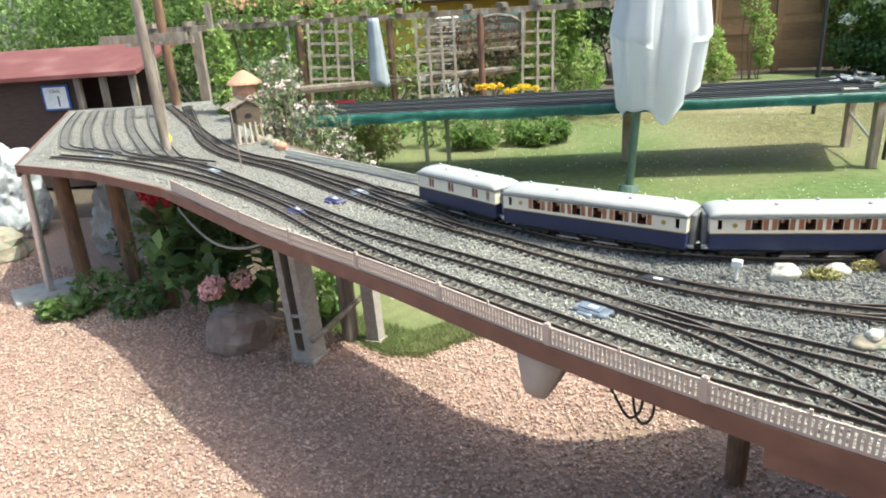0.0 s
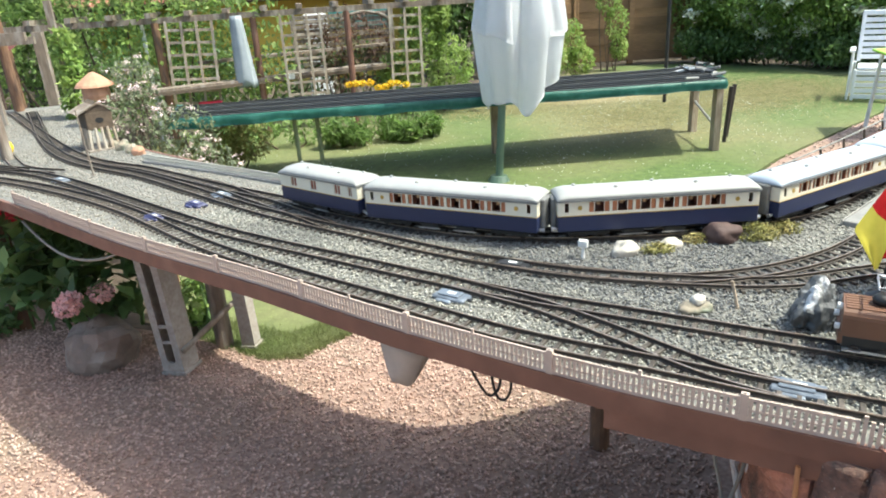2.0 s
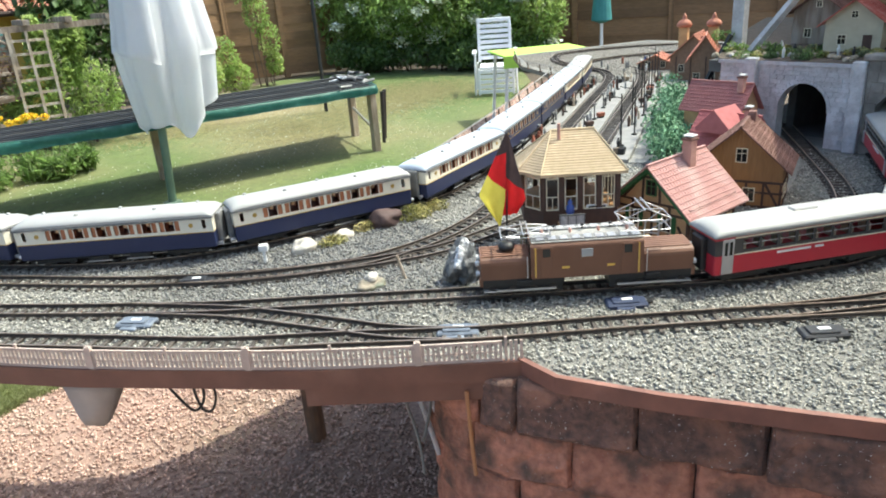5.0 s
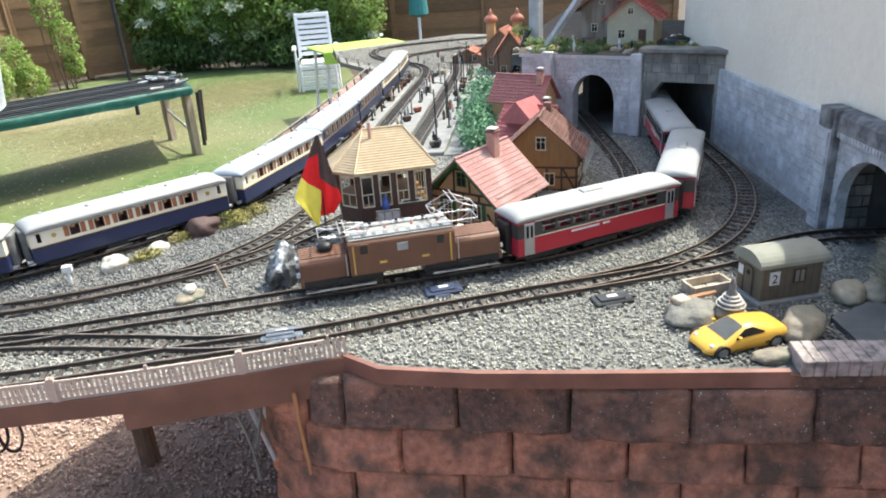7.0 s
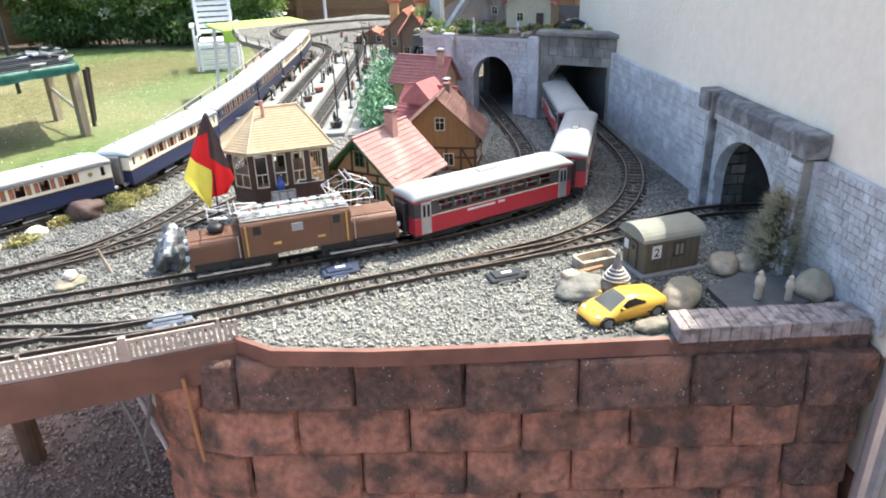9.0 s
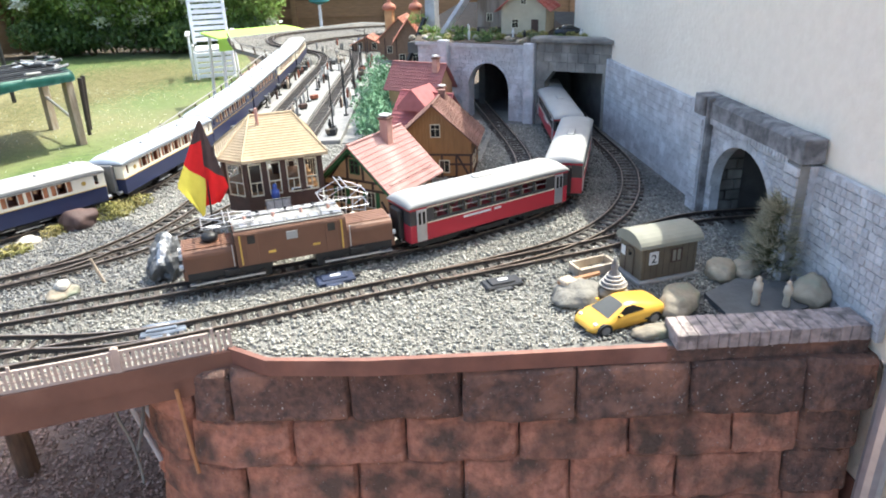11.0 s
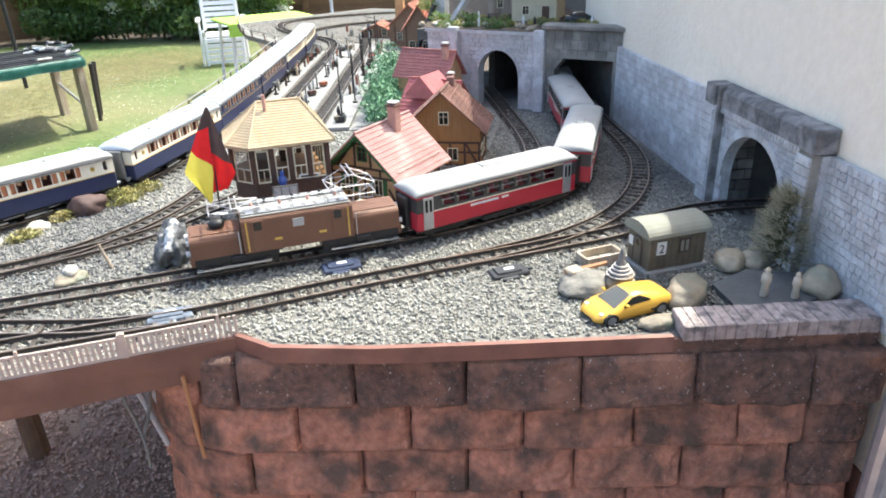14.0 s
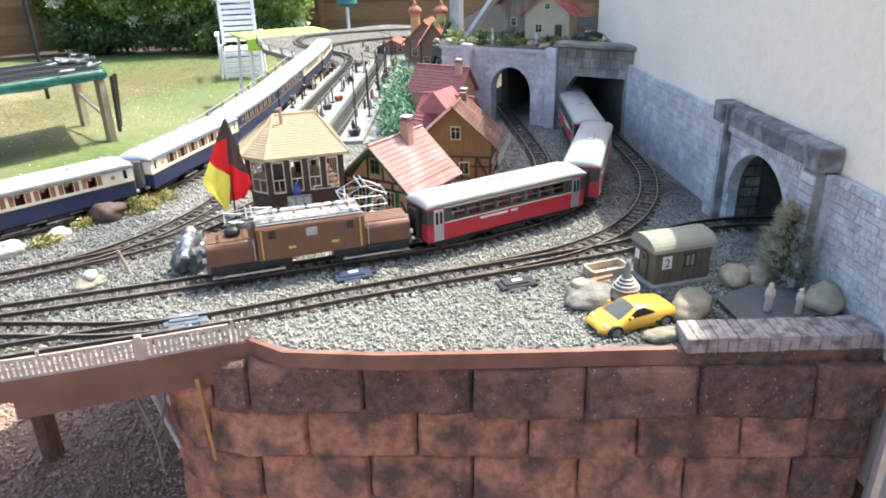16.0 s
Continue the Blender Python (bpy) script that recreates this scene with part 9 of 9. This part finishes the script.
# trellis pergola at the back
PY = 7.95
trel = thing("trellis_pergola", "long weathered pergola with trellis panels and a plank shelf", "pergola")
for x, m_, r_ in ((-1.15, "wood_post", 0.045), (-0.16, "wood_brown", 0.036), (0.835, "wood_brown", 0.036), (-2.6, "wood_post", 0.04)):
    part("post", tube((x, PY, 0), (x, PY, 1.26), r_, r_, 10), m_, trel)
part("downpipe", tube((-1.30, PY + 0.1, 0), (-1.30, PY + 0.1, 1.25), 0.022, 0.022, 8), "white", trel, "thin pale pipe")
part("top_beam", box(-2.9, 3.3, PY - 0.03, PY + 0.03, 1.25, 1.31), "wood_grey", trel)
for i in range(16):
    x = -2.7 + 0.38 * i
    part("rafter", box(x - 0.03, x + 0.03, PY - 0.14, PY + 0.5, 1.31, 1.36), "wood_grey", trel)
SH0, SH1 = Vector((-2.0, 7.35, 0)), Vector((1.75, 8.70, 0))
sh = SH1 - SH0
shm = pose((SH0.x + SH1.x) / 2, (SH0.y + SH1.y) / 2, 0, 0, 0, math.degrees(math.atan2(sh.y, sh.x)))
part("shelf", box(-sh.length / 2, sh.length / 2, -0.10, 0.10, 0.60, 0.625, m=shm), "wood_grey", trel)
part("shelf_rail", box(-sh.length / 2, sh.length / 2, -0.125, -0.102, 0.565, 0.60, m=shm), "bark", trel)
part("shelf", box(-0.6, 1.7, 0.25, 0.40, 0.80, 0.83, m=shm), "wood_grey", trel)
part("name_plate", box(0.20, 0.30, -0.131, -0.126, 0.575, 0.635, m=shm), "white", trel)
for x0, x1, lean in ((-1.08, -0.62, 2.5), (0.125, 0.54, 0.0), (1.28, 1.615, 1.0)):
    tp = part("trellis_frame", box(x0 - 0.012, x1 + 0.012, PY - 0.062, PY - 0.055, 0.34, 0.36), "wood_grey", trel)
    n = max(3, round((x1 - x0) / 0.14) + 1)
    tilt = pose((x0 + x1) / 2, 0, 0.3, 0, lean) @ pose(-(x0 + x1) / 2, 0, -0.3)
    for i in range(n):
        x = x0 + (x1 - x0) * i / (n - 1)
        part("upright_lath", box(x - 0.013, x + 0.013, PY - 0.078, PY - 0.066, 0.33, 1.26, m=tilt), "lath_wood", tp)
    for i in range(7):
        z = 0.42 + 0.125 * i
        part("cross_lath", box(x0 - 0.02, x1 + 0.02, PY - 0.066, PY - 0.056, z - 0.013, z + 0.013, m=tilt), "lath_wood", tp)
# woven panel behind
pan = thing("fence_panel", "weathered horizontal lamella fence panel behind the pergola", "fence panel", group="garden fence")
for i in range(13):
    part("lamella", box(0.25, 1.45, 8.95 + 0.02 * (i % 2), 8.965 + 0.02 * (i % 2), 0.50 + 0.055 * i, 0.548 + 0.055 * i), "wood_grey", pan)
for x in (0.25, 1.45):
    part("post", box(x - 0.03, x + 0.03, 8.93, 9.0, 0, 1.25), "wood_grey", pan)
for i in range(8):
    a, b = math.pi * (0.15 + 0.7 * i / 8), math.pi * (0.15 + 0.7 * (i + 1) / 8)
    part("arched_cap", tube((1.12 - 0.34 * math.cos(a), 8.945, 1.02 + 0.19 * math.sin(a)), (1.12 - 0.34 * math.cos(b), 8.945, 1.02 + 0.19 * math.sin(b)), 0.017, 0.017, 6), "wood_grey", pan)
bm = bmesh.new()
rings = []
for j in range(15):
    k = j / 14
    rings.append([bm.verts.new(((0.05 + 0.05 * k + (0.012 + 0.014 * k) * math.sin(7 * a + k)) * math.cos(a) + 0.02 * k, 0.06 * math.sin(a), 0.72 * (1 - k) + 0.03 * math.sin(3 * a) * k)) for a in [2 * math.pi * i / 28 for i in range(28)]])
for a, b in zip(rings, rings[1:]):
    for i in range(28):
        bm.faces.new((a[i], b[i], b[(i + 1) % 28], a[(i + 1) % 28]))
bm.faces.new(rings[0]); bm.faces.new(rings[-1][::-1])
bmesh.ops.recalc_face_normals(bm, faces=bm.faces)
solo("hanging_cloth", bm, "grey_blue_cloth", "faded blue-grey cloth sack hanging on the pergola", "cloth", pose(-0.33, PY - 0.09, 0.56), smooth=True)
solo("plastic_box", box(-0.12, 0.12, -0.05, 0.05, 0, 0.07, bevel=0.006), "red_flower", "small pink-red plastic box on the shelf edge", "box", pose(-0.72, PY - 0.1, 0.36))
tarp = thing("teal_tarp", "teal tarpaulin stretched between stakes behind the pergola", "tarpaulin", pose(1.22, 10.55, 0))
part("sheet", box(-0.45, 0.45, -0.008, 0.008, 0.96, 1.25, bevel=0.004), "teal_cloth", tarp)
for x in (-0.44, 0.0, 0.44):
    part("stake", tube((x, 0.022, 0), (x, 0.022, 1.27), 0.013, 0.013, 8), "wood_grey", tarp)
solo("white_crate", box(-0.17, 0.17, -0.1, 0.1, 0, 1.18, bevel=0.02), "white_plastic", "tall white storage box behind the pergola", "storage box", pose(0.58, 10.6, 0))

# neighbour's house with tiled roof
nh = thing("neighbour_house", "yellow neighbouring house with red tiled roof", "house")
part("wall", box(-3.0, 2.6, 13.2, 17.5, -0.03, 1.385), "yellow_wall", nh)
EZ, SL = 1.45, 2.0 / 3.75
rf = bmesh.new()
vs = [rf.verts.new((x, y, EZ + (y - 12.75) * SL - d)) for d in (0.0, 0.06) for x, y in ((-3.5, 12.75), (2.75, 12.75), (2.75, 16.5), (-3.5, 16.5))]
for q_ in ((0, 1, 2, 3), (7, 6, 5, 4), (0, 4, 5, 1), (1, 5, 6, 2), (2, 6, 7, 3), (3, 7, 4, 0)):
    rf.faces.new([vs[i] for i in q_])
roof_nh = part("roof", rf, "tile_far", nh, "red clay tile roof")
tl = bmesh.new()
for j in range(11):
    y = 12.75 + 0.19 * j
    z = EZ + (y - 12.75) * SL
    for i in range(52):
        x = -3.42 + 0.12 * i
        tube((x, y - 0.015, z + 0.014), (x, y + 0.185, z + 0.014 + 0.185 * SL - 0.012), 0.036, 0.030, 6, tl)
tagged(part("tiles", tl, "tile_far", roof_nh), kind="stuff")
for i in range(11):
    part("snow_guard", box(-0.3 + 0.26 * i, -0.285 + 0.26 * i, 13.0, 13.02, EZ + 0.25 * SL, EZ + 0.25 * SL + 0.07), "shed_dark", roof_nh)
part("gutter", tube((-3.5, 12.7, EZ - 0.03), (2.75, 12.7, EZ - 0.03), 0.04, 0.04, 8), "shed_dark", nh)
dormer = part("dormer", box(-0.35, 2.25, 13.50, 15.4, 1.70, 2.9), "yellow_wall", nh, "glazed roof dormer with red window frames")
part("dormer_sill", box(-0.38, 2.28, 13.44, 13.50, 1.80, 1.86), "frame_wood", dormer)
for k in range(5):
    x = -0.33 + 0.512 * k
    part("window_pane", box(x + 0.07, x + 0.44, 13.490, 13.498, 1.86, 2.7), "window_sky", dormer)
    part("window_post", box(x, x + 0.07, 13.455, 13.499, 1.86, 2.75), "frame_red", dormer, "dark red window post")
    part("window_mullion", box(x + 0.235, x + 0.275, 13.465, 13.489, 1.86, 2.7), "frame_wood", dormer, "orange wooden mullion")
part("dormer_roof", box(-0.5, 2.4, 13.3, 15.5, 2.904, 2.98), "tile_far", nh)

# wooden garden fence at the back
fn = thing("board_fence", "golden-brown wooden board fence behind the hedge", "fence", group="garden fence")
def fence_run(a, b, k):
    a, b = Vector((*a, 0)), Vector((*b, 0))
    d = b - a
    ang_ = math.degrees(math.atan2(d.y, d.x))
    for i in range(k + 1):
        p = a + d * i / k
        part("post", box(-0.045, 0.045, -0.045, 0.045, 0, 1.75, m=pose(p.x, p.y, 0, 0, 0, ang_)), "fence_wood", fn)
    for i in range(k):
        p = a + d * (i + 0.5) / k
        for j in range(12):
            part("board", box(-d.length / k / 2, d.length / k / 2, -0.012 + 0.012 * (j % 2), 0.004 + 0.012 * (j % 2), 0.05 + 0.14 * j, 0.20 + 0.14 * j, m=pose(p.x, p.y, 0, 0, 0, ang_)), "fence_wood", fn)
fence_run((3.3, 11.3), (5.0, 11.7), 2)
fence_run((5.0, 11.7), (6.9, 11.35), 2)
fence_run((9.1, 9.6), (10.6, 6.8), 2)
fence_run((10.6, 6.8), (12.6, 4.2), 2)
# bare post and dark pole by the hedge
solo("iron_pole", tube((4.45, 7.55, 0), (4.45, 7.55, 2.3), 0.022, 0.022, 8), "black", "thin black iron pole at the lawn edge", "pole")
solo("folded_parasol", lathe([(0.03, 0.0), (0.16, 0.05), (0.10, 0.7), (0.03, 1.1)], 16), "teal_cloth", "folded teal parasol by the fence", "parasol", pose(9.2, 7.1, 0.62))
solo("parasol_pole", tube((0, 0, 0), (0, 0, 0.7), 0.025, 0.025, 8), "white_plastic", "white parasol pole by the fence", "pole", pose(9.2, 7.1, 0))

# birdhouse and ornament at the back corner of the deck
bh = thing("birdhouse", "small wooden birdhouse with grey roof on sticks", "birdhouse", pose(-0.79, 3.74, H, 0, 0, -62) @ Matrix.Diagonal((1.4, 1.4, 1.02, 1)))
part("body", box(-0.055, 0.055, -0.045, 0.045, 0.10, 0.185, bevel=0.003), "bark", bh)
for s in (-1, 1):
    part("roof_board", box(-0.06, 0.06, -0.003, 0.003, -0.045, 0.045, m=pose(0, s * 0.033, 0.205, s * 58)), "wood_grey", bh)
part("entrance", tube((0.0545, 0.0, 0.145), (0.0562, 0.0, 0.145), 0.014, 0.014, 12), "black", bh)
part("gable", prism([(-0.044, 0.185), (0.044, 0.185), (0.0, 0.236)], -0.054, 0.054, m=pose(0, 0, 0, 90, 0, 90)), "bark", bh)
for x, y in ((-0.05, -0.04), (0.05, -0.04), (-0.05, 0.04), (0.05, 0.04), (0.055, 0.02), (0.056, 0.0), (0.055, -0.02), (0.03, -0.045), (0.0, -0.045)):
    part("stick", tube((x * 1.15, y * 1.15, 0.0), (x, y, 0.11), 0.006, 0.005, 6), "lath_wood", bh)
part("base", box(-0.075, 0.075, -0.06, 0.06, 0, 0.008), "wood_grey", bh)
bt = thing("terracotta_house", "round terracotta birdhouse with cone roof on a pole", "birdhouse", pose(-0.97, 4.55, 0.0) @ Matrix.Diagonal((0.95, 0.95, 0.92, 1)))
part("pole", tube((0, 0, 0), (0, 0, 1.02), 0.012, 0.012, 8), "wood_grey", bt)
part("body", lathe([(0.075, 1.00), (0.085, 1.03), (0.08, 1.09)], 16), "terracotta", bt)
part("roof", lathe([(0.12, 1.085), (0.11, 1.10), (0.05, 1.15), (0.012, 1.175)], 16), "terracotta", bt, "flared terracotta roof")
for i, (x, y, s) in enumerate(((-0.66, 3.62, 0.035), (-0.60, 3.52, 0.03), (-0.55, 3.44, 0.03), (-0.72, 3.70, 0.03))):
    stone(x, y, (s, s * 0.8, s * 0.9), "pebble" if i != 2 else "terracotta", "small rough stone at the back of the deck", 40 + i)
solo("yellow_ball", lathe([(0.004, 0), (0.026, 0.012), (0.034, 0.036), (0.026, 0.06), (0.004, 0.072)], 14), "yellow_flower", "small yellow ball on the post", "ball", pose(-1.245, 3.78, H), smooth=True)

# things hanging under the deck edge
bag = thing("cloth_bag", "grey cloth bag hanging under the deck edge", "bag", pose(0.395, 1.295, H - 0.165, 0, 0, -46))
bm = bmesh.new()
rings = [[bm.verts.new((x * k + dx, y * k, z)) for x, y in ((-0.058, -0.030), (0.058, -0.030), (0.058, 0.030), (-0.058, 0.030))] for k, dx, z in ((0.42, -0.022, 0.0), (0.62, -0.016, 0.03), (0.95, 0.0, 0.095), (1.0, 0.0, 0.118))]
for a, b in zip(rings, rings[1:]):
    for i in range(4):
        bm.faces.new((a[i], a[(i + 1) % 4], b[(i + 1) % 4], b[i]))
bm.faces.new(rings[0][::-1]); bm.faces.new(rings[-1])
bmesh.ops.bevel(bm, geom=bm.edges[:], offset=0.005, segments=2, affect="EDGES")
part("pouch", bm, "cloth_grey", bag, smooth=True)
def cable(name, pts, r, mat_, label):
    cu = bpy.data.curves.new(name, "CURVE")
    cu.dimensions, cu.bevel_depth, cu.bevel_resolution = "3D", r, 1
    sp = cu.splines.new("NURBS")
    sp.points.add(len(pts) - 1)
    for p, q_ in zip(sp.points, pts):
        p.co = (*q_, 1)
    sp.use_endpoint_u, sp.order_u = True, 3
    ob = bpy.data.objects.new(name, cu)
    me = bpy.data.meshes.new_from_object(ob)
    bpy.data.objects.remove(ob)
    me.materials.append(M[mat_])
    return tagged(new(name, me), label, "cable", "cables")
cable("cable", [(0.50, 1.24, H - 0.06), (0.53, 1.20, H - 0.13), (0.55, 1.18, H - 0.16), (0.58, 1.18, H - 0.12), (0.57, 1.2, H - 0.06)], 0.003, "black", "black cable loop under the deck edge")
cable("cable", [(0.56, 1.21, H - 0.06), (0.555, 1.19, H - 0.15), (0.58, 1.17, H - 0.17), (0.60, 1.17, H - 0.11), (0.58, 1.2, H - 0.06)], 0.003, "black", "second black cable loop under the deck edge")
cable("cable", [(0.93, 0.95, H - 0.06), (0.90, 0.92, H - 0.15), (0.90, 0.86, H - 0.24), (0.86, 0.80, H - 0.27)], 0.0032, "cable", "grey cable hanging by the block wall")
cable("cable", [(0.95, 0.90, H - 0.06), (0.96, 0.86, H - 0.14), (0.87, 0.81, H - 0.20)], 0.0036, "cable", "pale cable hanging by the block wall")
cable("cable", [(-0.85, 2.72, H - 0.07), (-0.7, 2.5, H - 0.14), (-0.5, 2.3, H - 0.13), (-0.4, 2.2, H - 0.07)], 0.005, "cable", "sagging cable under the deck edge")
for k_ in range(2):
    solo("cable_duct", tube((0.905 + 0.022 * k_, 0.90 - 0.012 * k_, H - 0.045), (0.945 + 0.020 * k_, 0.862 - 0.012 * k_, H - 0.30), 0.006, 0.006, 8), "grey_stone", "pale grey plastic cable duct at the wall corner", "cable duct", group="cable ducts")
c0, o0 = wall_path(-0.02)
cable("cord", [tuple(c0 + o0 * 0.030 + Vector((0, 0, H - 0.05))), tuple(c0 + o0 * 0.034 + Vector((0.004, -0.002, H - 0.14))), tuple(c0 + o0 * 0.036 + WT * 0.012 + Vector((0, 0, H - 0.235)))], 0.0042, "orange_plank", "thin brown wooden lath on the wall corner")
solo("drainpipe", tube((1.462, -0.41, 0), (1.462, -0.41, 2.74), 0.022, 0.022, 12), "silver", "grey drainpipe at the house corner", "drainpipe")
